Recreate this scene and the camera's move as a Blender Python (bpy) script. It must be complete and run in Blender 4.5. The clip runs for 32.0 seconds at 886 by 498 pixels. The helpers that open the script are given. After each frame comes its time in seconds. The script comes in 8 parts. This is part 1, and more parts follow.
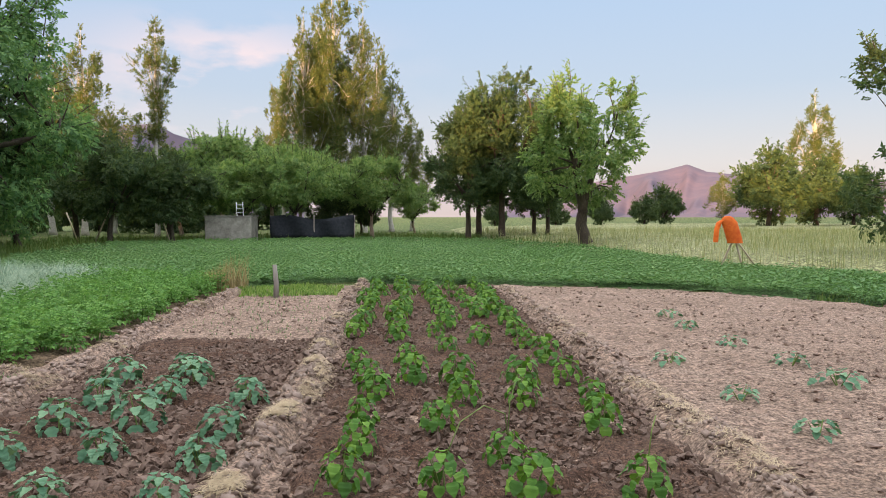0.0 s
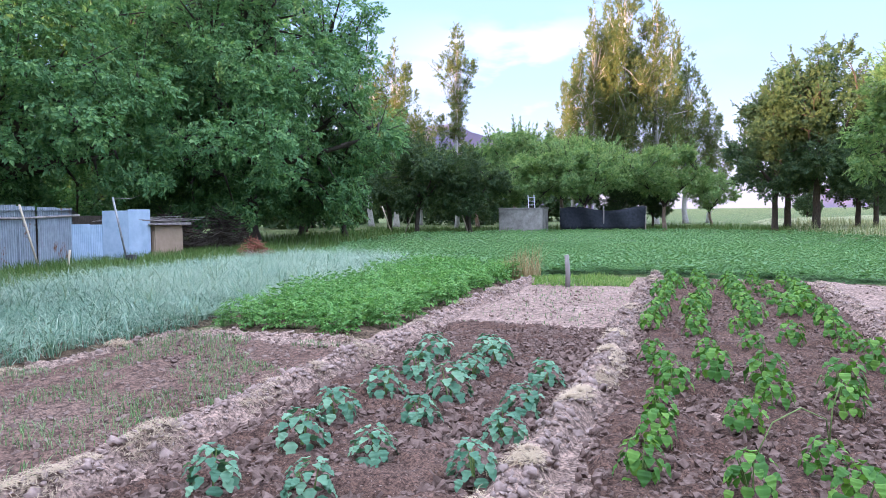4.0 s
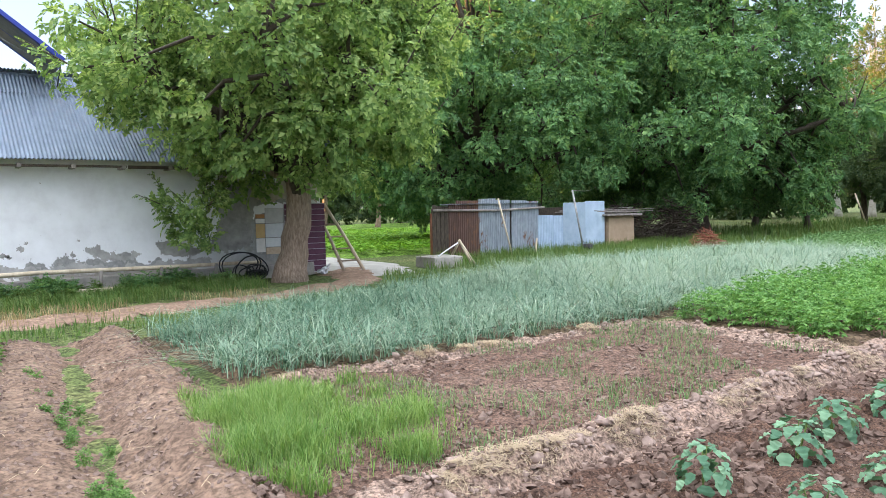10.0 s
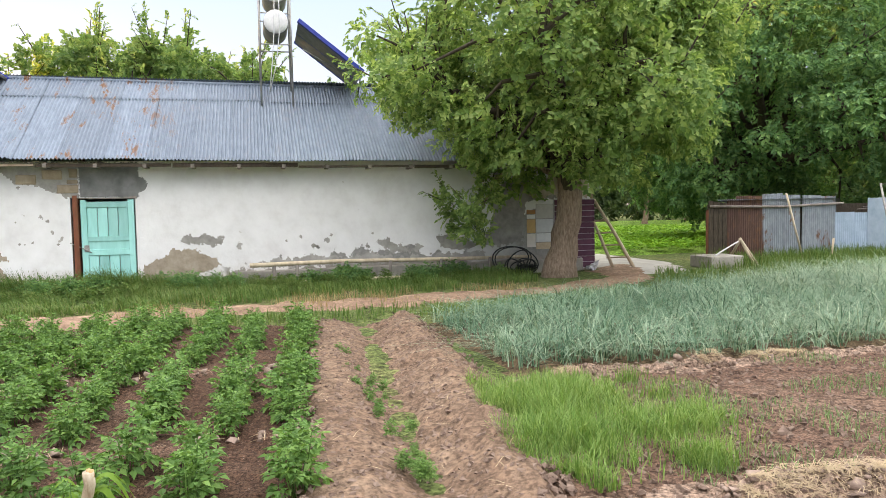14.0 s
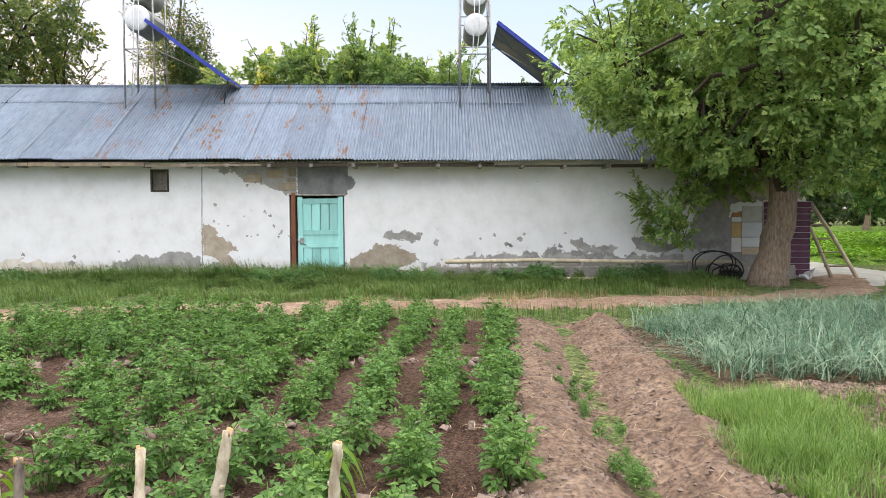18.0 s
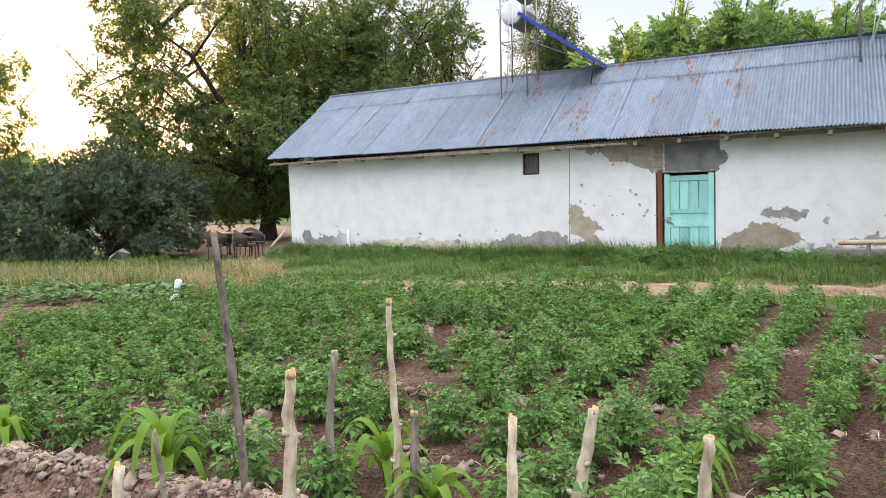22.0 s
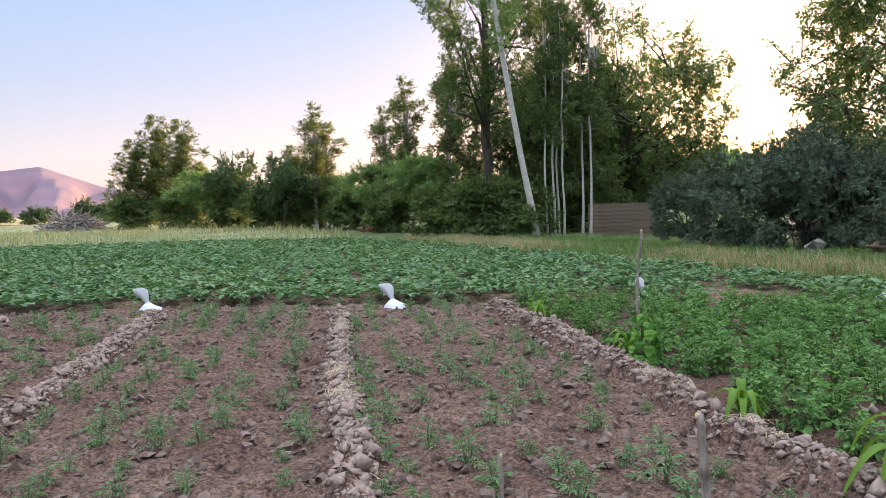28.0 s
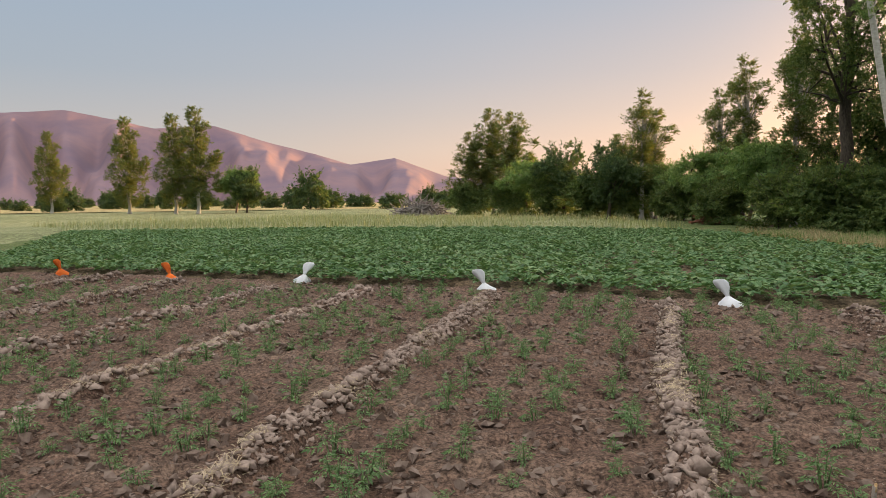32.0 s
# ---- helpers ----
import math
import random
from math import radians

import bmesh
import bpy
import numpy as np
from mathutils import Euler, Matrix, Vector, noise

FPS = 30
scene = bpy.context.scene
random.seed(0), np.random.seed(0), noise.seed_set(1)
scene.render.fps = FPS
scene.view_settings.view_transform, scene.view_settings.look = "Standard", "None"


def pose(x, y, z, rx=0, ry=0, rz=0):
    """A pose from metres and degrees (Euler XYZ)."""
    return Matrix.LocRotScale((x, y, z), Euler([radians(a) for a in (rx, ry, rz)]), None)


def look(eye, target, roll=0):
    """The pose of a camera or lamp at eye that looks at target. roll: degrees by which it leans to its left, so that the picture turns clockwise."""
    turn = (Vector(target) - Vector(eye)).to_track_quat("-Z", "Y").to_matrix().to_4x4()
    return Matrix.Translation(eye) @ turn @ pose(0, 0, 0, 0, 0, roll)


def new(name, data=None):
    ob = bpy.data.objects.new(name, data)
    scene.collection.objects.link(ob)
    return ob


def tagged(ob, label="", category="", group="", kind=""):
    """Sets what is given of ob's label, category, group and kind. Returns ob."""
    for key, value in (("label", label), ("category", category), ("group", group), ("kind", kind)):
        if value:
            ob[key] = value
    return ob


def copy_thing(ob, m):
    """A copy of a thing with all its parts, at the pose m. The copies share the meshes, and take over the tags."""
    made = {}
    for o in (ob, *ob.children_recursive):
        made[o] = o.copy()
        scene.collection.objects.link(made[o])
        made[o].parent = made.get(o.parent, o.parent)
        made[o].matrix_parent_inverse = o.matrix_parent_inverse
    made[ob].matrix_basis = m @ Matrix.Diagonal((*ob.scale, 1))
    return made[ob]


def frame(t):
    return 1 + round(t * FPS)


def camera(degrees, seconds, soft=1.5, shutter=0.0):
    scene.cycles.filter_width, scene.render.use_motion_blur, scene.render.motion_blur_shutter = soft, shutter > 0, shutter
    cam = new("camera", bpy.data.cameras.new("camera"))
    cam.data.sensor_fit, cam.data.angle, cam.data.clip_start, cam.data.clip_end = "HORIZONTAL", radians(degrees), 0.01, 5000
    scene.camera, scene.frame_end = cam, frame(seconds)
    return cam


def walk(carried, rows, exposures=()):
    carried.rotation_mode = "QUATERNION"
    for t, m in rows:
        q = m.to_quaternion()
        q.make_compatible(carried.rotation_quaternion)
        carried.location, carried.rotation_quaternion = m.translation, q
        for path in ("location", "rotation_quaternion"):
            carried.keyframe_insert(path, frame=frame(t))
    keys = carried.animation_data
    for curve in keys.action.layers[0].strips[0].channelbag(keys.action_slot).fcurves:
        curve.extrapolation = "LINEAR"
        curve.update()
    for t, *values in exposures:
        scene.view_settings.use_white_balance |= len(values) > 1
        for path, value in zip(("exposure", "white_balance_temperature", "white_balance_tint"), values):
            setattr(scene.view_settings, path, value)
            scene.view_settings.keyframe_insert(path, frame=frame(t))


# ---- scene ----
cam = camera(63.72, 32.0, soft=0.7)
METRES, EYE, TILT, LEAN, TURN = 1.7448, 1.6, 0.0, 0.0, -3.0
ROWS = [
    (0.0, 0.0003, -0.0007, 0.0007, 0.04, -2.57, 0.05),
    (0.5, -0.0106, 0.0024, -0.0019, 2.91, -2.62, 0.11),
    (1.0, -0.0225, 0.0042, -0.0043, 6.13, -2.70, 0.23),
    (1.5, -0.0359, 0.0054, -0.0063, 9.45, -2.86, 0.42),
    (2.0, -0.0348, -0.0012, -0.0063, 12.49, -3.03, 0.66),
    (2.5, -0.0237, -0.0159, -0.0087, 15.51, -3.24, 0.73),
    (3.0, -0.0181, -0.0294, -0.0097, 18.28, -3.33, 0.74),
    (3.5, -0.0161, -0.0400, -0.0141, 20.62, -3.23, 0.61),
    (5.5, -0.1623, -0.0878, -0.0185, 29.75, -3.07, 0.17),
    (6.0, -0.1849, -0.0994, -0.0213, 32.12, -3.31, -0.10),
    (6.5, -0.1938, -0.1072, -0.0213, 34.93, -3.53, -0.28),
    (7.0, -0.1985, -0.1095, -0.0227, 37.81, -3.55, -0.50),
    (7.5, -0.1987, -0.1059, -0.0236, 40.79, -3.48, -0.37),
    (8.0, -0.2000, -0.1048, -0.0234, 44.54, -3.53, 0.02),
    (8.5, -0.1987, -0.1009, -0.0243, 48.91, -3.51, 0.45),
    (9.0, -0.1932, -0.1020, -0.0201, 52.47, -3.44, 0.87),
    (9.5, -0.1871, -0.1055, -0.0183, 55.16, -3.30, 1.22),
    (10.0, -0.1839, -0.1086, -0.0151, 57.41, -3.30, 1.26),
    (10.5, -0.1802, -0.1078, -0.0168, 59.70, -3.30, 1.14),
    (11.0, -0.1793, -0.0990, -0.0194, 62.00, -3.33, 1.09),
    (11.5, -0.1745, -0.0987, -0.0191, 64.32, -3.35, 1.03),
    (12.0, -0.1704, -0.1137, -0.0198, 66.73, -3.35, 0.98),
    (12.5, -0.1806, -0.1351, -0.0174, 69.43, -3.36, 1.08),
    (13.0, -0.1933, -0.1656, -0.0165, 72.51, -3.34, 1.16),
    (13.5, -0.2062, -0.1887, -0.0200, 75.66, -3.22, 1.28),
    (14.0, -0.2094, -0.2059, -0.0167, 78.27, -3.16, 1.19),
    (14.5, -0.2134, -0.2220, -0.0211, 80.22, -3.14, 1.03),
    (16.5, -0.2200, -0.2838, -0.0262, 87.06, -3.38, 0.22),
    (17.0, -0.2146, -0.2987, -0.0212, 88.82, -3.36, 0.39),
    (17.5, -0.2062, -0.3136, -0.0219, 90.80, -3.10, 0.35),
    (18.0, -0.2032, -0.3222, -0.0217, 93.01, -2.97, 0.31),
    (18.5, -0.2041, -0.3276, -0.0226, 95.76, -3.00, 0.31),
    (19.0, -0.2076, -0.3375, -0.0274, 99.36, -3.01, 0.27),
    (19.5, -0.2175, -0.3393, -0.0266, 103.22, -3.12, 0.40),
    (20.0, -0.2293, -0.3323, -0.0258, 106.48, -3.40, 0.66),
    (20.5, -0.2318, -0.3332, -0.0255, 109.43, -3.76, 0.88),
    (21.0, -0.2341, -0.3372, -0.0249, 112.96, -3.99, 1.22),
    (21.5, -0.2414, -0.3404, -0.0238, 117.23, -4.06, 1.53),
    (22.0, -0.2471, -0.3395, -0.0254, 121.70, -4.08, 1.83),
    (22.5, -0.2550, -0.3424, -0.0280, 126.27, -4.10, 2.24),
    (23.0, -0.2609, -0.3507, -0.0266, 131.49, -4.10, 2.58),
    (23.5, -0.2594, -0.3580, -0.0287, 137.64, -3.89, 2.94),
    (24.0, -0.2563, -0.3664, -0.0323, 144.07, -3.79, 3.09),
    (24.5, -0.2406, -0.3770, -0.0297, 149.64, -3.89, 2.99),
    (25.0, -0.2186, -0.3833, -0.0253, 154.07, -3.82, 2.68),
    (25.5, -0.1946, -0.3941, -0.0242, 157.87, -3.69, 2.47),
    (26.0, -0.1710, -0.4090, -0.0236, 161.69, -3.58, 2.45),
    (26.5, -0.1483, -0.4307, -0.0248, 165.37, -3.47, 2.25),
    (28.5, -0.0500, -0.4544, -0.0199, 174.65, -3.49, 1.23),
    (29.0, -0.0322, -0.4580, -0.0212, 176.53, -3.56, 0.96),
    (29.5, -0.0288, -0.4585, -0.0194, 179.27, -3.49, 0.59),
    (30.0, -0.0291, -0.4583, -0.0167, 183.06, -3.37, 0.29),
    (30.5, -0.0252, -0.4592, -0.0170, 187.54, -3.37, 0.23),
    (31.0, -0.0217, -0.4591, -0.0172, 191.95, -3.52, 0.37),
    (31.5, -0.0167, -0.4559, -0.0181, 195.55, -3.68, 0.61),
    (32.0, -0.0111, -0.4537, -0.0204, 198.41, -3.83, 0.62),
]
EXPOSURES = [(0.0, 1.65, 6750, 9), (1.0, 1.85, 5850, 14), (3.5, 2.22, 5350, 19), (6.0, 2.4, 5150, 13), (7.0, 2.45, 5100, 9), (8.0, 2.47, 5150, 4), (9.0, 2.45, 5650, 9), (10.0, 2.4, 6350, 11), (11.0, 2.3, 6800, 10), (13.0, 2.25, 7400, 11), (19.0, 2.15, 7000, 12), (21.5, 2.1, 6850, 12), (25.0, 2.05, 7100, 11), (29.0, 1.5, 5700, 11), (30.0, 1.4, 7200, 9), (31.0, 1.28, 7400, 8), (32.0, 1.13, 7250, 8)]
walk(cam, [(t, pose(0, 0, EYE, TILT, LEAN, TURN) @ pose(METRES * x, METRES * y, METRES * z, 90 + pitch, roll, yaw)) for t, x, y, z, yaw, pitch, roll in ROWS], EXPOSURES)

# ---- world, sun ----
SUN_AZ, SUN_EL = 150.0, 2.5
world = bpy.data.worlds.new("evening_sky")
scene.world = world
world.use_nodes = True
wn = world.node_tree.nodes
wl = world.node_tree.links
for n in list(wn):
    wn.remove(n)
w_out = wn.new("ShaderNodeOutputWorld")
w_bg = wn.new("ShaderNodeBackground")
w_sky = wn.new("ShaderNodeTexSky")
w_sky.sky_type = "NISHITA"
w_sky.sun_disc = False
w_sky.sun_elevation = radians(SUN_EL)
w_sky.sun_rotation = radians(360 - SUN_AZ)
w_sky.air_density, w_sky.dust_density, w_sky.ozone_density = 1.0, 1.6, 1.2
w_bg.inputs["Strength"].default_value = 0.5


def wmath(op, a, b=None, clamp=False):
    n = wn.new("ShaderNodeMath")
    n.operation, n.use_clamp = op, clamp
    for k, v in enumerate((a, b)):
        if isinstance(v, (int, float)):
            n.inputs[k].default_value = v
        elif v is not None:
            wl.new(v, n.inputs[k])
    return n.outputs[0]


def wmix(fac, a, b, mode):
    n = wn.new("ShaderNodeMix")
    n.data_type, n.blend_type = "RGBA", mode
    n.clamp_result = False
    for s_, v in ((n.inputs[0], fac), (n.inputs[6], a), (n.inputs[7], b)):
        if isinstance(v, (int, float)):
            s_.default_value = v
        elif isinstance(v, tuple):
            s_.default_value = (*v, 1)
        else:
            wl.new(v, s_)
    return n.outputs[2]


def wramp(fac, stops):
    n = wn.new("ShaderNodeValToRGB")
    e = n.color_ramp.elements
    while len(e) < len(stops):
        e.new(0.5)
    for k, (p, c) in enumerate(stops):
        e[k].position, e[k].color = p, (*c, 1)
    wl.new(fac, n.inputs[0])
    return n.outputs[0]


# hazy evening sky: pale dome, warm rim, wide glow round the low sun
w_co = wn.new("ShaderNodeTexCoord")
w_sep = wn.new("ShaderNodeSeparateXYZ")
wl.new(w_co.outputs["Generated"], w_sep.inputs[0])
# The top stop, above the view, is brightened to fill the ground with light.
dome = wramp(w_sep.outputs["Z"], [(0.0, (0.47, 0.40, 0.40)), (0.07, (0.45, 0.44, 0.48)), (0.17, (0.325, 0.39, 0.505)), (0.30, (0.28, 0.375, 0.535)), (0.6, (1.45, 1.5, 1.62))])
sunv = (-math.sin(radians(SUN_AZ)) * 0.998, math.cos(radians(SUN_AZ)) * 0.998, 0.06)
w_dot = wn.new("ShaderNodeVectorMath")
w_dot.operation = "DOT_PRODUCT"
wl.new(w_co.outputs["Generated"], w_dot.inputs[0])
w_dot.inputs[1].default_value = sunv
facing = wmath("MAXIMUM", w_dot.outputs["Value"], 0.0)
fall = wramp(w_sep.outputs["Z"], [(0.0, (1, 1, 1)), (0.12, (0.48, 0.48, 0.48)), (0.34, (0, 0, 0))])
wide_glow = wmix(1.0, wmix(1.0, (0.68, 0.28, 0.065), wmath("POWER", facing, 2.6), "MULTIPLY"), fall, "MULTIPLY")
near_glow = wmix(1.0, (1.7, 0.85, 0.28), wmath("POWER", facing, 40.0), "MULTIPLY")
light = wmix(1.0, wmix(1.0, dome, wide_glow, "ADD"), near_glow, "ADD")
sky = wmix(1.0, light, wmix(1.0, w_sky.outputs[0], (0.03, 0.03, 0.03), "MULTIPLY"), "ADD")
# one pink-grey cloud low in the north-west and faint wisps round it
w_noise = wn.new("ShaderNodeTexNoise")
w_map = wn.new("ShaderNodeMapping")
w_map.inputs["Scale"].default_value = (7, 7, 19)
wl.new(w_co.outputs["Generated"], w_map.inputs[0])
wl.new(w_map.outputs[0], w_noise.inputs["Vector"])
w_noise.inputs["Scale"].default_value = 1.0
w_noise.inputs["Detail"].default_value = 6
w_dn = wn.new("ShaderNodeVectorMath")
w_dn.operation = "DOT_PRODUCT"
wl.new(w_co.outputs["Generated"], w_dn.inputs[0])
w_dn.inputs[1].default_value = (-0.23, 0.951, 0.207)
north = wmath("POWER", wmath("MAXIMUM", w_dn.outputs["Value"], 0.0), 90.0)
belt = wramp(w_sep.outputs["Z"], [(0.05, (0, 0, 0)), (0.13, (1, 1, 1)), (0.2, (1, 1, 1)), (0.27, (0, 0, 0))])
cover = wramp(w_noise.outputs["Fac"], [(0.47, (0, 0, 0)), (0.60, (0.9, 0.9, 0.9))])
cloud = wmix(1.0, wmix(1.0, cover, belt, "MULTIPLY"), north, "MULTIPLY")
sky = wmix(cloud, sky, (0.70, 0.56, 0.57), "MIX")
wl.new(sky, w_bg.inputs[0])
wl.new(w_bg.outputs[0], w_out.inputs[0])
sun = new("sun", bpy.data.lights.new("sun", "SUN"))
sun.data.energy, sun.data.angle, sun.data.color = 5.0, radians(0.6), (1.0, 0.58, 0.26)
_d = Vector((-math.sin(radians(SUN_AZ)), math.cos(radians(SUN_AZ)), math.tan(radians(SUN_EL))))
sun.matrix_world = look(tuple(_d * 60), (0, 0, 0))

# ---- small helpers ----
rng = np.random.default_rng(7)


def mesh_np(name, V, F, material, smooth=False):
    """A mesh from arrays: vertices (n,3) and faces (m,3) or (m,4)."""
    me = bpy.data.meshes.new(name)
    V = np.ascontiguousarray(V, dtype=np.float32)
    F = np.ascontiguousarray(F, dtype=np.int32)
    k = F.shape[1]
    me.vertices.add(len(V))
    me.vertices.foreach_set("co", V.ravel())
    me.loops.add(F.size)
    me.loops.foreach_set("vertex_index", F.ravel())
    me.polygons.add(len(F))
    me.polygons.foreach_set("loop_start", np.arange(0, F.size, k, dtype=np.int32))
    me.polygons.foreach_set("use_smooth", np.full(len(F), smooth))
    me.update(calc_edges=True)
    if material:
        me.materials.append(material)
    return me


def part(name, data, material, parent, label="", at=None):
    """One mesh object under a thing or a part, from a bmesh or a mesh."""
    if isinstance(data, bmesh.types.BMesh):
        me = bpy.data.meshes.new(name)
        data.to_mesh(me)
        data.free()
        if material:
            me.materials.append(material)
        data = me
    ob = new(name, data)
    ob.parent = parent
    if at is not None:
        ob.matrix_basis = at
    if label:
        ob["label"] = label
    return ob


def thing(name, label, category, group="", kind="", at=None, data=None):
    ob = tagged(new(name, data), label, category, group, kind)
    if at is not None:
        ob.matrix_basis = at
    return ob


def box(sx, sy, sz, x=0, y=0, z=0, bevel=0.0, wob=0.0, bm=None, seed=0):
    """A bevelled box whose base stands at z."""
    own = bm is None
    b = bmesh.new()
    bmesh.ops.create_cube(b, size=1)
    bmesh.ops.scale(b, vec=(sx, sy, sz), verts=b.verts)
    if bevel:
        bmesh.ops.bevel(b, geom=b.edges[:], offset=bevel, segments=1, affect="EDGES")
    r = random.Random(seed)
    for v in b.verts:
        v.co += Vector((x + r.uniform(-wob, wob), y + r.uniform(-wob, wob), z + sz / 2 + r.uniform(-wob, wob)))
    if own:
        return b
    me = bpy.data.meshes.new("tmp")
    b.to_mesh(me)
    b.free()
    bm.from_mesh(me)
    bpy.data.meshes.remove(me)
    return bm


def tube_np(path, radii, sides=8):
    """Vertices and quads of a tube along a path."""
    P = np.asarray(path, float)
    n = len(P)
    T = np.gradient(P, axis=0)
    T /= np.linalg.norm(T, axis=1)[:, None] + 1e-9
    ref = np.where(np.abs(T[:, 2:3]) > 0.9, np.array([[1.0, 0, 0]]), np.array([[0, 0, 1.0]]))
    A = np.cross(T, ref)
    A /= np.linalg.norm(A, axis=1)[:, None] + 1e-9
    B = np.cross(T, A)
    th = np.linspace(0, 2 * np.pi, sides, endpoint=False)
    R = np.broadcast_to(np.asarray(radii, float), (n,))
    V = P[:, None] + R[:, None, None] * (np.cos(th)[None, :, None] * A[:, None] + np.sin(th)[None, :, None] * B[:, None])
    V = V.reshape(-1, 3)
    i = np.arange(n - 1)[:, None] * sides
    j = np.arange(sides)[None]
    k = (j + 1) % sides
    F = np.stack([i + j, i + k, i + sides + k, i + sides + j], -1).reshape(-1, 4)
    return V, F


def tube_mesh(name, path, radii, material, sides=8, smooth=True):
    """A tube with closed ends as a mesh."""
    V, F = tube_np(path, radii, sides)
    n = len(path)
    me = bpy.data.meshes.new(name)
    faces = F.tolist() + [list(range(sides))[::-1], [(n - 1) * sides + k for k in range(sides)]]
    me.from_pydata(V.tolist(), [], faces)
    if smooth:
        me.polygons.foreach_set("use_smooth", np.ones(len(me.polygons), bool))
    me.materials.append(material)
    me.update()
    return me


def join(parts):
    """Several (V, F) with equal face sizes into one."""
    Vs, Fs, o = [], [], 0
    for V, F in parts:
        Vs.append(V)
        Fs.append(np.asarray(F) + o)
        o += len(V)
    return np.vstack(Vs), np.vstack(Fs)


def scatter(V, F, pos, turn, size, lean=None):
    """Copies of one small shape at many places, in one array."""
    n = len(pos)
    V = np.asarray(V, float)
    c, s = np.cos(turn), np.sin(turn)
    size = np.asarray(size, float)
    sz = size if size.ndim == 2 else np.repeat(size[:, None], 3, 1)
    X = V[None] * sz[:, None]
    if lean is not None:
        X[..., 0] += X[..., 2] * lean[:, 0:1]
        X[..., 1] += X[..., 2] * lean[:, 1:2]
    Y = np.empty_like(X)
    Y[..., 0] = X[..., 0] * c[:, None] - X[..., 1] * s[:, None]
    Y[..., 1] = X[..., 0] * s[:, None] + X[..., 1] * c[:, None]
    Y[..., 2] = X[..., 2]
    Y += np.asarray(pos)[:, None]
    G = np.asarray(F)[None] + (np.arange(n) * len(V))[:, None, None]
    return Y.reshape(-1, 3), G.reshape(-1, F.shape[1])


_tab = np.random.default_rng(3).random((256, 256))


def vnoise(x, y, scale, seed=0):
    """Smooth value noise, 0 to 1."""
    x = np.asarray(x) / scale + seed * 17.3
    y = np.asarray(y) / scale + seed * 9.1
    i, j = np.floor(x).astype(int), np.floor(y).astype(int)
    u, v = x - i, y - j
    u, v = u * u * (3 - 2 * u), v * v * (3 - 2 * v)
    g = lambda a, b: _tab[a & 255, b & 255]
    return (g(i, j) * (1 - u) + g(i + 1, j) * u) * (1 - v) + (g(i, j + 1) * (1 - u) + g(i + 1, j + 1) * u) * v


def inside(poly, x, y):
    p = np.asarray(poly, float)
    hit = np.zeros(np.shape(x), bool)
    for (x0, y0), (x1, y1) in zip(p, np.roll(p, -1, 0)):
        c = ((y0 > y) != (y1 > y)) & (x < (x1 - x0) * (y - y0) / (y1 - y0 + 1e-12) + x0)
        hit ^= c
    return hit


def edge_dist(poly, x, y):
    p = np.asarray(poly, float)
    d = np.full(np.shape(x), 1e9)
    for a, b in zip(p, np.roll(p, -1, 0)):
        e = b - a
        t = np.clip(((x - a[0]) * e[0] + (y - a[1]) * e[1]) / (e @ e + 1e-12), 0, 1)
        d = np.minimum(d, np.hypot(x - a[0] - t * e[0], y - a[1] - t * e[1]))
    return d


def in_area(poly, n, seed=1):
    """n random places inside an area of the plan."""
    r = np.random.default_rng(seed)
    p = np.asarray(poly, float)
    lo, hi = p.min(0), p.max(0)
    out = np.zeros((0, 2))
    while len(out) < n:
        q = lo + r.random((n * 2, 2)) * (hi - lo)
        out = np.vstack([out, q[inside(poly, q[:, 0], q[:, 1])]])
    return out[:n]


def sheet(name, poly, cell, height, material, label, category, rim=0.15, wobble=0.08, relief=None, kind="structure"):
    """A raised piece of ground over an area of the plan, its rim sinking into the ground round it."""
    p = np.asarray(poly, float)
    lo, hi = p.min(0) - 0.2, p.max(0) + 0.2
    xs, ys = np.arange(lo[0], hi[0] + cell, cell), np.arange(lo[1], hi[1] + cell, cell)
    X, Y = np.meshgrid(xs, ys, indexing="ij")
    d = edge_dist(poly, X, Y) * np.where(inside(poly, X, Y), 1, -1)
    d = d + (vnoise(X, Y, 0.35, 5) - 0.5) * wobble * 2
    Z = -0.05 + (height + 0.05) * np.clip(d / rim, 0, 1) ** 0.7
    if relief is not None:
        Z += relief(X, Y) * np.clip(d / rim, 0, 1)
    keep = (d[:-1, :-1] > -cell) & (d[1:, 1:] > -cell)
    m = len(ys)
    i, j = np.nonzero(keep)
    a = i * m + j
    F = np.stack([a, a + m, a + m + 1, a + 1], 1)
    V = np.stack([X, Y, Z], -1).reshape(-1, 3)
    used, inv = np.unique(F, return_inverse=True)
    return thing(name, label, category, kind=kind, data=mesh_np(name, V[used], inv.reshape(F.shape), material, True))


# ---- materials ----
def shader(name, rough=0.8, metal=0.0, spec=0.3):
    m = bpy.data.materials.new(name)
    m.use_nodes = True
    b = m.node_tree.nodes["Principled BSDF"]
    b.inputs["Roughness"].default_value = rough
    b.inputs["Metallic"].default_value = metal
    b.inputs["Specular IOR Level"].default_value = spec
    return m, m.node_tree.nodes, m.node_tree.links, b


def noise_node(nt, nl, scale, detail=5, rough=0.6, coord="Object"):
    co = nt.new("ShaderNodeTexCoord")
    t = nt.new("ShaderNodeTexNoise")
    t.inputs["Scale"].default_value = scale
    t.inputs["Detail"].default_value = detail
    t.inputs["Roughness"].default_value = rough
    nl.new(co.outputs[coord], t.inputs["Vector"])
    return t.outputs["Fac"]


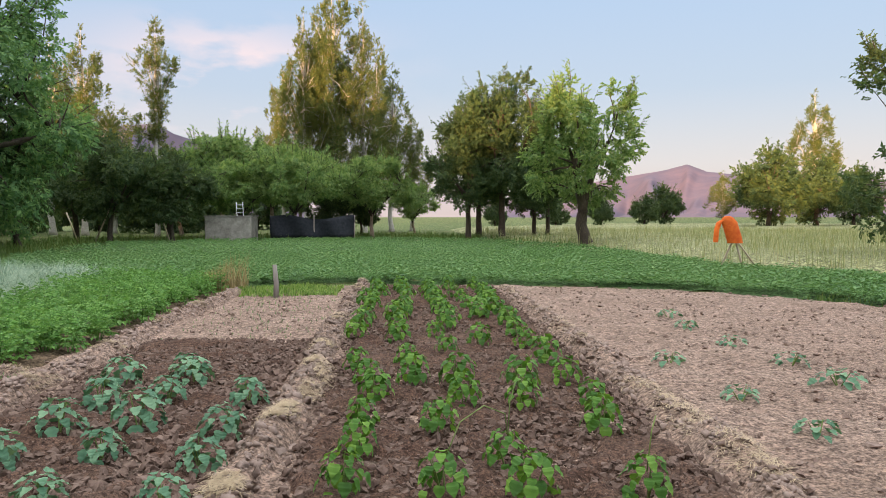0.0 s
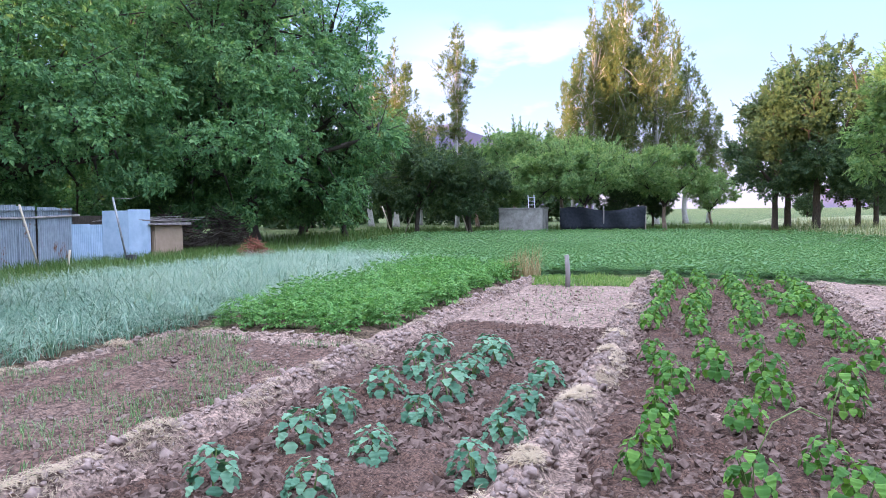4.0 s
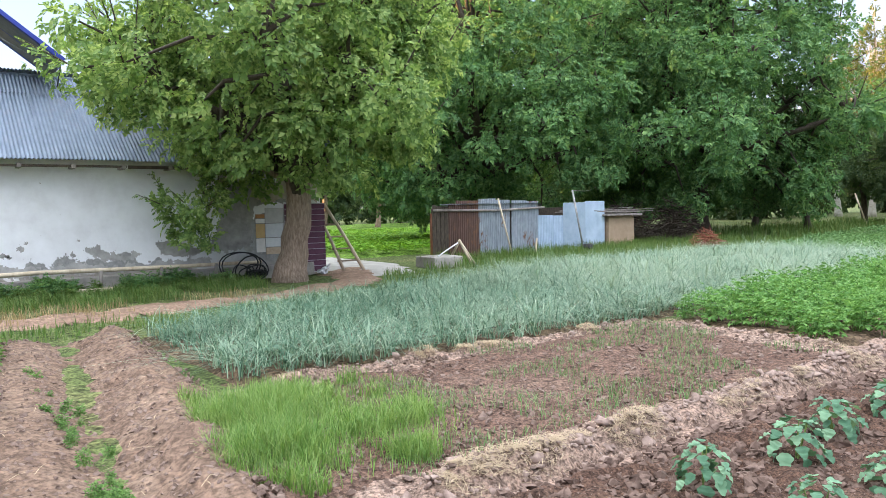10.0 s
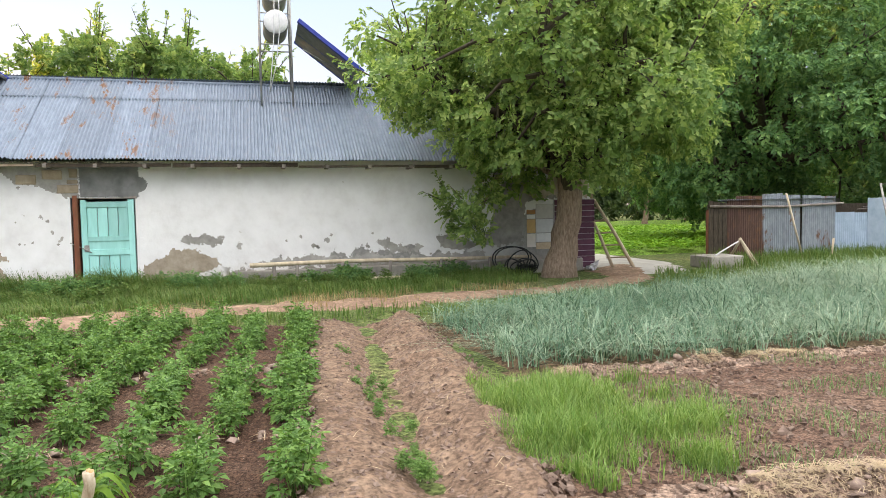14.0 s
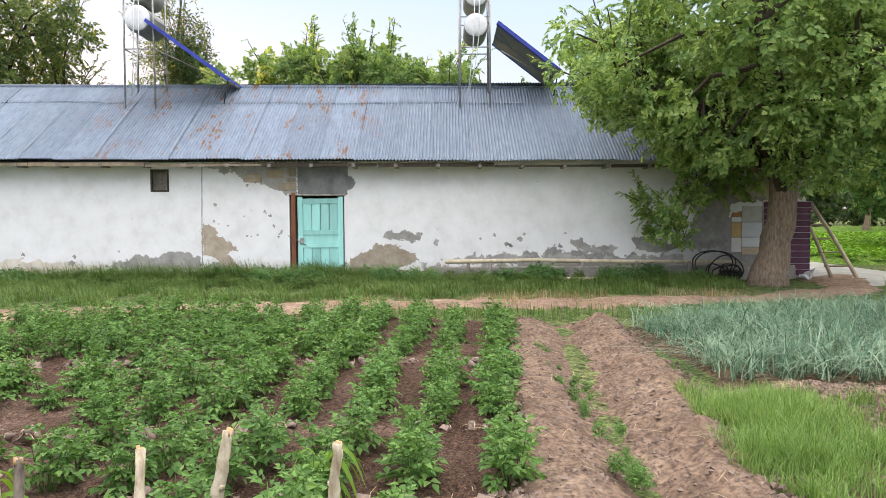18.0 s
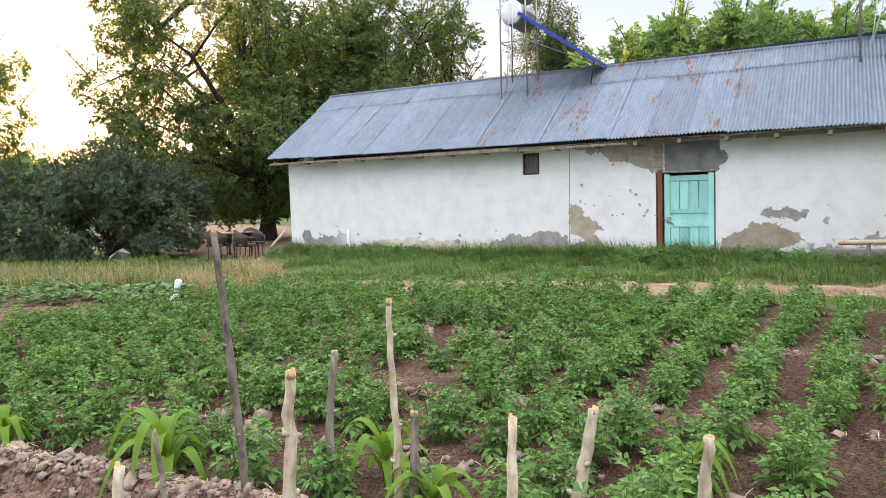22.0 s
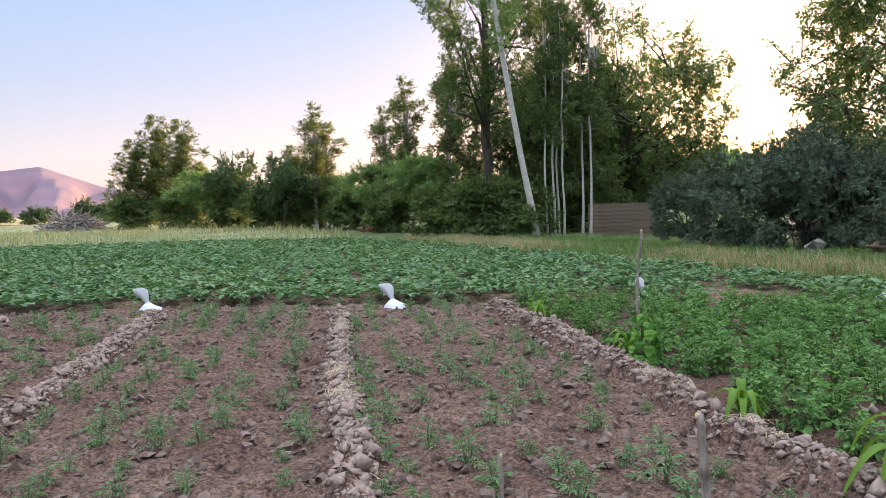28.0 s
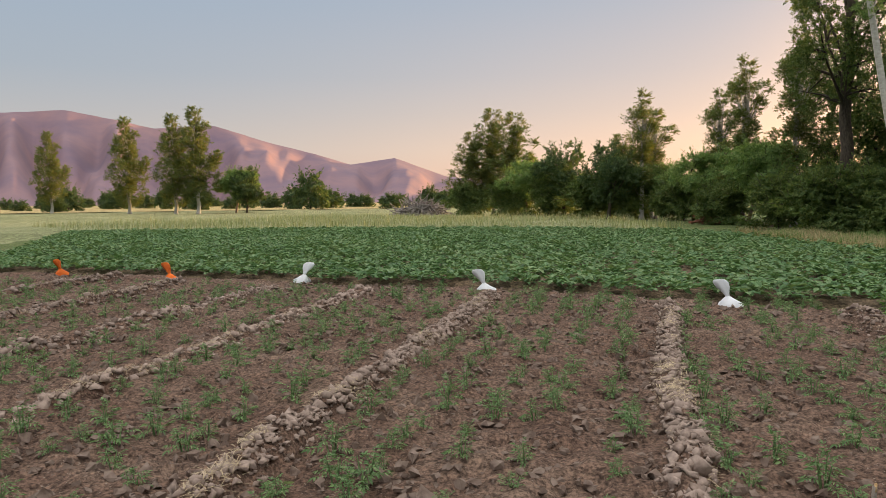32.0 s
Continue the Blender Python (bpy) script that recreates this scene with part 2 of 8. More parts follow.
def ramp(nt, nl, fac, stops):
    r = nt.new("ShaderNodeValToRGB")
    e = r.color_ramp.elements
    while len(e) < len(stops):
        e.new(0.5)
    for k, (p, c) in enumerate(stops):
        e[k].position = p
        e[k].color = (*c, 1)
    nl.new(fac, r.inputs[0])
    return r.outputs[0]


def mix(nt, nl, fac, a, b, mode="MIX"):
    m = nt.new("ShaderNodeMix")
    m.data_type = "RGBA"
    m.blend_type = mode
    for sock, v in ((m.inputs[0], fac), (m.inputs[6], a), (m.inputs[7], b)):
        if isinstance(v, (int, float)):
            sock.default_value = v
        elif isinstance(v, tuple):
            sock.default_value = (*v, 1)
        else:
            nl.new(v, sock)
    return m.outputs[2]


def bump(nt, nl, b, fac, strength=0.5, dist=0.02):
    n = nt.new("ShaderNodeBump")
    n.inputs["Strength"].default_value = strength
    n.inputs["Distance"].default_value = dist
    nl.new(fac, n.inputs["Height"])
    nl.new(n.outputs[0], b.inputs["Normal"])


def earth(name, dark, mid, light, big=0.9, fine=17, rough=0.95, dep=0.03, speck=None, grit=1.0):
    """Soil or rough ground: two scales of colour and a crumbly relief."""
    m, nt, nl, b = shader(name, rough, spec=0.15)
    f1 = noise_node(nt, nl, big, 6, 0.65)
    f2 = noise_node(nt, nl, fine, 6, 0.72)
    f4 = noise_node(nt, nl, fine * 2.7, 3, 0.6)
    c1 = ramp(nt, nl, f1, [(0.3, dark), (0.52, mid), (0.72, light)])
    c2 = ramp(nt, nl, f2, [(0.36, (1 - 0.62 * grit, 1 - 0.64 * grit, 1 - 0.65 * grit)), (0.5, (0.95, 0.95, 0.95)), (0.62, (1 + 0.4 * grit, 1 + 0.36 * grit, 1 + 0.32 * grit))])
    c4 = ramp(nt, nl, f4, [(0.38, (1 - 0.5 * grit, 1 - 0.52 * grit, 1 - 0.54 * grit)), (0.5, (1, 1, 1)), (0.64, (1 + 0.4 * grit, 1 + 0.37 * grit, 1 + 0.33 * grit))])
    c = mix(nt, nl, 1.0, mix(nt, nl, 1.0, c1, c2, "MULTIPLY"), c4, "MULTIPLY")
    if speck:
        f3 = noise_node(nt, nl, 55, 2, 0.5)
        k = ramp(nt, nl, f3, [(0.66, (0, 0, 0)), (0.72, (1, 1, 1))])
        c = mix(nt, nl, k, c, speck)
    nl.new(c, b.inputs["Base Color"])
    bump(nt, nl, b, f2, 0.9, dep * 1.3)
    return m


DITCH_SOIL = earth("ditch_soil", (0.129, 0.086, 0.062), (0.185, 0.127, 0.092), (0.249, 0.181, 0.133), big=2.2, fine=11, dep=0.02, grit=0.65)


def foliage(name, a, bcol, c, back=0.42, rough=0.55, clump=0.6, single=False):
    """Leaves: colour varies from leaf to leaf and from clump to clump, and light comes through."""
    m, nt, nl, b = shader(name, rough, spec=0.25)
    g = nt.new("ShaderNodeNewGeometry")
    f = noise_node(nt, nl, clump, 3, 0.6)
    ad = nt.new("ShaderNodeMath")
    ad.operation = "MULTIPLY_ADD"
    if single:
        nl.new(nt.new("ShaderNodeObjectInfo").outputs["Random"], ad.inputs[0])
        v = noise_node(nt, nl, 45, 3, 0.6)
        bump(nt, nl, b, v, 0.6, 0.006)
    else:
        nl.new(g.outputs["Random Per Island"], ad.inputs[0])
    ad.inputs[1].default_value = 0.55
    mm = nt.new("ShaderNodeMath")
    mm.operation = "MULTIPLY"
    nl.new(f, mm.inputs[0])
    mm.inputs[1].default_value = 0.5
    nl.new(mm.outputs[0], ad.inputs[2])
    col = ramp(nt, nl, ad.outputs[0], [(0.15, a), (0.5, bcol), (0.85, c)])
    nl.new(col, b.inputs["Base Color"])
    t = nt.new("ShaderNodeBsdfTranslucent")
    tc = mix(nt, nl, 1.0, col, (1.25, 1.15, 0.7), "MULTIPLY")
    nl.new(tc, t.inputs[0])
    s = nt.new("ShaderNodeMixShader")
    s.inputs[0].default_value = back
    nl.new(b.outputs[0], s.inputs[1])
    nl.new(t.outputs[0], s.inputs[2])
    nl.new(s.outputs[0], nt["Material Output"].inputs[0])
    return m


def plain(name, a, b_, scale=6, rough=0.7, metal=0.0, dep=0.01, stretch=None, spec=0.3):
    """Two-tone grained surface."""
    m, nt, nl, b = shader(name, rough, metal, spec)
    co = nt.new("ShaderNodeTexCoord")
    mp = nt.new("ShaderNodeMapping")
    mp.inputs["Scale"].default_value = stretch or (1, 1, 1)
    nl.new(co.outputs["Object"], mp.inputs[0])
    t = nt.new("ShaderNodeTexNoise")
    t.inputs["Scale"].default_value = scale
    t.inputs["Detail"].default_value = 7
    t.inputs["Roughness"].default_value = 0.65
    nl.new(mp.outputs[0], t.inputs["Vector"])
    c = ramp(nt, nl, t.outputs["Fac"], [(0.32, a), (0.68, b_)])
    inf = nt.new("ShaderNodeObjectInfo")
    v = ramp(nt, nl, inf.outputs["Random"], [(0.0, (0.82, 0.82, 0.82)), (1.0, (1.1, 1.1, 1.1))])
    nl.new(mix(nt, nl, 1.0, c, v, "MULTIPLY"), b.inputs["Base Color"])
    bump(nt, nl, b, t.outputs["Fac"], 0.5, dep)
    return m


SOIL = earth("dry_soil", (0.106, 0.063, 0.047), (0.151, 0.097, 0.073), (0.201, 0.140, 0.107), speck=(0.269, 0.205, 0.166))
SOIL_PALE = earth("pale_soil", (0.221, 0.158, 0.122), (0.278, 0.200, 0.158), (0.327, 0.246, 0.198), speck=(0.368, 0.307, 0.260))
SOIL_DARK = earth("moist_soil", (0.073, 0.040, 0.028), (0.107, 0.065, 0.047), (0.172, 0.112, 0.086), fine=26, speck=(0.276, 0.206, 0.171))
SOIL_RED = earth("track_soil", (0.195, 0.129, 0.092), (0.273, 0.185, 0.135), (0.361, 0.259, 0.185), big=1.6, fine=9, dep=0.012, grit=0.5)
CLOD_DARK = plain("moist_clod", (0.089, 0.055, 0.041), (0.230, 0.161, 0.128), 14, 0.95, dep=0.02)
CLOD_PALE = plain("dry_ridge_clod", (0.202, 0.143, 0.115), (0.385, 0.295, 0.247), 14, 0.95, dep=0.02)
CLOD = plain("clod", (0.140, 0.093, 0.073), (0.270, 0.200, 0.162), 14, 0.95, dep=0.02)
TURF = earth("rough_turf", (0.07, 0.11, 0.035), (0.12, 0.155, 0.055), (0.2, 0.19, 0.09), big=0.35, fine=9, dep=0.06)
FIELD_GREEN = earth("low_crop_ground", (0.055, 0.115, 0.04), (0.09, 0.165, 0.06), (0.13, 0.215, 0.085), big=0.3, fine=8, dep=0.08)
FIELD_DARK = earth("crop_floor", (0.09, 0.075, 0.04), (0.14, 0.10, 0.065), (0.2, 0.14, 0.095), big=0.5, fine=9, dep=0.06)
# Bright lime carries the sunshine on the field behind the shed.
FIELD_SUNLIT = earth("sunny_crop_ground", (0.10, 0.2, 0.03), (0.16, 0.28, 0.045), (0.22, 0.34, 0.07), big=0.3, fine=8, dep=0.08)
WHEAT_FLOOR = earth("wheat_floor", (0.18, 0.2, 0.095), (0.26, 0.275, 0.14), (0.34, 0.34, 0.19), big=0.15, fine=6, dep=0.1)
STUBBLE = earth("golden_plain", (0.30, 0.25, 0.10), (0.42, 0.33, 0.15), (0.50, 0.40, 0.2), big=0.02, fine=0.6, dep=0.1)
STRAW = plain("straw", (0.34, 0.25, 0.15), (0.56, 0.45, 0.30), 30, 0.85)
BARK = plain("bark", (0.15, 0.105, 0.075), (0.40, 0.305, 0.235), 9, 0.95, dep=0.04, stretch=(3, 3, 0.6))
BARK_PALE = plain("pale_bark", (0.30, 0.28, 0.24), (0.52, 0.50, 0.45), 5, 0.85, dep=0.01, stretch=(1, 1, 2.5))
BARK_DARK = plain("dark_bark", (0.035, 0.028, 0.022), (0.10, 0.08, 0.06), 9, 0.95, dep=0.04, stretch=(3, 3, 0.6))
L_WALNUT = foliage("walnut_leaf", (0.062, 0.141, 0.056), (0.119, 0.249, 0.099), (0.232, 0.384, 0.141))
L_MULB = foliage("mulberry_leaf", (0.08, 0.155, 0.052), (0.20, 0.325, 0.105), (0.45, 0.57, 0.24), back=0.5)
# Darker than the walnut leaf: being seen against the light is in the colour.
L_OLIVE = foliage("backlit_olive_leaf", (0.051, 0.091, 0.033), (0.100, 0.156, 0.051), (0.195, 0.244, 0.081))
L_FRUIT = foliage("fruit_leaf", (0.085, 0.165, 0.06), (0.165, 0.275, 0.10), (0.30, 0.40, 0.16), back=0.5)
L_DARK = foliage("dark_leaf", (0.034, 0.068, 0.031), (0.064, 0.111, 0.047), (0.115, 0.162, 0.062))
L_POPLAR = foliage("poplar_leaf", (0.06, 0.11, 0.038), (0.115, 0.16, 0.052), (0.22, 0.215, 0.075), back=0.45)
L_GREY = foliage("grey_bush_leaf", (0.048, 0.072, 0.045), (0.080, 0.115, 0.072), (0.136, 0.176, 0.112), back=0.25)
L_POTATO = foliage("potato_leaf", (0.056, 0.128, 0.032), (0.103, 0.214, 0.054), (0.189, 0.328, 0.09), back=0.3)
L_POTATO2 = foliage("potato_leaf_deep", (0.067, 0.170, 0.042), (0.132, 0.290, 0.070), (0.227, 0.410, 0.118), back=0.3)
L_FIELD = foliage("field_crop_leaf", (0.05, 0.122, 0.046), (0.099, 0.193, 0.075), (0.198, 0.285, 0.132), back=0.25, clump=0.25)
L_BEAN = foliage("bean_leaf", (0.036, 0.105, 0.018), (0.075, 0.19, 0.028), (0.17, 0.32, 0.05), back=0.3, clump=9, single=True)
L_SQUASH = foliage("squash_leaf", (0.045, 0.125, 0.068), (0.105, 0.225, 0.13), (0.22, 0.37, 0.22), back=0.2, clump=9, single=True)
L_ONION = foliage("onion_leaf", (0.030, 0.085, 0.052), (0.115, 0.222, 0.145), (0.38, 0.48, 0.355), back=0.2)
L_ONION_PALE = foliage("pale_onion_leaf", (0.14, 0.24, 0.17), (0.27, 0.37, 0.27), (0.5, 0.58, 0.46), back=0.25)
L_LUSH = foliage("young_blade", (0.075, 0.165, 0.036), (0.155, 0.275, 0.065), (0.31, 0.42, 0.15), back=0.35)
L_GRASS = foliage("grass_blade", (0.056, 0.129, 0.029), (0.106, 0.190, 0.045), (0.202, 0.252, 0.090), back=0.3)
L_DRY = foliage("dry_grass", (0.19, 0.15, 0.08), (0.31, 0.245, 0.13), (0.45, 0.37, 0.22), back=0.3)
L_WHEAT = foliage("wheat_blade", (0.14, 0.19, 0.07), (0.275, 0.305, 0.145), (0.44, 0.42, 0.24), back=0.3)
L_ALFALFA = foliage("alfalfa_leaf", (0.07, 0.165, 0.055), (0.115, 0.235, 0.085), (0.19, 0.32, 0.13), back=0.35, clump=0.25)
L_SEED = foliage("seedling_leaf", (0.068, 0.13, 0.055), (0.135, 0.235, 0.095), (0.235, 0.34, 0.15), back=0.25)
L_CORN = foliage("corn_leaf", (0.072, 0.160, 0.016), (0.128, 0.248, 0.028), (0.208, 0.336, 0.056), back=0.4, clump=3)
# Raised leaf brightness stands in for sunlight on that crop.
L_SUNLIT = foliage("sunlit_crop", (0.098, 0.238, 0.024), (0.168, 0.35, 0.036), (0.28, 0.462, 0.06), back=0.3)

# ---- the ground ----
g1 = np.concatenate([-np.geomspace(4200, 22, 34), np.arange(-21, 21.1, 0.35), np.geomspace(22, 4200, 34)])
GX, GY = np.meshgrid(g1, g1, indexing="ij")
GZ = (vnoise(GX, GY, 2.3, 1) - 0.5) * 0.04 * (np.hypot(GX, GY) < 40) - 0.03
gm = len(g1)
gi, gj = np.meshgrid(np.arange(gm - 1), np.arange(gm - 1), indexing="ij")
ga = (gi * gm + gj).ravel()
thing("ground", "flat ground of rough dry grass reaching the horizon", "ground", kind="structure",
      data=mesh_np("ground", np.stack([GX, GY, GZ], -1).reshape(-1, 3), np.stack([ga, ga + gm, ga + gm + 1, ga + 1], 1), TURF, True))


def crumbs(amp, scale):
    return lambda x, y: (vnoise(x, y, scale, 2) - 0.5) * amp + (vnoise(x, y, scale * 0.4, 3) - 0.5) * amp * 0.6 + (vnoise(x, y, scale * 4, 4) - 0.5) * amp * 0.7


GARDEN = [(-6.6, 1.2), (-3.2, 0.9), (0.5, 0.6), (4, 0.5), (9.5, 1.0), (9.0, 11.5), (7.5, 13.6), (5.9, 15.3), (2.1, 16.5), (-1.0, 16.9), (-3.9, 16.0), (-4.0, 7.6), (-6.4, 7.6)]
sheet("garden_soil", GARDEN, 0.1, 0.02, SOIL_PALE, "dry crumbly pinkish-brown garden soil", "soil", relief=crumbs(0.035, 0.2))
BEAN_BED = [(-0.72, 1.0), (1.85, 1.0), (1.95, 15.9), (-0.85, 16.2)]
sheet("bean_bed", BEAN_BED, 0.055, 0.06, SOIL_DARK, "dark moist hoed soil of the bean bed", "soil bed", relief=crumbs(0.085, 0.13))
SQUASH_BED = [(-3.15, 1.6), (-1.15, 1.6), (-1.15, 9.0), (-3.2, 9.1)]
sheet("squash_bed", SQUASH_BED, 0.055, 0.06, SOIL_DARK, "dark moist cloddy soil round the squash plants", "soil bed", relief=crumbs(0.085, 0.13))
SOUTH = [(-3.3, -1.2), (0.5, -1.6), (6, -2.0), (12.5, -3.5), (15.5, -14), (10.4, -13.9), (6, -13.2), (2.1, -13), (-0.6, -12.2), (-2.8, -11.7)]
sheet("south_soil", SOUTH, 0.07, 0.03, SOIL, "brown crumbly soil of the seedling beds", "soil bed", relief=crumbs(0.08, 0.15))
POTATO_1 = [(-3.4, -0.6), (-4.3, -0.1), (-10.3, 0.5), (-10.9, -1.6), (-11.2, -5.2), (-9.8, -9.0), (-7.8, -9.8), (-5.1, -10.7), (-2.95, -11.4), (-3.05, -3.0)]
sheet("potato_soil", POTATO_1, 0.1, 0.03, SOIL_DARK, "dark soil between the potato rows", "soil bed", relief=crumbs(0.06, 0.25))
SEEDBED = [(-6.3, 1.2), (-3.7, 1.0), (-3.6, 7.2), (-6.3, 7.3)]
sheet("seed_bed", SEEDBED, 0.07, 0.035, SOIL, "brown crusted soil with thin green shoots", "soil bed", relief=crumbs(0.03, 0.2))
DRAIN = [(-3.4, -0.35), (-10.2, 0.35), (-10.4, 1.9), (-6.6, 1.75), (-3.6, 1.25)]


def drain_relief(x, y):
    c = 0.55 + (-x - 4) * 0.085
    d = y - c
    bank = 0.11 * np.exp(-((d - 0.52) / 0.2) ** 2) + 0.07 / (1 + np.exp((d + 0.28) / 0.05))
    return bank - 0.075 * np.exp(-(d / 0.16) ** 2) + crumbs(0.06, 0.2)(x, y) * (0.35 + 0.75 / (1 + np.exp(-d / 0.1)))


sheet("irrigation_ditch", DRAIN, 0.045, 0.03, DITCH_SOIL, "shallow bare earth irrigation ditch between two banks", "ditch", relief=drain_relief)
TRACK = [(-10.2, -9.5), (-11.3, -5.2), (-12.0, -1.5), (-12.0, 1.5), (-12.6, 5.0), (-13.6, 7.2), (-15.4, 8.6), (-17.2, 9.6), (-18.2, 9.2), (-17.2, 7.9), (-15.0, 7.3), (-13.7, 5.6), (-13.3, 2), (-13.1, -1.2), (-12.6, -5), (-11.6, -10)]
sheet("dirt_track", TRACK, 0.12, 0.03, SOIL_RED, "bare trodden dirt track with grassy edges", "track", rim=0.3, wobble=0.3)
ONION = [(-6.65, 2.0), (-6.5, 7.5), (-7.7, 18.8), (-9.5, 20.0), (-12.6, 20.5), (-13.4, 15.5), (-12.2, 8.4), (-11.4, 4.6), (-9.9, 1.9)]
sheet("onion_soil", ONION, 0.15, 0.02, FIELD_DARK, "soil under the onion rows", "soil bed", relief=crumbs(0.04, 0.3))
POTATO_2 = [(-6.3, 7.8), (-7.5, 18.6), (-4.0, 15.9), (-3.95, 7.7)]
sheet("potato_patch_soil", POTATO_2, 0.15, 0.02, FIELD_DARK, "soil under the dense potato patch", "soil bed", relief=crumbs(0.04, 0.3))
ALFALFA = [(-7.6, 19.2), (-4.0, 16.4), (-1.7, 17.4), (1.7, 16.8), (5.9, 15.6), (7.7, 13.8), (9.2, 11.0), (13, 12.5), (12.0, 18), (10.0, 21), (9.2, 35), (5.2, 47), (-5.4, 52), (-17.6, 43), (-15, 28), (-12.5, 21)]
sheet("alfalfa_floor", ALFALFA, 0.5, 0.04, FIELD_GREEN, "low green alfalfa meadow floor", "meadow", rim=0.8, wobble=0.3, relief=crumbs(0.1, 0.9))
WHEAT = [(9.9, 22), (12.2, 18.2), (22, 15), (60, 20), (95, 120), (40, 140), (6, 90), (5.6, 49), (9.3, 37)]
sheet("wheat_floor", WHEAT, 1.0, 0.35, WHEAT_FLOOR, "pale ripening wheat field", "field", rim=1.2, wobble=0.5, relief=crumbs(0.15, 2.0))
FIELD_S = [(15.5, -14.2), (10.4, -14.1), (6, -13.4), (2.1, -13.2), (-0.6, -12.4), (-2.9, -12.0), (-5.2, -10.9), (-7.8, -10.0), (-9.6, -10.4), (-8.4, -14.1), (-7.2, -19.5), (-6.0, -23), (-2.9, -33.8), (3.7, -37.5), (16, -37), (30, -33)]
sheet("south_field_floor", FIELD_S, 0.4, 0.06, FIELD_DARK, "soil under the low green field crop", "field", rim=0.4, relief=crumbs(0.08, 0.6))
GOLD = [(-3, -35), (4, -39), (17, -38.5), (31, -34), (20, -15), (70, -20), (140, -60), (160, -160), (20, -140), (2, -62)]
sheet("dry_meadow", GOLD, 2.0, 0.1, WHEAT_FLOOR, "dry pale green and straw meadow", "meadow", rim=2, relief=crumbs(0.2, 3))
PLAIN = [(170, -60), (35, -150), (120, -1900), (2200, -900)]
pm = thing("far_plain", "distant golden stubble plain", "plain", kind="structure", data=mesh_np("far_plain", np.array([(x, y, 0.25) for x, y in PLAIN]), np.array([(0, 1, 2, 3)]), STUBBLE))
FIELD_W = [(-21, 10.5), (-20.5, 15), (-26, 19), (-60, 42), (-70, 18), (-30, 9)]
sheet("west_field_floor", FIELD_W, 0.8, 0.1, FIELD_SUNLIT, "bright green low field behind the shed", "field", rim=0.5, relief=crumbs(0.1, 1))
YARD = [(-15.3, 8.4), (-18.5, 7.9), (-23, 8.5), (-23, 10.5), (-18, 10.8), (-15.2, 9.6)]
sheet("yard_slab", YARD, 0.4, 0.02, plain("concrete", (0.34, 0.32, 0.29), (0.5, 0.48, 0.44), 2, 0.85), "worn pale concrete yard slab", "paving", rim=0.1)
BARE = [(-16, -15), (-30, -14), (-45, -50), (-24, -40), (-16.5, -20)]
sheet("bare_yard", BARE, 1.0, 0.03, SOIL_RED, "bare earth yard behind the garden chairs", "ground", rim=1.0, wobble=0.5)

# mountains
MT = [(-100, 3), (-120, 5.5), (-128, 6.0), (-133, 6.3), (-137, 6.7), (-140.4, 6.1), (-142.7, 5.6), (-147, 5.9), (-151, 4.7), (-154.6, 3.8), (-157.3, 3.0), (-160.8, 3.5), (-164.9, 2.0), (-172, 1.2), (-180, 0.8)]


def mountain(name, prof, r_far, label, seed, rock):
    a = np.linspace(prof[0][0], prof[-1][0], 300)
    pa = np.array(prof)
    o = np.argsort(pa[:, 0])
    el = np.interp(a, pa[o, 0], pa[o, 1])
    rows = np.linspace(0, 1, 40)
    A, S = np.meshgrid(a, rows, indexing="ij")
    E = np.repeat(el[:, None], 40, 1)
    r = r_far * (0.55 + 0.45 * S)
    crest = r_far * np.tan(np.radians(E))
    f = np.clip(S, 0, 1) ** 1.7
    spur = vnoise(A * 1.0, S * 2.0, 1.7, seed) - 0.5
    spur2 = vnoise(A * 2.0 + S * 3, S * 5, 1.2, seed + 1) - 0.5
    z = crest * f + crest * (spur * 0.55 + spur2 * 0.12) * np.sin(np.pi * np.clip(S, 0, 1)) + crest * 0.008 * spur2
    th = np.radians(A)
    V = np.stack([-np.sin(th) * r, np.cos(th) * r, z], -1).reshape(-1, 3)
    i, j = np.meshgrid(np.arange(299), np.arange(39), indexing="ij")
    k = (i * 40 + j).ravel()
    return thing(name, label, "mountain", kind="structure", data=mesh_np(name, V, np.stack([k, k + 40, k + 41, k + 1], 1), rock, True))


# Mauve in both rock colours stands in for haze over the distance.
M_ROCK_HAZE = plain("hazy_mountain_rock", (0.165, 0.115, 0.16), (0.28, 0.165, 0.175), 0.0035, 0.95, dep=0.0)
M_HILL = plain("hazy_hill_rock", (0.075, 0.065, 0.10), (0.14, 0.095, 0.12), 0.0035, 0.95, dep=0.0)
mountain("mountain", MT, 3600, "rounded bare reddish mountain range at dusk", 2, M_ROCK_HAZE)
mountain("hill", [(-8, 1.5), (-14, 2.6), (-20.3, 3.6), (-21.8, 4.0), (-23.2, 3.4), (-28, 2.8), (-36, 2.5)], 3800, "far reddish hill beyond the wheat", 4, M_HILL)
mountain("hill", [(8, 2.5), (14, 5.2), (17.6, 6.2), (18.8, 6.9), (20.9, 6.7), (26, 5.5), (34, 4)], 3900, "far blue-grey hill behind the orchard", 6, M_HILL)

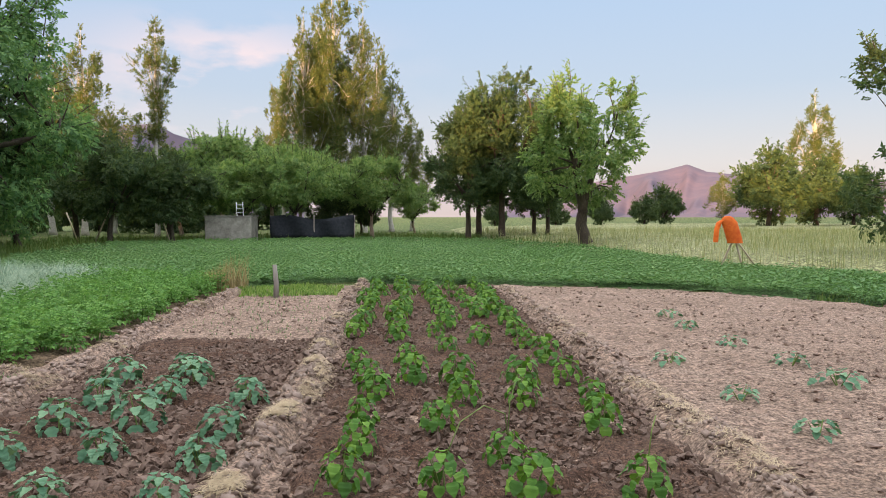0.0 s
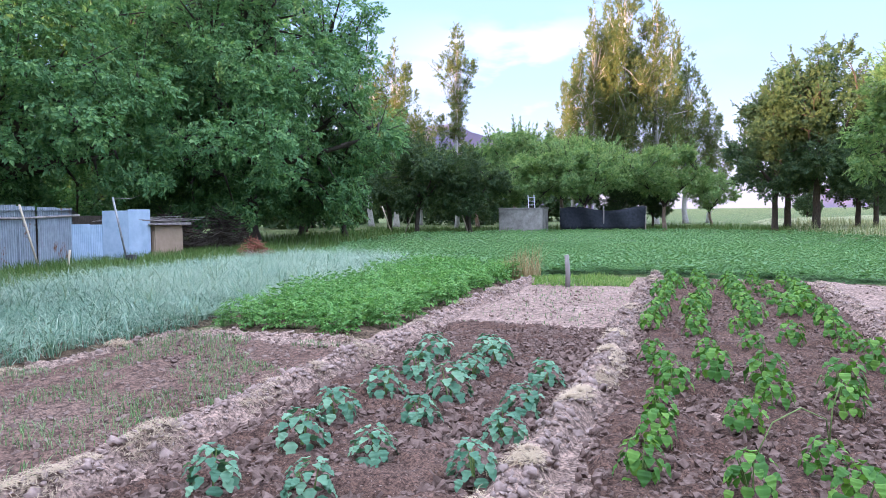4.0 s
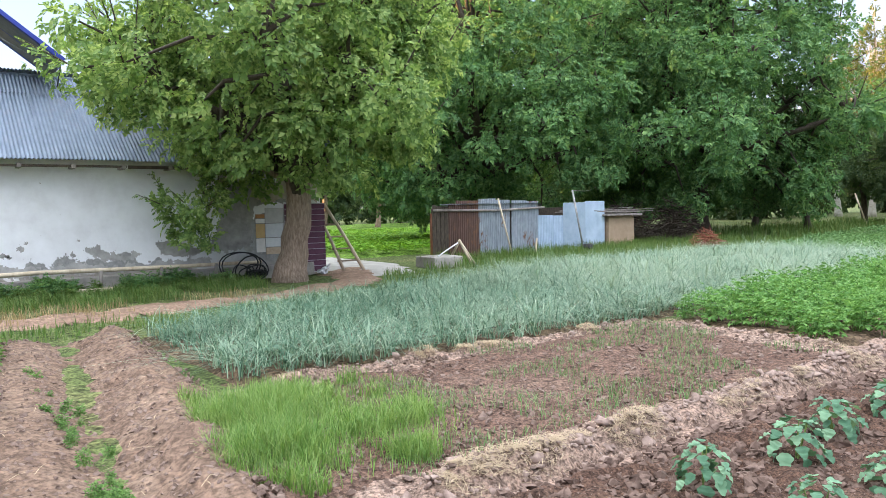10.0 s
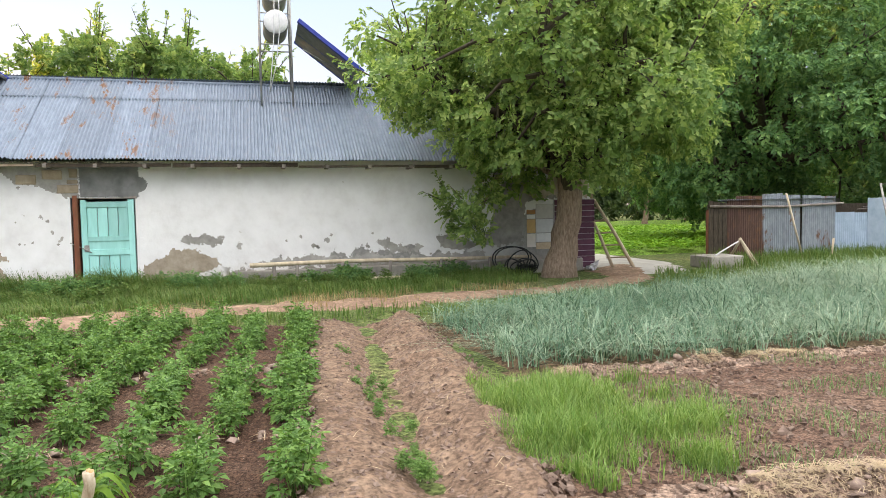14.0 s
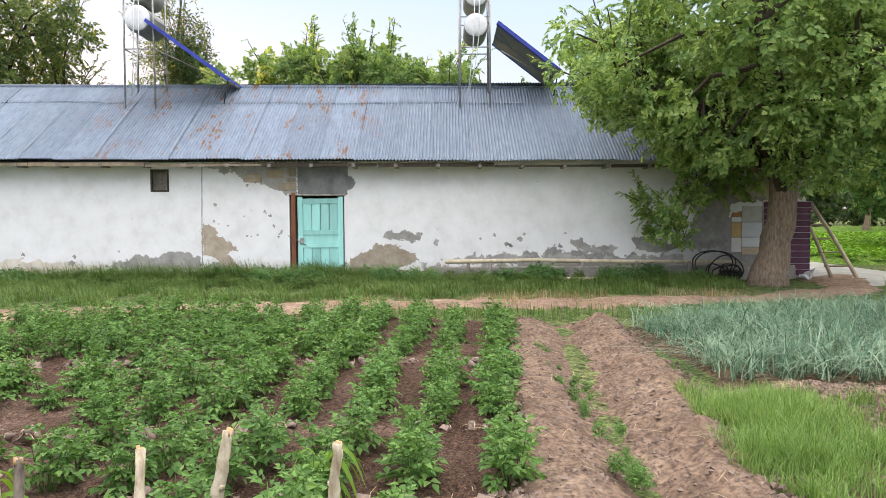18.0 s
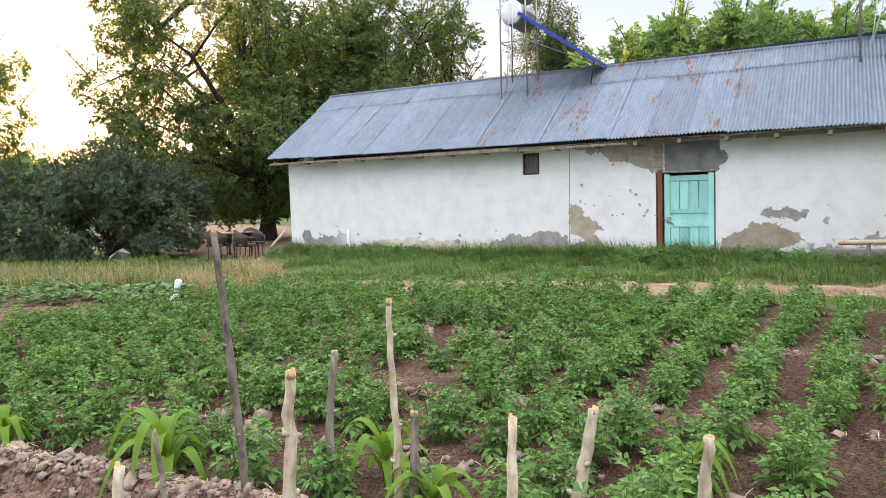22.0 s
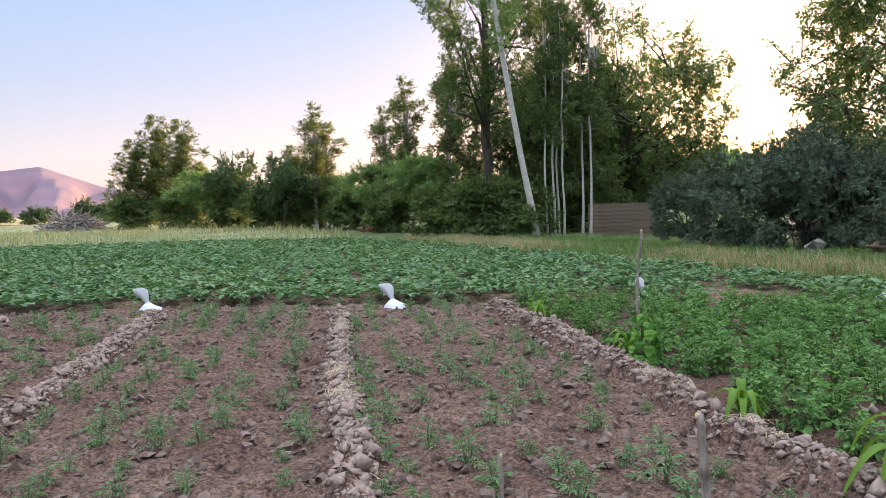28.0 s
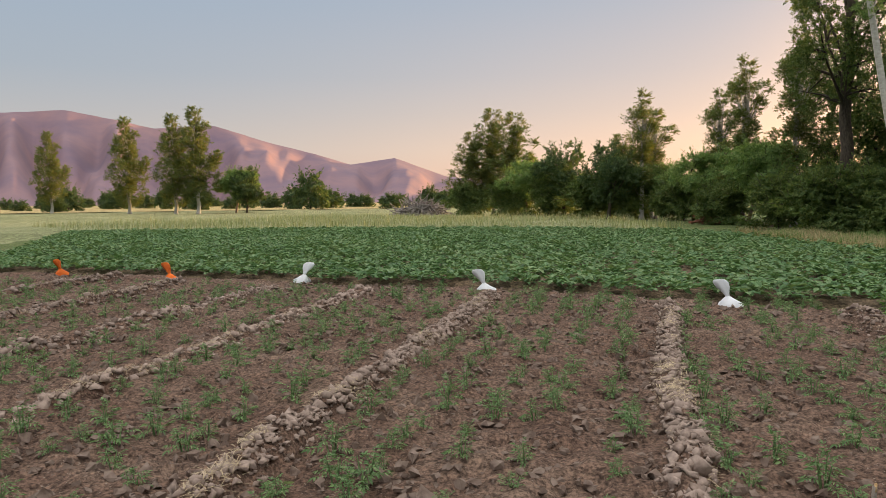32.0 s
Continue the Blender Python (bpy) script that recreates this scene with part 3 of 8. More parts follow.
# ---- ridges of earth between the beds ----
ICO_V = np.array([(0, 0, 1), (0.894, 0, 0.447), (0.276, 0.851, 0.447), (-0.724, 0.526, 0.447), (-0.724, -0.526, 0.447), (0.276, -0.851, 0.447),
                  (0.724, 0.526, -0.447), (-0.276, 0.851, -0.447), (-0.894, 0, -0.447), (-0.276, -0.851, -0.447), (0.724, -0.526, -0.447), (0, 0, -1)])
ICO_F = np.array([(0, 1, 2), (0, 2, 3), (0, 3, 4), (0, 4, 5), (0, 5, 1), (1, 6, 2), (2, 7, 3), (3, 8, 4), (4, 9, 5), (5, 10, 1), (6, 7, 2), (7, 8, 3), (8, 9, 4), (9, 10, 5), (10, 6, 1), (11, 7, 6), (11, 8, 7), (11, 9, 8), (11, 10, 9), (11, 6, 10)])


def clods_np(pos, size, seed=0):
    """Lumps of earth, each of its own shape."""
    r = np.random.default_rng(seed)
    n = len(pos)
    s = size[:, None] * r.uniform(0.65, 1.25, (n, 3))
    s[:, 2] *= 0.75
    V, F = scatter(ICO_V, ICO_F, pos, r.uniform(0, 6.28, n), s, r.uniform(-0.35, 0.35, (n, 2)))
    V += r.normal(0, 1, V.shape) * np.repeat(size, 12)[:, None] * 0.33
    return V, F


def straw_np(pos, length, seed=0):
    """Thin dry stalks lying about."""
    r = np.random.default_rng(seed)
    n = len(pos)
    w = 0.0019
    base = np.array([(-0.5, -w, 0), (-0.5, w, 0), (0, -w, 0.08), (0, w, 0.08), (0.5, -w * 0.4, 0.0), (0.5, w * 0.4, 0.0)])
    F = np.array([(0, 2, 3, 1), (2, 4, 5, 3)])
    s = np.stack([length, np.ones(n), length * r.uniform(0.2, 1.6, n)], 1)
    return scatter(base, F, pos, r.uniform(0, 6.28, n), s, r.uniform(-0.8, 0.8, (n, 2)))


def ridge(x0, y0, x1, y1, width, height, label, clod=120, lump=0.035, straw=160, seed=0, material=None):
    L = math.hypot(x1 - x0, y1 - y0)
    n, m = int(L / 0.09), 11
    t, s = np.meshgrid(np.linspace(0, 1, n), np.linspace(-1, 1, m), indexing="ij")
    ux, uy = (x1 - x0) / L, (y1 - y0) / L
    bend = (vnoise(t * L, t * 0, 1.6, seed) - 0.5) * 0.16
    wid = width * (0.85 + 0.35 * vnoise(t * L, t * 0, 0.7, seed + 1))
    off = s * wid / 2 + bend
    X, Y = x0 + ux * t * L - uy * off, y0 + uy * t * L + ux * off
    end = np.clip(np.minimum(t, 1 - t) * L / 0.4, 0, 1)
    Z = -0.04 + end * (height + 0.05) * (1 - np.abs(s) ** 1.8) * (0.75 + 0.5 * vnoise(X, Y, 0.4, seed)) + (vnoise(X, Y, 0.09, seed) - 0.5) * 0.08 * (1 - s * s)
    i, j = np.meshgrid(np.arange(n - 1), np.arange(m - 1), indexing="ij")
    k = (i * m + j).ravel()
    ob = thing("earth_ridge", label, "earth ridge", group="ridges between beds",
               data=mesh_np("earth_ridge", np.stack([X, Y, Z], -1).reshape(-1, 3), np.stack([k, k + m, k + m + 1, k + 1], 1), material or SOIL_PALE, True))
    r = np.random.default_rng(seed + 50)

    def top(q, spread):
        a, b = r.random(q), np.clip(r.normal(0, spread, q), -1.15, 1.15)
        ia = (a * (n - 1)).astype(int)
        ib = np.clip((b + 1) / 2 * (m - 1), 0, m - 1).astype(int)
        return np.stack([X[ia, ib] + r.normal(0, 0.02, q), Y[ia, ib] + r.normal(0, 0.03, q), Z[ia, ib]], 1)

    q = int(clod * L * 1.05)
    V, F = clods_np(top(q, 0.55), np.minimum(r.lognormal(math.log(lump * 0.58), 0.55, q), lump * 1.5) + 0.004, seed)
    tagged(part("clod_layer", mesh_np("clod_layer", V, F, CLOD_PALE, True), None, ob), kind="stuff")
    if straw:
        q = int(straw * L * 5)
        P = top(q, 0.4)
        keep = vnoise(P[:, 0], P[:, 1], 0.3, seed + 7) * 0.7 + vnoise(P[:, 0], P[:, 1], 1.1, seed + 8) * 0.3 > 0.56
        P = P[keep]
        V, F = straw_np(P + np.column_stack([np.zeros((len(P), 2)), r.uniform(0.008, 0.035, len(P))]), r.uniform(0.05, 0.15, len(P)), seed)
        tagged(part("straw", mesh_np("straw", V, F, STRAW), None, ob, "dry straw mulch"), kind="stuff")
    return ob


RL = "mounded ridge of dry clods and straw"
ridge(-0.95, 0.9, -1.02, 16.4, 0.42, 0.15, "pale earth ridge topped with straw mulch", 130, 0.024, 300, 1)
ridge(2.08, 0.9, 2.14, 15.8, 0.5, 0.13, "pale cloddy earth ridge beside the beans", 150, 0.024, 90, 2)
ridge(-3.42, 1.6, -3.55, 15.2, 0.42, 0.12, "stony earth ridge with straw tufts", 130, 0.024, 200, 3)
ridge(-6.45, 1.9, -6.4, 7.6, 0.3, 0.07, "low straw-strewn ridge beside the onions", 60, 0.022, 260, 4)
ridge(-6.4, 7.55, -3.6, 7.45, 0.3, 0.06, "low earth ridge before the potato patch", 60, 0.022, 60, 5)
ridge(-2.9, -1.6, -2.72, -11.4, 0.46, 0.15, "ridge of large dry clods beside the potatoes", 260, 0.027, 40, 6, SOIL)
ridge(-0.28, -2.2, -0.4, -11.4, 0.36, 0.15, RL, 270, 0.026, 60, 7, SOIL)
ridge(2.1, -2.2, 2.2, -12.2, 0.38, 0.14, RL, 260, 0.026, 60, 8, SOIL)
ridge(4.15, -3.2, 4.45, -12.4, 0.34, 0.10, RL, 110, 0.036, 40, 9, SOIL)
ridge(6.15, -4.0, 6.1, -12.4, 0.34, 0.10, RL, 110, 0.036, 40, 10, SOIL)
ridge(7.9, -6.0, 8.5, -12.9, 0.36, 0.12, RL, 110, 0.036, 40, 11, SOIL)
ridge(10.4, -7.0, 10.4, -13.6, 0.36, 0.12, RL, 100, 0.036, 30, 12, SOIL)

# loose lumps of soil on the beds
for k, (poly, n, sz, zz) in enumerate([(BEAN_BED, 12000, 0.015, 0.062), (SQUASH_BED, 8000, 0.016, 0.062), (SOUTH, 16000, 0.019, 0.035), (GARDEN, 9000, 0.013, 0.022), (DRAIN, 4200, 0.011, 0.022), (SEEDBED, 1800, 0.012, 0.038)]):
    q = in_area(poly, n, 20 + k)
    near = np.exp(-np.hypot(q[:, 0], q[:, 1]) / 7)
    q = q[np.random.default_rng(k).random(n) < 0.35 + near]
    sz_ = np.abs(np.random.default_rng(k).normal(sz, sz * 0.5, len(q))) + 0.006
    lift = drain_relief(q[:, 0], q[:, 1]) if poly is DRAIN else 0
    V, F = clods_np(np.column_stack([q, np.full(len(q), zz) + lift]), sz_, k)
    thing("soil_clods", "loose dry lumps of soil", "soil clods", kind="stuff", data=mesh_np("soil_clods", V, F, CLOD_DARK if k < 2 else CLOD))


q = in_area(DRAIN, 110, 88)
V, F = straw_np(np.column_stack([q, 0.045 + drain_relief(q[:, 0], q[:, 1])]), np.random.default_rng(8).uniform(0.05, 0.2, len(q)), 88)
thing("ditch_straw", "scattered dry straw on the ditch banks", "straw", kind="stuff", data=mesh_np("ditch_straw", V, F, STRAW))


# ---- leaves and plants ----
def leaf_set(pos, direction, up, length, width, droop=0.15, fold=0.2):
    """Many kite leaves at pos, along direction, as one array."""
    n = len(pos)
    D = direction / (np.linalg.norm(direction, axis=1)[:, None] + 1e-9)
    S = np.cross(up, D)
    S /= np.linalg.norm(S, axis=1)[:, None] + 1e-9
    U = np.cross(D, S)
    l, w = np.asarray(length)[:, None], np.asarray(width)[:, None]
    A = pos
    mid = pos + D * l * 0.42
    B = mid + S * w / 2 + U * w * fold
    C = pos + D * l - U * l * droop
    E_ = mid - S * w / 2 + U * w * fold
    V = np.stack([A, B, C, E_], 1).reshape(-1, 3)
    F = np.arange(n * 4).reshape(n, 4)
    return V, F


def compound_plant(r, stems, leaflets, height, spread, size, tall=1.0):
    """A bushy plant of compound leaves (potato, pea, tomato)."""
    P, D, L = [], [], []
    for s in range(stems):
        a = r.uniform(0, 6.283)
        reach = spread * r.uniform(0.35, 1.0)
        h = height * r.uniform(0.55, 1.0) * (1.15 - 0.5 * reach / spread)
        base = np.array([r.normal(0, spread * 0.18), r.normal(0, spread * 0.18), h * r.uniform(0.25, 0.5)])
        for k in range(leaflets):
            t = (k + 1) / leaflets
            p = base + np.array([math.cos(a) * reach * t, math.sin(a) * reach * t, h * 0.6 * (t - 0.55 * t * t) * tall])
            side = a + (1.1 if k % 2 else -1.1) * (0 if k == leaflets - 1 else 1) + r.normal(0, 0.25)
            P.append(p)
            D.append((math.cos(side), math.sin(side), r.uniform(-0.4, 0.6)))
            L.append(size * r.uniform(0.7, 1.25))
    P, D, L = np.array(P), np.array(D), np.array(L)
    U = np.tile([0, 0, 1.0], (len(P), 1)) + r.normal(0, 0.2, (len(P), 3))
    return leaf_set(P, D, U, L, L * 0.68, 0.12, 0.15)


def orient(V, F, pos, D, U, size):
    """Copies of one shape, its x axis along D and its z axis near U."""
    D = D / (np.linalg.norm(D, axis=1)[:, None] + 1e-9)
    S = np.cross(U, D)
    S /= np.linalg.norm(S, axis=1)[:, None] + 1e-9
    W = np.cross(D, S)
    X = V[None] * np.asarray(size)[:, None, None]
    Y = pos[:, None] + X[..., 0:1] * D[:, None] + X[..., 1:2] * S[:, None] + X[..., 2:3] * W[:, None]
    G = F[None] + (np.arange(len(pos)) * len(V))[:, None, None]
    return Y.reshape(-1, 3), G.reshape(-1, F.shape[1])


def spray(kind, seed):
    """The leaves of one twig, set along x over about one unit of length."""
    r = np.random.default_rng(seed)
    P, D, L = [], [], []
    narrow, sag = {"pinnate": (0.56, 0.25), "broad": (0.74, 0.4), "tuft": (0.8, 0.0), "fine": (0.34, 0.1), "potato": (0.62, 0.25), "feather": (0.36, 0.15)}[kind]
    if kind in ("pinnate", "potato", "feather"):
        steps = {"pinnate": (0.3, 0.55, 0.8), "potato": (0.4, 0.72), "feather": (0.2, 0.42, 0.64, 0.84)}[kind]
        for t in steps:
            for side in (-1, 1):
                P.append((t, side * 0.02, -sag * t * t * 0.5))
                D.append((math.cos(1.0) + r.normal(0, 0.12), side * math.sin(1.0), -0.1 - 0.25 * t + r.normal(0, 0.2)))
                L.append(r.uniform(0.34, 0.5) * (1.25 if kind == "potato" else 0.8 if kind == "feather" else 1.0))
        P.append((0.85, 0, -sag * 0.4))
        D.append((1, 0, -0.4))
        L.append(0.5)
    else:
        count = {"broad": 8, "tuft": 10, "fine": 12}[kind]
        for k in range(count):
            t = (k + 0.5) / count
            a = k * 2.4 + r.normal(0, 0.3)
            up = 0.9 if kind == "tuft" else 0.35
            P.append((t, 0.03 * math.cos(a), -sag * t * t * 0.5 + 0.03 * math.sin(a)))
            if kind == "broad":
                D.append((0.55 + 0.4 * t, (1 if k % 2 else -1) * r.uniform(0.4, 1.0), r.uniform(-0.5, 0.3)))
            else:
                D.append((up, math.cos(a), math.sin(a)))
            L.append({"broad": 0.42, "tuft": 0.34, "fine": 0.32}[kind] * r.uniform(0.7, 1.2))
    P, D, L = np.array(P), np.array(D, float), np.array(L)
    U = np.tile([0, 0, 1.0], (len(P), 1)) + r.normal(0, 0.25, (len(P), 3))
    return leaf_set(P, D, U, L, L * narrow, 0.15, 0.16)


def sprig_plant(r, stems, leaves, height, spread, size, kind):
    """Upright stems, each bearing divided leaves that fold up towards the tip."""
    P, D, S, stalks = [], [], [], []
    for s in range(stems):
        a, q = r.uniform(0, 6.283), spread * math.sqrt(r.random())
        h = height * r.uniform(0.65, 1.08) * (1.05 - 0.35 * q / spread)
        tip = np.array([math.cos(a) * q, math.sin(a) * q, h])
        root = np.array([math.cos(a) * q * 0.3, math.sin(a) * q * 0.3, 0.0])
        stalks.append(tube_np([root - np.array([0, 0, 0.02]), (root + tip) / 2, tip], [0.005, 0.004, 0.002], 3))
        for k in range(leaves):
            t = 0.22 + 0.78 * (k + 0.6) / leaves
            b = k * 2.4 + r.uniform(-0.4, 0.4) + a
            P.append(root + (tip - root) * t)
            D.append((math.cos(b), math.sin(b), -0.15 + 1.15 * t ** 1.6 + r.normal(0, 0.15)))
            S.append(size * (1.2 - 0.55 * t) * r.uniform(0.8, 1.2))
    P, D, S = np.array(P), np.array(D), np.array(S)
    U = np.tile([0, 0, 1.0], (len(P), 1)) + r.normal(0, 0.15, (len(P), 3))
    V, F = orient(*spray(kind, int(r.integers(0, 999))), P, D, U, S)
    return join([(V, F)] + stalks)


def crop(name, label, category, pos, variants, material, lo, hi, seed, zz=0.03):
    r = np.random.default_rng(seed)
    which = r.integers(0, len(variants), len(pos))
    out = []
    for k, (V, F) in enumerate(variants):
        q = pos[which == k]
        if len(q):
            out.append(scatter(V, F, np.column_stack([q[:, :2], np.full(len(q), zz)]), r.uniform(0, 6.28, len(q)), r.uniform(lo, hi, len(q)), r.normal(0, 0.06, (len(q), 2))))
    V, F = join(out)
    return thing(name, label, category, kind="stuff", data=mesh_np(name, V, F, material))


def rows_in(poly, dx, dy, seed, jit=0.06, gap=0.04, along=0.0):
    """Plants in rows over an area."""
    r = np.random.default_rng(seed)
    p = np.asarray(poly)
    lo, hi = p.min(0) - 1, p.max(0) + 1
    X, Y = np.meshgrid(np.arange(lo[0], hi[0], dx), np.arange(lo[1], hi[1], dy), indexing="ij")
    q = np.stack([X.ravel(), Y.ravel()], 1) + r.normal(0, jit, (X.size, 2))
    q[:, 1] += along * q[:, 0]
    q = q[r.random(len(q)) > gap]
    return q[inside(poly, q[:, 0], q[:, 1])]


r0 = np.random.default_rng(11)
POT = [sprig_plant(r0, 9, 7, 0.34, 0.13, 0.115, "potato") for _ in range(5)]
POT_S = [compound_plant(r0, 12, 4, 0.30, 0.26, 0.13) for _ in range(4)]
TOM = [sprig_plant(r0, 4, 5, 0.17, 0.05, 0.085, "feather") for _ in range(6)]
BALD = [(-8.6, -9.3), (-8.9, -10.6), (-6.0, -10.9), (-5.6, -9.9), (-7.0, -9.3)]
POTATO_ROWS = [(-3.1, -0.55), (-4.2, 0.05), (-10.3, 0.6)] + POTATO_1[3:]
q = rows_in(POTATO_ROWS, 0.33, 0.52, 3, 0.04, 0.04, -0.06)
q = q[(edge_dist(POTATO_ROWS, q[:, 0], q[:, 1]) > 0.05)]
# bare strips of clods between the blocks of rows
strip = (vnoise(q[:, 1], q[:, 1] * 0, 1.3, 8) - 0.5) * 0.3
near_strip = np.min([np.abs(q[:, 0] - c - strip) for c in (-3.9, -5.25, -7.4)], axis=0)
q = q[~((q[:, 1] > -5.5) & (near_strip < 0.2) & (vnoise(q[:, 0], q[:, 1], 0.7, 9) > 0.22))]
q = q[~(inside(BALD, q[:, 0], q[:, 1]) & (vnoise(q[:, 0], q[:, 1], 0.5, 3) > 0.3))]
crop("potato_plants", "leafy green potato plants in full growth, in rows", "potato plants", q, POT, L_POTATO, 0.8, 1.2, 4)
cs = np.random.default_rng(71)
cy = cs.uniform(-5.6, -0.1, 260)
cx = np.repeat([-3.9, -5.25, -7.4], 87)[:260] + (vnoise(cy, cy * 0, 1.3, 8) - 0.5) * 0.3 + cs.normal(0, 0.1, 260)
V, F = clods_np(np.column_stack([cx, cy, np.full(260, 0.06)]), np.minimum(cs.lognormal(-3.45, 0.5, 260), 0.06), 71)
thing("potato_clods", "pale dry clods in the gaps between potato rows", "soil clods", kind="stuff", data=mesh_np("potato_clods", V, F, CLOD_PALE, True))
V, F = straw_np(np.column_stack([cx, cy, np.full(260, 0.07)]) + cs.normal(0, 0.05, (260, 3)) * np.array([1, 1, 0]), cs.uniform(0.08, 0.25, 260), 72)
thing("potato_straw", "dry straw lying in the gaps between potato rows", "straw", kind="stuff", data=mesh_np("potato_straw", V, F, STRAW))
crop("potato_patch", "dense bright green potato plants covering their patch", "potato plants", rows_in(POTATO_2, 0.38, 0.46, 5, 0.06, 0.0), POT, L_POTATO2, 1.0, 1.4, 5)
fq = rows_in(FIELD_S, 0.52, 0.38, 6, 0.07, 0.03)
fq = fq[~(inside([(-9.2, -9.8), (-9.4, -11.6), (-4.6, -12.2), (-4.4, -10.6)], fq[:, 0], fq[:, 1]) & (vnoise(fq[:, 0], fq[:, 1], 0.6, 3) > 0.4))]
crop("field_crop", "low green field crop in rows", "field crop", fq, POT_S, L_FIELD, 0.75, 1.15, 6, 0.06)


def blades_np(pos, height, width, seed, bend=0.5, segs=2):
    """Grass blades, each of a few bent faces."""
    r = np.random.default_rng(seed)
    n = len(pos)
    a = r.uniform(0, 6.283, n)
    d = np.stack([np.cos(a), np.sin(a), np.zeros(n)], 1)
    s = np.stack([-d[:, 1], d[:, 0], np.zeros(n)], 1)
    b = bend * r.uniform(0.2, 1.3, n)
    out = []
    for k in range(segs + 1):
        t = k / segs
        c = pos + d * (height * b * t * t)[:, None] + np.array([0, 0, 1.0]) * (height * (t - 0.42 * np.minimum(b, 1.5) * t * t))[:, None]
        w = (width * (1 - t) ** 0.7 * 0.5 + 0.0008)[:, None] if isinstance(width, np.ndarray) else width * 0.5 * (1 - t) ** 0.7 + 0.0008
        out += [c - s * w, c + s * w]
    V = np.stack(out, 1).reshape(-1, 3)
    m = 2 * (segs + 1)
    f = np.array([(2 * k, 2 * k + 1, 2 * k + 3, 2 * k + 2) for k in range(segs)])
    F = (f[None] + (np.arange(n) * m)[:, None, None]).reshape(-1, 4)
    return V, F


def grass(name, label, poly, n, h, material, seed, width=0.012, bend=0.5, segs=2, zz=-0.02, clump=0.0, scale=0.8, category="grass"):
    q = in_area(poly, n, seed)
    r = np.random.default_rng(seed)
    g = vnoise(q[:, 0], q[:, 1], scale, seed)
    if clump:
        k = g > clump
        q, g = q[k], g[k]
    H = h * (0.55 + 0.8 * g) * r.uniform(0.6, 1.3, len(q))
    V, F = blades_np(np.column_stack([q, np.full(len(q), zz)]), H, width, seed, bend, segs)
    return thing(name, label, category, kind="stuff", data=mesh_np(name, V, F, material))


# onions: tufts of hollow bent blades
oq = rows_in(ONION, 0.19, 0.15, 8, 0.03, 0.05)
oq = oq[edge_dist(ONION, oq[:, 0], oq[:, 1]) > 0.08]
rep = np.repeat(oq, 12, 0) + np.random.default_rng(5).normal(0, 0.035, (len(oq) * 12, 2))
ro = np.random.default_rng(6)
flop = np.clip((rep[:, 1] - 7.0) / 3.0 + 0.8 * (vnoise(rep[:, 0], rep[:, 1], 1.4, 5) - 0.5), 0, 1)
high = ro.uniform(0.22, 0.56, len(rep)) * (0.75 + 0.5 * vnoise(rep[:, 0], rep[:, 1], 0.9, 3)) * (1 + 0.25 * flop)
pale = ro.random(len(rep)) < 0.75 * flop + 0.05
for k, (sel, mat, wide, bow, lab) in enumerate(((~pale, L_ONION, 0.0105, 1.9, "blue-green onion plants with long bent hollow leaves"), (pale, L_ONION_PALE, 0.015, 2.6, "pale flopped onion leaves with whitish undersides"))):
    V, F = blades_np(np.column_stack([rep[sel], np.full(sel.sum(), 0.02)]), high[sel], wide, 9 + k, bow, 4)
    thing("onion_plants", lab, "onion plants", kind="stuff", data=mesh_np("onion_plants", V, F, mat))
LUSH = [(-6.2, 1.35), (-6.15, 3.0), (-5.6, 3.3), (-5.0, 3.0), (-4.3, 2.9), (-3.8, 2.2), (-3.8, 1.4), (-4.4, 1.1)]
q = in_area(LUSH, 26000, 31)
rl = np.random.default_rng(31)
thick = vnoise(q[:, 0], q[:, 1], 0.28, 31) * 0.75 + vnoise(q[:, 0], q[:, 1], 0.08, 32) * 0.4 - np.clip((q[:, 1] - 1.6) * 0.3, 0, 1) + np.clip(edge_dist(LUSH, q[:, 0], q[:, 1]), 0, 0.35) * 0.8
sown = rl.random(len(q)) < np.clip((thick - 0.42) / 0.4, 0.05, 1)
q, thick = q[sown], np.clip(thick[sown], 0.3, 1.2)
V, F = blades_np(np.column_stack([q, np.full(len(q), 0.03)]), 0.18 * rl.uniform(0.4, 1.3, len(q)) * (0.45 + 0.65 * thick), 0.0052, 31, 0.6, 2)
thing("young_shoots", "bright green thick stand of young shoots", "shoots", kind="stuff", data=mesh_np("young_shoots", V, F, L_LUSH))
grass("thin_shoots", "sparse thin green shoots in crusted soil", SEEDBED, 9000, 0.075, L_SEED, 32, 0.005, 0.7, 2, 0.03, 0.45, 0.45, "shoots")
grass("bed_weeds", "small green weeds at the end of the dry bed", [(-3.3, 14.2), (-1.4, 14.4), (-1.4, 16.2), (-3.7, 15.8)], 2200, 0.14, L_LUSH, 33, 0.02, 0.6, 2, 0.02)
grass("dry_bed_weeds", "sparse weeds in dry soil", [(-3.2, 9.2), (-1.2, 9.1), (-1.2, 14.2), (-3.2, 14.2)], 300, 0.06, L_SEED, 34, 0.012, 0.6, 2, 0.02)
grass("pale_grass_tuft", "tall dry pale grass tuft at the bed corner", [(-4.3, 15.3), (-3.5, 15.3), (-3.5, 16.1), (-4.3, 16.1)], 260, 0.75, L_DRY, 35, 0.012, 0.5, 3, 0.0)
ALF_NEAR = [(-7.4, 19.0), (-4.0, 16.4), (-1.7, 17.4), (1.7, 16.8), (5.9, 15.6), (7.7, 13.8), (9.2, 11.0), (13, 12.5), (12.0, 18), (10.0, 21), (9.2, 30), (-15, 30), (-12.5, 21)]
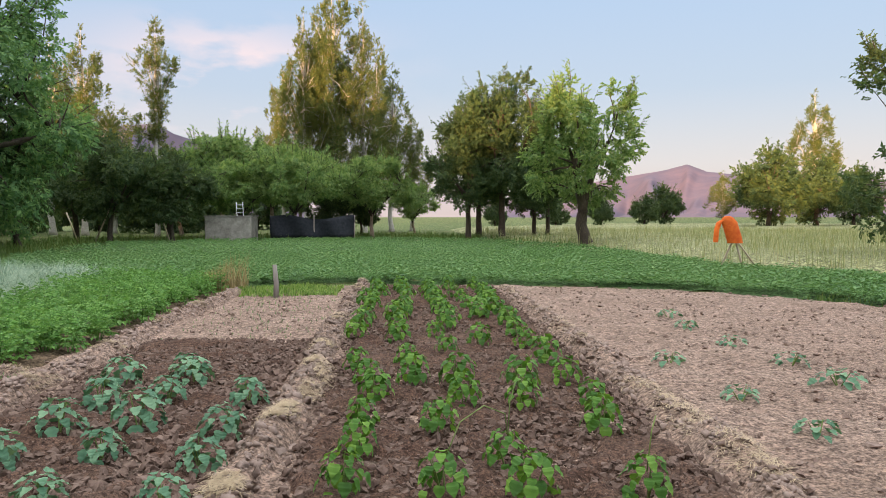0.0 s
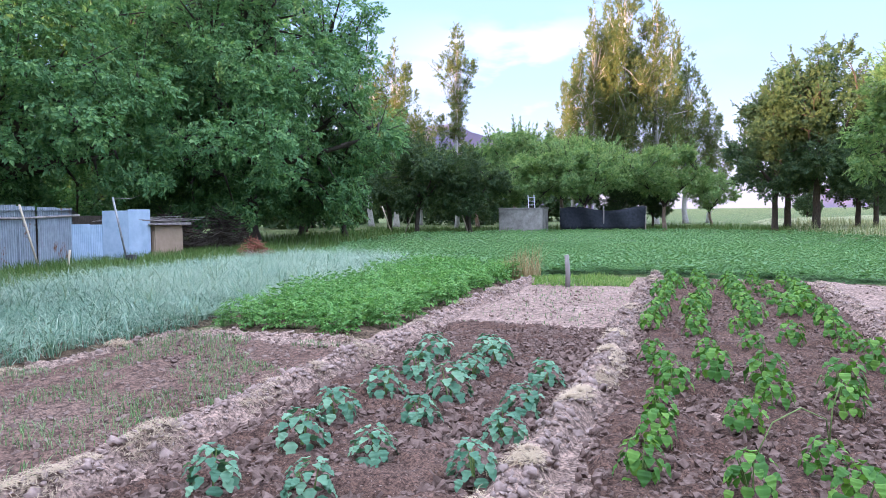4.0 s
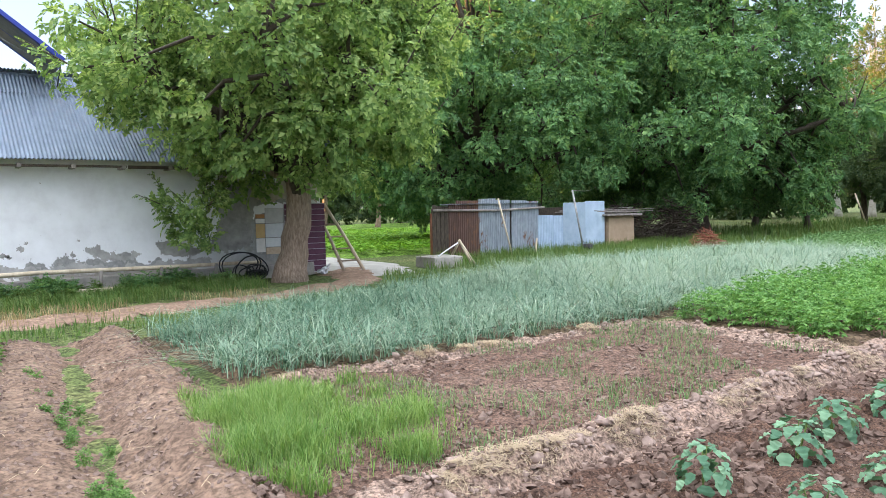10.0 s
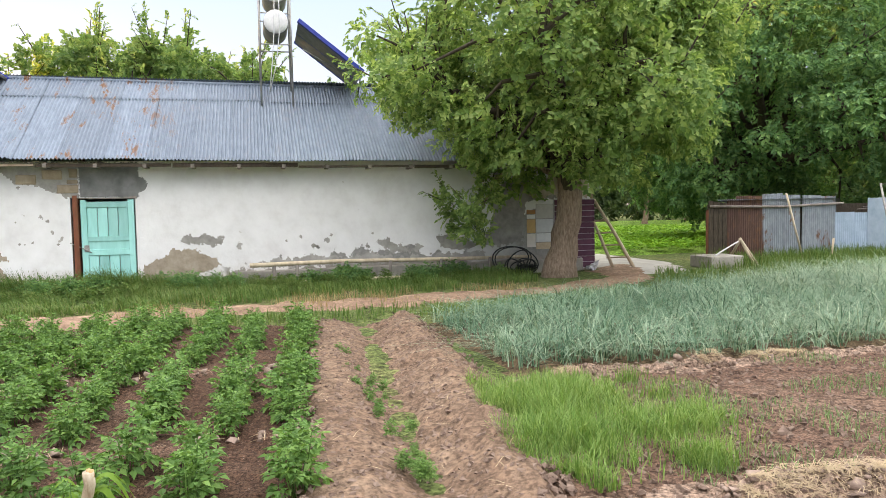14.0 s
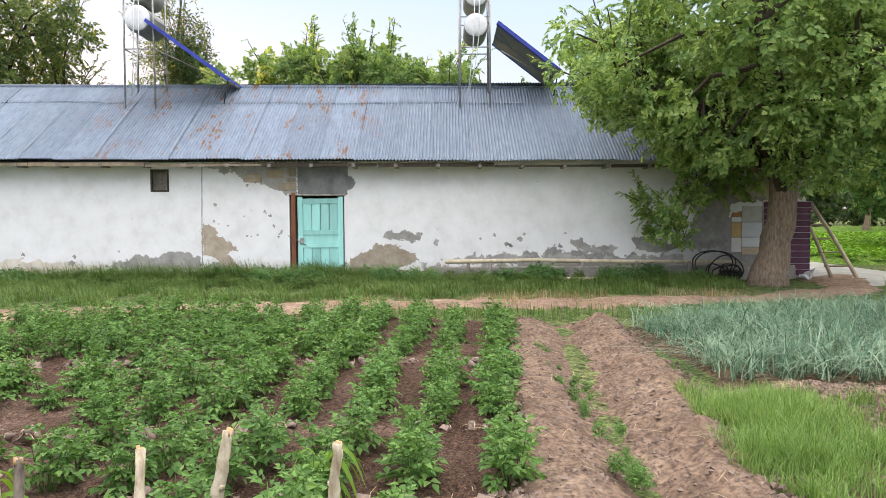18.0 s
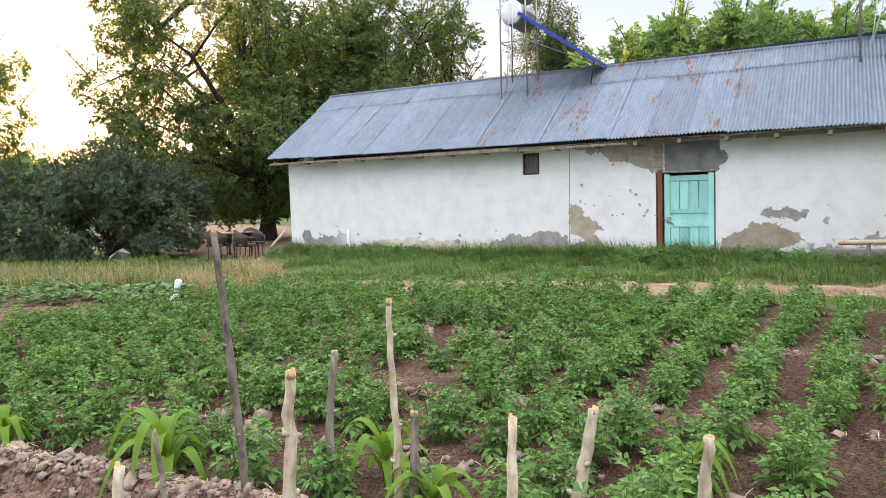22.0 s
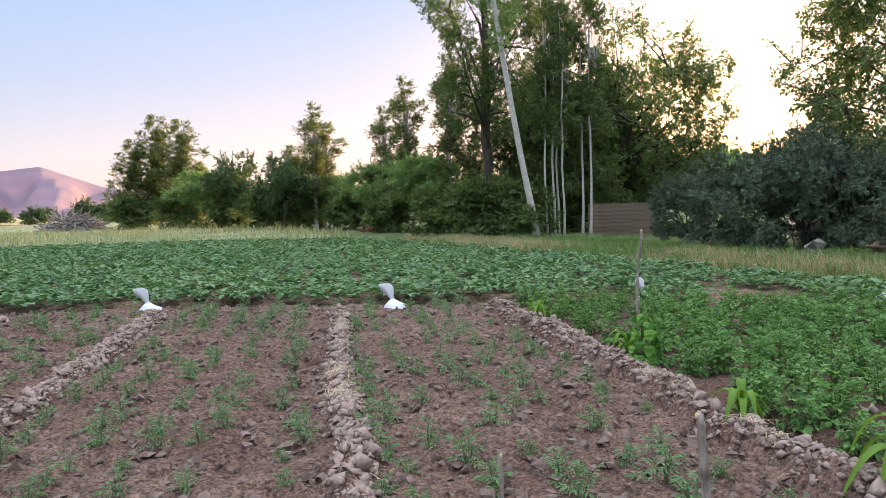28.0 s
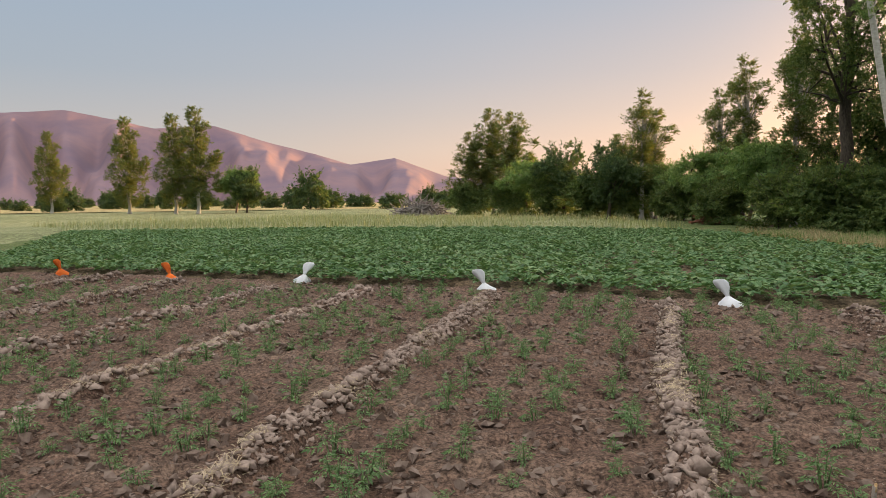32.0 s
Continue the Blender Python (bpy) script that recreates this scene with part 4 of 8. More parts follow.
V, F = join([scatter(*kv, np.column_stack([pq, np.full(len(pq), 0.03)]), np.random.default_rng(k).uniform(0, 6.28, len(pq)), np.random.default_rng(k).uniform(0.8, 1.4, len(pq))) for k, (kv, pq) in
             enumerate([(compound_plant(r0, 8, 3, 0.2, 0.15, 0.05, 1.3), in_area(ALF_NEAR, 7000, 41)), (compound_plant(r0, 7, 3, 0.22, 0.17, 0.055, 1.3), in_area(ALF_NEAR, 7000, 42)), (compound_plant(r0, 5, 3, 0.24, 0.22, 0.09, 1.3), in_area(ALFALFA, 4500, 43))])])
thing("alfalfa", "knee-high green alfalfa meadow", "alfalfa", kind="stuff", data=mesh_np("alfalfa", V, F, L_ALFALFA))
WHEAT_NEAR = [(9.9, 22), (12.2, 18.2), (22, 15), (40, 22), (44, 60), (20, 70), (6, 60), (5.6, 49), (9.3, 37)]
grass("wheat_stalks", "pale green and straw wheat stalks", WHEAT_NEAR, 26000, 0.75, L_WHEAT, 44, 0.022, 0.3, 2, 0.1, 0, 3, "wheat")
grass("meadow_grass", "dry pale meadow grass", [(-3, -35), (4, -38.5), (17, -38), (31, -33.5), (40, -40), (30, -70), (2, -60)], 9000, 0.55, L_WHEAT, 45, 0.03, 0.4, 2, 0.05, 0, 4)
grass("verge_grass", "long green grass along the house wall", [(-16.85, -14.5), (-16.85, 6.0), (-14.6, 5.5), (-13.5, 2), (-13.4, -1.2), (-12.7, -5), (-11.8, -9.6), (-12.5, -14)], 36000, 0.24, L_GRASS, 46, 0.012, 0.8, 2, -0.02, 0.3, 0.6)
grass("wall_weeds", "tall weeds at the foot of the wall", [(-16.88, -14.5), (-16.88, -0.7), (-16.2, -0.7), (-16.0, -14.5)], 11000, 0.42, L_GRASS, 47, 0.014, 0.7, 3, -0.02, 0.35, 0.9)
grass("field_edge_grass", "long grass between the field and the hedge", [(-8.6, -14.3), (-9.7, -10.2), (-11.6, -9.8), (-13.4, -14), (-13.8, -17.6), (-12.6, -22), (-12, -33), (-6, -36), (-4.5, -33), (-6.8, -23)], 19000, 0.3, L_GRASS, 48, 0.014, 0.5, 2, -0.02, 0.2)
grass("dry_edge_grass", "dry yellow grass at the field edge", [(-8.2, -15), (-10.5, -11), (-12, -14), (-9.5, -22), (-7, -33), (-4, -35), (-6.3, -23)], 9500, 0.34, L_DRY, 49, 0.013, 0.5, 2, -0.02, 0.38, 1.5)
grass("track_grass", "short grass along the dirt track", [(-10.0, -9.5), (-11.2, -5.2), (-11.7, 0.5), (-12.1, 5.0), (-13.2, 7.4), (-15.4, 8.8), (-14.6, 14), (-13.6, 15.5), (-12.3, 8.2), (-11.5, 4.4), (-10.4, 1.7), (-10.9, -1.8), (-10.9, -5.2), (-9.6, -9.4)], 5000, 0.16, L_GRASS, 50, 0.013, 0.5, 2, -0.02, 0.25)
grass("yard_grass", "rough green grass round the sheds", [(-15.2, 10), (-13.6, 15.5), (-12.6, 20.6), (-15, 28), (-22, 28), (-19.4, 22), (-18.3, 12.6), (-16.5, 10.6)], 16000, 0.3, L_GRASS, 51, 0.017, 0.5, 2, -0.02, 0.2)
grass("orchard_grass", "shaded long grass under the orchard", [(-17.6, 43), (-5.4, 52), (5.2, 47), (9, 36), (14, 50), (0, 62), (-24, 52), (-22, 30), (-15, 28)], 12000, 0.5, L_GRASS, 52, 0.03, 0.5, 2, -0.02)
grass("corner_weeds", "grassy weeds beside the right-hand bed", [(7.5, 13.5), (9.0, 11.3), (9.3, 1), (13, 1), (14, 13), (11, 14)], 7000, 0.2, L_GRASS, 53, 0.016, 0.6, 2, -0.02, 0.3)
grass("track_dry_grass", "tufts of dry grass on the track edge", [(-11.9, -5), (-12.2, 2), (-13.3, 5.8), (-14.4, 6.4), (-13.8, 4.5), (-13.4, -4)], 2200, 0.18, L_DRY, 54, 0.01, 0.5, 2, -0.02, 0.58)
crop("west_crop", "bright green low crop in the field behind the shed", "field crop", rows_in([(-21.2, 10.8), (-20.8, 14.6), (-26, 18.5), (-40, 27), (-46, 15)], 0.6, 0.5, 9, 0.1), POT_S, L_SUNLIT, 0.9, 1.3, 9, 0.1)

grass("bleached_grass", "bleached seeding grass beside the field corner", [(-8.9, -9.6), (-9.8, -11.6), (-12.4, -13.2), (-12.6, -11.4), (-10.4, -9.4)], 2600, 0.42, L_DRY, 56, 0.011, 0.6, 2, -0.02, 0.4, 0.9)

# seedlings in the south beds
SEED_ROWS = [(-2.35, -2.6), (-1.9, -2.6), (-1.45, -2.4), (-0.95, -2.4), (-0.58, -2.4), (0.07, -2.4), (0.5, -2.4), (0.95, -2.6), (1.4, -2.6), (1.8, -2.6), (2.6, -3.0), (3.05, -3.0), (3.5, -3.2), (3.9, -3.2),
             (4.8, -4.2), (5.25, -4.2), (5.7, -4.4), (6.6, -5.0), (7.1, -5.2), (7.6, -6.0), (8.9, -7.2), (9.5, -7.6), (10.0, -7.8), (11.0, -8.4), (11.8, -9.0)]
seed_mesh = [mesh_np("seedling", *v, L_SEED) for v in TOM]
rs = random.Random(5)
beyond = []
for x, y0 in SEED_ROWS:
    y = y0
    while y > -12.3:
        y -= rs.uniform(0.2, 0.42)
        if rs.random() < 0.22:
            continue
        s = rs.uniform(0.65, 1.35)
        px, k, turn = x + rs.gauss(0, 0.07), rs.randrange(6), rs.uniform(0, 360)
        if y > -8.4 and x < 4.5:
            o = thing("tomato_seedling", "small feathery green tomato seedling in bare soil", "seedling", "seedlings in the south beds", data=seed_mesh[k])
            o.matrix_basis = pose(px, y, 0.02, 0, 0, turn) @ Matrix.Diagonal((s, s, s, 1))
        else:
            beyond.append(scatter(*TOM[k], np.array([(px, y, 0.02)]), np.array([radians(turn)]), np.array([s])))
thing("far_seedlings", "rows of small tomato seedlings further off in the beds", "seedlings", kind="stuff", data=mesh_np("far_seedlings", *join(beyond), L_SEED))


# single plants with their own leaves
def broad_leaf(length, width, lobes, seed, cup=0.18):
    """A broad leaf with a midrib fold, bowed down at the tip."""
    r = random.Random(seed)
    pts, n = [], 12
    for k in range(n + 1):
        t = k / n
        if lobes:
            w = width * 0.5 * min(1.0, 3.2 * t + 0.25) * (1.02 - t) ** 0.55 * (0.82 + 0.3 * abs(math.cos(t * math.pi * 2.6)))
        else:
            w = width * 0.5 * (math.sin(math.pi * min(1, t * 0.93 + 0.07) ** 0.62) ** 0.9)
        pts.append((t * length, w * (1 + r.uniform(-0.06, 0.06))))
    V, F = [], []
    for t, w in pts:
        z = -0.2 * length * (t / length) ** 2 + r.uniform(-0.05, 0.05) * width
        V += [(t, -w, z + cup * w), (t, 0, z), (t, w, z + cup * w)]
    for k in range(n):
        a = k * 3
        F += [(a, a + 3, a + 4, a + 1), (a + 1, a + 4, a + 5, a + 2)]
    return np.array(V), np.array(F)


BEAN_LEAF = [mesh_np("bean_leaf", *broad_leaf(0.11, 0.10, False, k), L_BEAN, True) for k in range(3)]
SQUASH_LEAF = [mesh_np("squash_leaf", *broad_leaf(0.14, 0.15, True, k), L_SQUASH, True) for k in range(3)]
STEM = plain("green_stem", (0.10, 0.16, 0.04), (0.18, 0.24, 0.07), 20, 0.7)


def leafy(name, label, category, group, leaves, count, height, spread, seed, scale, droop=(15, 60)):
    r = random.Random(seed)
    root = thing(name, label, category, group)
    st = []
    for k in range(3):
        a = r.uniform(0, 6.28)
        st.append(tube_np([(0, 0, -0.03), (math.cos(a) * spread * 0.2, math.sin(a) * spread * 0.2, height * 0.45), (math.cos(a) * spread * 0.35, math.sin(a) * spread * 0.35, height * 0.85)], [0.006, 0.005, 0.003], 5))
    part("stem", mesh_np("stem", *join(st), STEM, True), None, root)
    for k in range(count):
        t = (k + 0.5) / count
        a = k * 2.4 + r.uniform(-0.4, 0.4)
        fall = 0.2 + 1.45 * t ** 0.8
        rad = spread * math.sin(min(fall, 1.57)) * r.uniform(0.45, 0.75)
        z = height * (0.3 + 0.66 * math.cos(fall) + r.uniform(-0.06, 0.06))
        s = scale * r.uniform(0.75, 1.2) * (0.8 + 0.35 * t)
        o = part("leaf", leaves[k % 3], None, root)
        o.matrix_basis = pose(math.cos(a) * rad, math.sin(a) * rad, max(z, 0.05), r.uniform(-14, 14), droop[0] + (droop[1] - droop[0]) * t + r.uniform(-12, 12), math.degrees(a) + r.uniform(-25, 25)) @ Matrix.Diagonal((s, s, s, 1))
    return root


bean_proto = [leafy("bean_plant", "bushy bright green bean plant with heart-shaped leaves", "bean plant", "bean plants in the bed", BEAN_LEAF, 34, 0.28, 0.18, k, 0.66, (22, 66)) for k in range(4)]
squash_proto = [leafy("squash_plant", "young blue-green squash plant with broad leaves", "squash plant", "squash plants in the bed", SQUASH_LEAF, 40, 0.27, 0.19, 20 + k, 0.54, (5, 54)) for k in range(3)]

crop("wall_herbs", "broad-leaved weeds along the house wall", "weeds", in_area([(-16.7, -14.4), (-16.7, 5.4), (-15.2, 5.2), (-14.6, -2), (-14.6, -14)], 420, 61), POT, L_GRASS, 0.45, 0.95, 61, -0.02)
wh = in_area([(-16.75, -14.4), (-16.75, 5.0), (-15.6, 5.0), (-15.5, -14.4)], 420, 64)
wh = wh[vnoise(wh[:, 0], wh[:, 1], 0.9, 12) > 0.52]
crop("nettle_clumps", "dark leafy nettles in clumps at the wall foot", "weeds", wh, POT, L_WALNUT, 0.7, 1.35, 64, -0.02)
crop("edge_herbs", "broad-leaved weeds along the field edge", "weeds", in_area([(-8.8, -14.3), (-9.9, -10.4), (-12.5, -10.8), (-15, -15), (-12, -26), (-7, -32)], 150, 62), POT, L_GRASS, 0.5, 1.0, 62, -0.02)
crop("ditch_weeds", "small weeds growing in the ditch", "weeds", np.column_stack([np.random.default_rng(4).uniform(-9, -4.2, 34), np.random.default_rng(5).normal(0, 0.07, 34)]) + np.array([0, 0.55]), POT, L_POTATO, 0.14, 0.36, 63, 0.03)

def put(protos, places, seed, zz, lo, hi, skip=()):
    """Copies of a few single plants at their places in the plan."""
    r = random.Random(seed)
    used = set()
    for x, y in places:
        k = r.randrange(len(protos))
        s = r.uniform(lo, hi)
        m = pose(x, y, zz, r.uniform(-4, 4), r.uniform(-4, 4), r.uniform(0, 360))
        if k not in used:
            used.add(k)
            o = protos[k]
            o.matrix_basis = m
        else:
            o = copy_thing(protos[k], m)
        o.scale = (s, s, s)


BEANS = [(-0.36, 3.93), (0.2, 3.86), (0.68, 3.79), (1.32, 3.79), (-0.31, 4.58), (0.61, 4.29), (0.22, 5.04), (-0.33, 5.21), (0.46, 5.72), (0.94, 5.66), (1.37, 4.94), (1.52, 5.69), (-0.26, 5.97), (-0.36, 6.55), (-0.5, 7.17)]
BEANS += [(0.08, 6.53), (0.0, 7.42), (0.46, 6.39), (1.01, 6.26), (1.48, 6.45), (1.43, 7.25), (0.45, 7.91), (0.87, 8.45), (1.41, 8.31), (-0.1, 8.78), (-0.64, 9.1), (0.37, 9.04), (1.39, 8.98), (-0.11, 9.43)]
rb = random.Random(3)
BEANS += [(x + rb.gauss(0, 0.08), 9.9 + k * 0.62 + rb.gauss(0, 0.12)) for x in (-0.56, -0.04, 0.46, 0.96, 1.52) for k in range(9) if rb.random() > 0.15]
put(bean_proto, BEANS, 4, 0.05, 0.88, 1.25)
put(squash_proto, [(-2.58, 6.61), (-2.47, 5.85), (-2.13, 6.95), (-1.95, 6.64), (-1.98, 5.97), (-1.95, 5.24), (-1.93, 4.56), (-2.48, 5.15), (-2.53, 4.45), (-2.46, 3.82), (-1.92, 3.77), (-1.31, 5.92), (-1.3, 5.03), (-1.26, 4.37), (-2.56, 3.08), (-1.98, 3.12), (-1.24, 3.65)], 6, 0.04, 0.88, 1.18)
flat = [leafy("squash_plant", "small spreading blue-green squash plant in dry soil", "squash plant", "squash plants in the dry bed", SQUASH_LEAF, 18, 0.14, 0.24, 40 + k, 0.5, (0, 35)) for k in range(2)]
put(flat, [(2.88, 5.95), (2.97, 4.93), (2.82, 7.46), (4.01, 8.55), (4.09, 7.33), (4.05, 6.42), (3.96, 9.83), (4.11, 10.93)], 8, 0.01, 0.9, 1.25)


# long tendrils of the beans
def tendril(pts):
    thing("bean_tendril", "thin green climbing shoot of a bean", "tendril", data=tube_mesh("bean_tendril", pts, 0.004, STEM, 5))


tendril([(0.22, 3.9, 0.28), (0.3, 3.95, 0.45), (0.45, 4.1, 0.5), (0.6, 4.28, 0.4), (0.62, 4.3, 0.25)])
tendril([(0.62, 4.3, 0.25), (0.64, 4.35, 0.45), (0.67, 4.33, 0.58)])
tendril([(1.32, 3.8, 0.2), (1.35, 3.82, 0.42), (1.38, 3.84, 0.5)])


# corn
def corn(x, y, seed, size):
    r = random.Random(seed)
    root = thing("corn_plant", "young bright green corn plant with arching leaves", "corn plant", "corn plants", at=pose(x, y, 0.02, 0, 0, r.uniform(0, 360)))
    part("stalk", tube_mesh("stalk", [(0, 0, -0.05), (0, 0, 0.25 * size), (0.01, 0, 0.5 * size)], [0.016, 0.013, 0.006], STEM, 7), None, root)
    for k in range(13):
        a, z0 = k * 2.6 + r.uniform(-0.4, 0.4), size * (0.06 + 0.03 * k)
        L, up = size * r.uniform(0.4, 0.65), size * r.uniform(0.4, 0.75)
        V, F, n = [], [], 9
        for i in range(n + 1):
            t = i / n
            d, z = L * t, z0 + up * (1.9 * t - 2.2 * t * t)
            w = 0.042 * size * (1 - t) ** 0.6 * (0.6 + 1.4 * min(1, t * 4)) + 0.001
            for s, lift in ((-1, 0.4), (0, 0), (1, 0.4)):
                V.append((math.cos(a) * d - math.sin(a) * w * s, math.sin(a) * d + math.cos(a) * w * s, z + lift * w))
        for i in range(n):
            b = i * 3
            F += [(b, b + 3, b + 4, b + 1), (b + 1, b + 4, b + 5, b + 2)]
        part("leaf", mesh_np("leaf", np.array(V), np.array(F), L_CORN, True), None, root)


for k, (x, y, s) in enumerate([(-3.05, -3.75, 0.62), (-2.95, -5.1, 0.46), (-3.1, -7.2, 0.42), (-3.6, -2.7, 0.5), (-4.15, -1.2, 0.4), (-2.95, -9.6, 0.4), (-3.25, -2.2, 0.45)]):
    corn(x, y, k, s)
climb = leafy("bean_plant", "climbing bean on a thin stake at the potato edge", "bean plant", "", BEAN_LEAF, 44, 0.55, 0.2, 77, 0.9, (40, 75))
climb.matrix_basis = pose(-3.05, -6.75, 0.03)


# ---- trees ----
def branchy(path_list, name, material):
    out = [tube_np(p, rr, s) for p, rr, s in path_list]
    return mesh_np(name, *join(out), material, True)


PROFILE = {
    "walnut": ((0, 0.72), (0.15, 0.95), (0.35, 1.0), (0.6, 0.9), (0.8, 0.68), (0.93, 0.4), (1, 0.1)),
    "round": ((0, 0.5), (0.2, 0.88), (0.45, 1.0), (0.7, 0.86), (0.88, 0.55), (1, 0.12)),
    "umbrella": ((0, 0.45), (0.25, 0.85), (0.55, 1.0), (0.8, 0.8), (1, 0.3)),
    "spread": ((0, 0.74), (0.22, 0.95), (0.5, 1.0), (0.78, 0.8), (1, 0.3)),
    "poplar": ((0, 0.55), (0.15, 0.85), (0.4, 1.0), (0.65, 0.8), (0.85, 0.48), (1, 0.08)),
    "slim": ((0, 0.45), (0.15, 0.8), (0.3, 0.62), (0.45, 1.0), (0.62, 0.6), (0.78, 0.75), (1, 0.1)),
    "upright": ((0, 0.55), (0.15, 0.9), (0.45, 1.0), (0.7, 0.88), (0.86, 0.62), (1, 0.25)),
    "bush": ((0, 0.85), (0.25, 1.0), (0.55, 0.92), (0.8, 0.65), (1, 0.15)),
}


def tree_meshes(seed, height, radius, trunk_h, trunk_r, sprays, size, style="round", kind="broad", bark=None, leaf_mat=None, lean=(0.0, 0.0), boughs=60, low=None, bough=0.24, shoots=0, rise=-0.25, ragged=0.3):
    """Trunk, branchwork and crown: boughs reach to a ragged hull, each bearing a tuft of leafy sprays."""
    r = np.random.default_rng(seed)
    low = trunk_h * 0.8 if low is None else low
    tall = style in ("poplar", "slim")
    pf = np.array(PROFILE[style])
    axis = np.array([lean[0], lean[1], 0.0])
    C, B, OUT = [], [], []
    for k in range(boughs):
        while True:
            f = r.random()
            w = np.interp(f, pf[:, 0], pf[:, 1])
            if r.random() < w:
                break
        a = k * 2.39996 + r.normal(0, 0.4)
        hull = 1 - ragged + 2 * ragged * vnoise(math.cos(a) * 2 + 5, f * 4 + math.sin(a) * 2, 1.0, seed)
        reach = radius * w * hull * (r.uniform(0.72, 1.0) if r.random() < 0.72 else r.uniform(0.15, 0.7))
        b = radius * bough * r.uniform(0.65, 1.35) * (0.55 + 0.45 * w)
        z = low + b * 0.6 + (height - low - b * 1.4) * f
        C.append(axis * min(1.0, z / trunk_h) + np.array([math.cos(a) * max(0.0, reach - b * 0.8), math.sin(a) * max(0.0, reach - b * 0.8), z]))
        B.append(b)
        OUT.append((math.cos(a), math.sin(a), (f - 0.4) * 1.4))
    C, B, OUT = np.array(C), np.array(B), np.array(OUT)
    n = 9
    t = np.linspace(0, 1, n)
    bend = np.cumsum(r.normal(0, trunk_r * 0.16, (n, 2)), 0) * (t * (1 - t) * 4)[:, None]
    trunk = np.column_stack([axis[0] * t + bend[:, 0], axis[1] * t + bend[:, 1], trunk_h * t])
    trunk[0, 2] -= 0.2
    rad = trunk_r * np.linspace(1, 0.74, n) * np.append([1.42, 1.12], np.ones(n - 2))
    if tall:
        up = np.linspace(0, 1, 7)[1:]
        trunk = np.vstack([trunk, np.column_stack([np.full(6, axis[0]) + r.normal(0, 0.08, 6), np.full(6, axis[1]) + r.normal(0, 0.08, 6), trunk_h + (height * 0.96 - trunk_h) * up])])
        rad = np.append(rad, trunk_r * 0.74 * (1 - up) + 0.015)
    limbs = []
    main = np.argsort(-B)[: max(4, boughs // 9)]
    joints = []
    for m in main:
        c = C[m]
        z0 = trunk_h * r.uniform(0.72, 0.99) if not tall else min(height * 0.85, max(trunk_h * 0.6, c[2] - radius * 1.3))
        s0 = np.array([np.interp(z0, trunk[:, 2], trunk[:, i]) for i in (0, 1)] + [z0])
        mid = s0 * 0.5 + c * 0.5 + np.array([0, 0, (c[2] - z0) * 0.12]) + r.normal(0, 0.05 * radius, 3) * np.array([1, 1, 0.4])
        q1 = s0 * 0.78 + mid * 0.22 + np.array([0, 0, 0.04 * height])
        k1 = 0.5 if not tall else 0.22
        limbs.append((np.array([s0, q1, mid, (mid + c) / 2 + r.normal(0, 0.03 * radius, 3), c]), np.array([k1 * 1.15, k1, k1 * 0.62, k1 * 0.4, k1 * 0.12]) * trunk_r, 7))
        joints += [q1, mid, (mid + c) / 2, c]
    joints = np.array(joints)
    for c in C:
        j = joints[np.argmin(np.linalg.norm(joints - c, axis=1) + 0.6 * np.maximum(0, joints[:, 2] - c[2]))]
        limbs.append((np.array([j, (j + c) / 2 + r.normal(0, 0.03 * radius, 3) + np.array([0, 0, 0.06 * radius]), c]), np.array([0.17, 0.11, 0.04]) * trunk_r + 0.004, 4))
    per = B ** 2 * r.uniform(0.7, 1.3, len(B))
    idx = np.repeat(np.arange(len(C)), np.maximum(4, (per / per.sum() * sprays).astype(int)))
    m = len(idx)
    Q = r.normal(0, 1, (m, 3))
    Q /= np.linalg.norm(Q, axis=1)[:, None]
    Q = Q + OUT[idx] * 0.45
    Q /= np.linalg.norm(Q, axis=1)[:, None]
    stretch = np.array([1, 1, 0.72]) if not tall else np.array([0.8, 0.8, 1.35])
    P = C[idx] + Q * stretch * (B[idx] * (0.35 + 0.65 * r.random(m) ** 0.5))[:, None]
    D = Q * 0.35 + OUT[idx] * 0.25 + r.normal(0, 0.55, (m, 3)) + np.array([0, 0, rise])
    S = size * r.uniform(0.6, 1.25, m)
    # long shoots that break the outline
    outer = np.argsort(-(np.linalg.norm(C[:, :2] - axis[:2], axis=1) / radius + 1.2 * (C[:, 2] - low) / (height - low)))[: max(1, len(C) // 2)]
    for k in range(shoots):
        c = outer[r.integers(0, len(outer))]
        d = OUT[c] * 0.5 + r.normal(0, 0.3, 3) + np.array([0, 0, 0.9 if rise > -0.5 else 0.1])
        d /= np.linalg.norm(d)
        s0 = C[c] + d * B[c] * 0.6
        ln = B[c] * r.uniform(0.6, 1.3) + size
        q = int(max(3, ln / size * 3))
        tt = np.linspace(0.05, 1, q)
        P = np.vstack([P, s0 + d * (ln * tt)[:, None]])
        D = np.vstack([D, d * 0.8 + r.normal(0, 0.55, (q, 3))])
        S = np.append(S, size * (1 - 0.5 * tt) * r.uniform(0.7, 1.1, q))
        limbs.append((np.array([s0, s0 + d * ln * 0.5, s0 + d * ln]), np.array([0.012, 0.008, 0.004]) * (1 + radius * 0.2), 4))
    P[:, 2] = np.maximum(P[:, 2], 0.12)
    U = np.vstack([np.array([0, 0, 0.65]) + Q * 0.75 + OUT[idx] * 0.3, np.tile([0, 0, 1.0], (len(P) - m, 1))]) + r.normal(0, 0.3, (len(P), 3))
    kinds = [spray(kind, seed * 10 + k) for k in range(4)]
    which = r.integers(0, 4, len(P))
    V, F = join([orient(*kinds[k], P[which == k], D[which == k], U[which == k], S[which == k]) for k in range(4) if (which == k).any()])
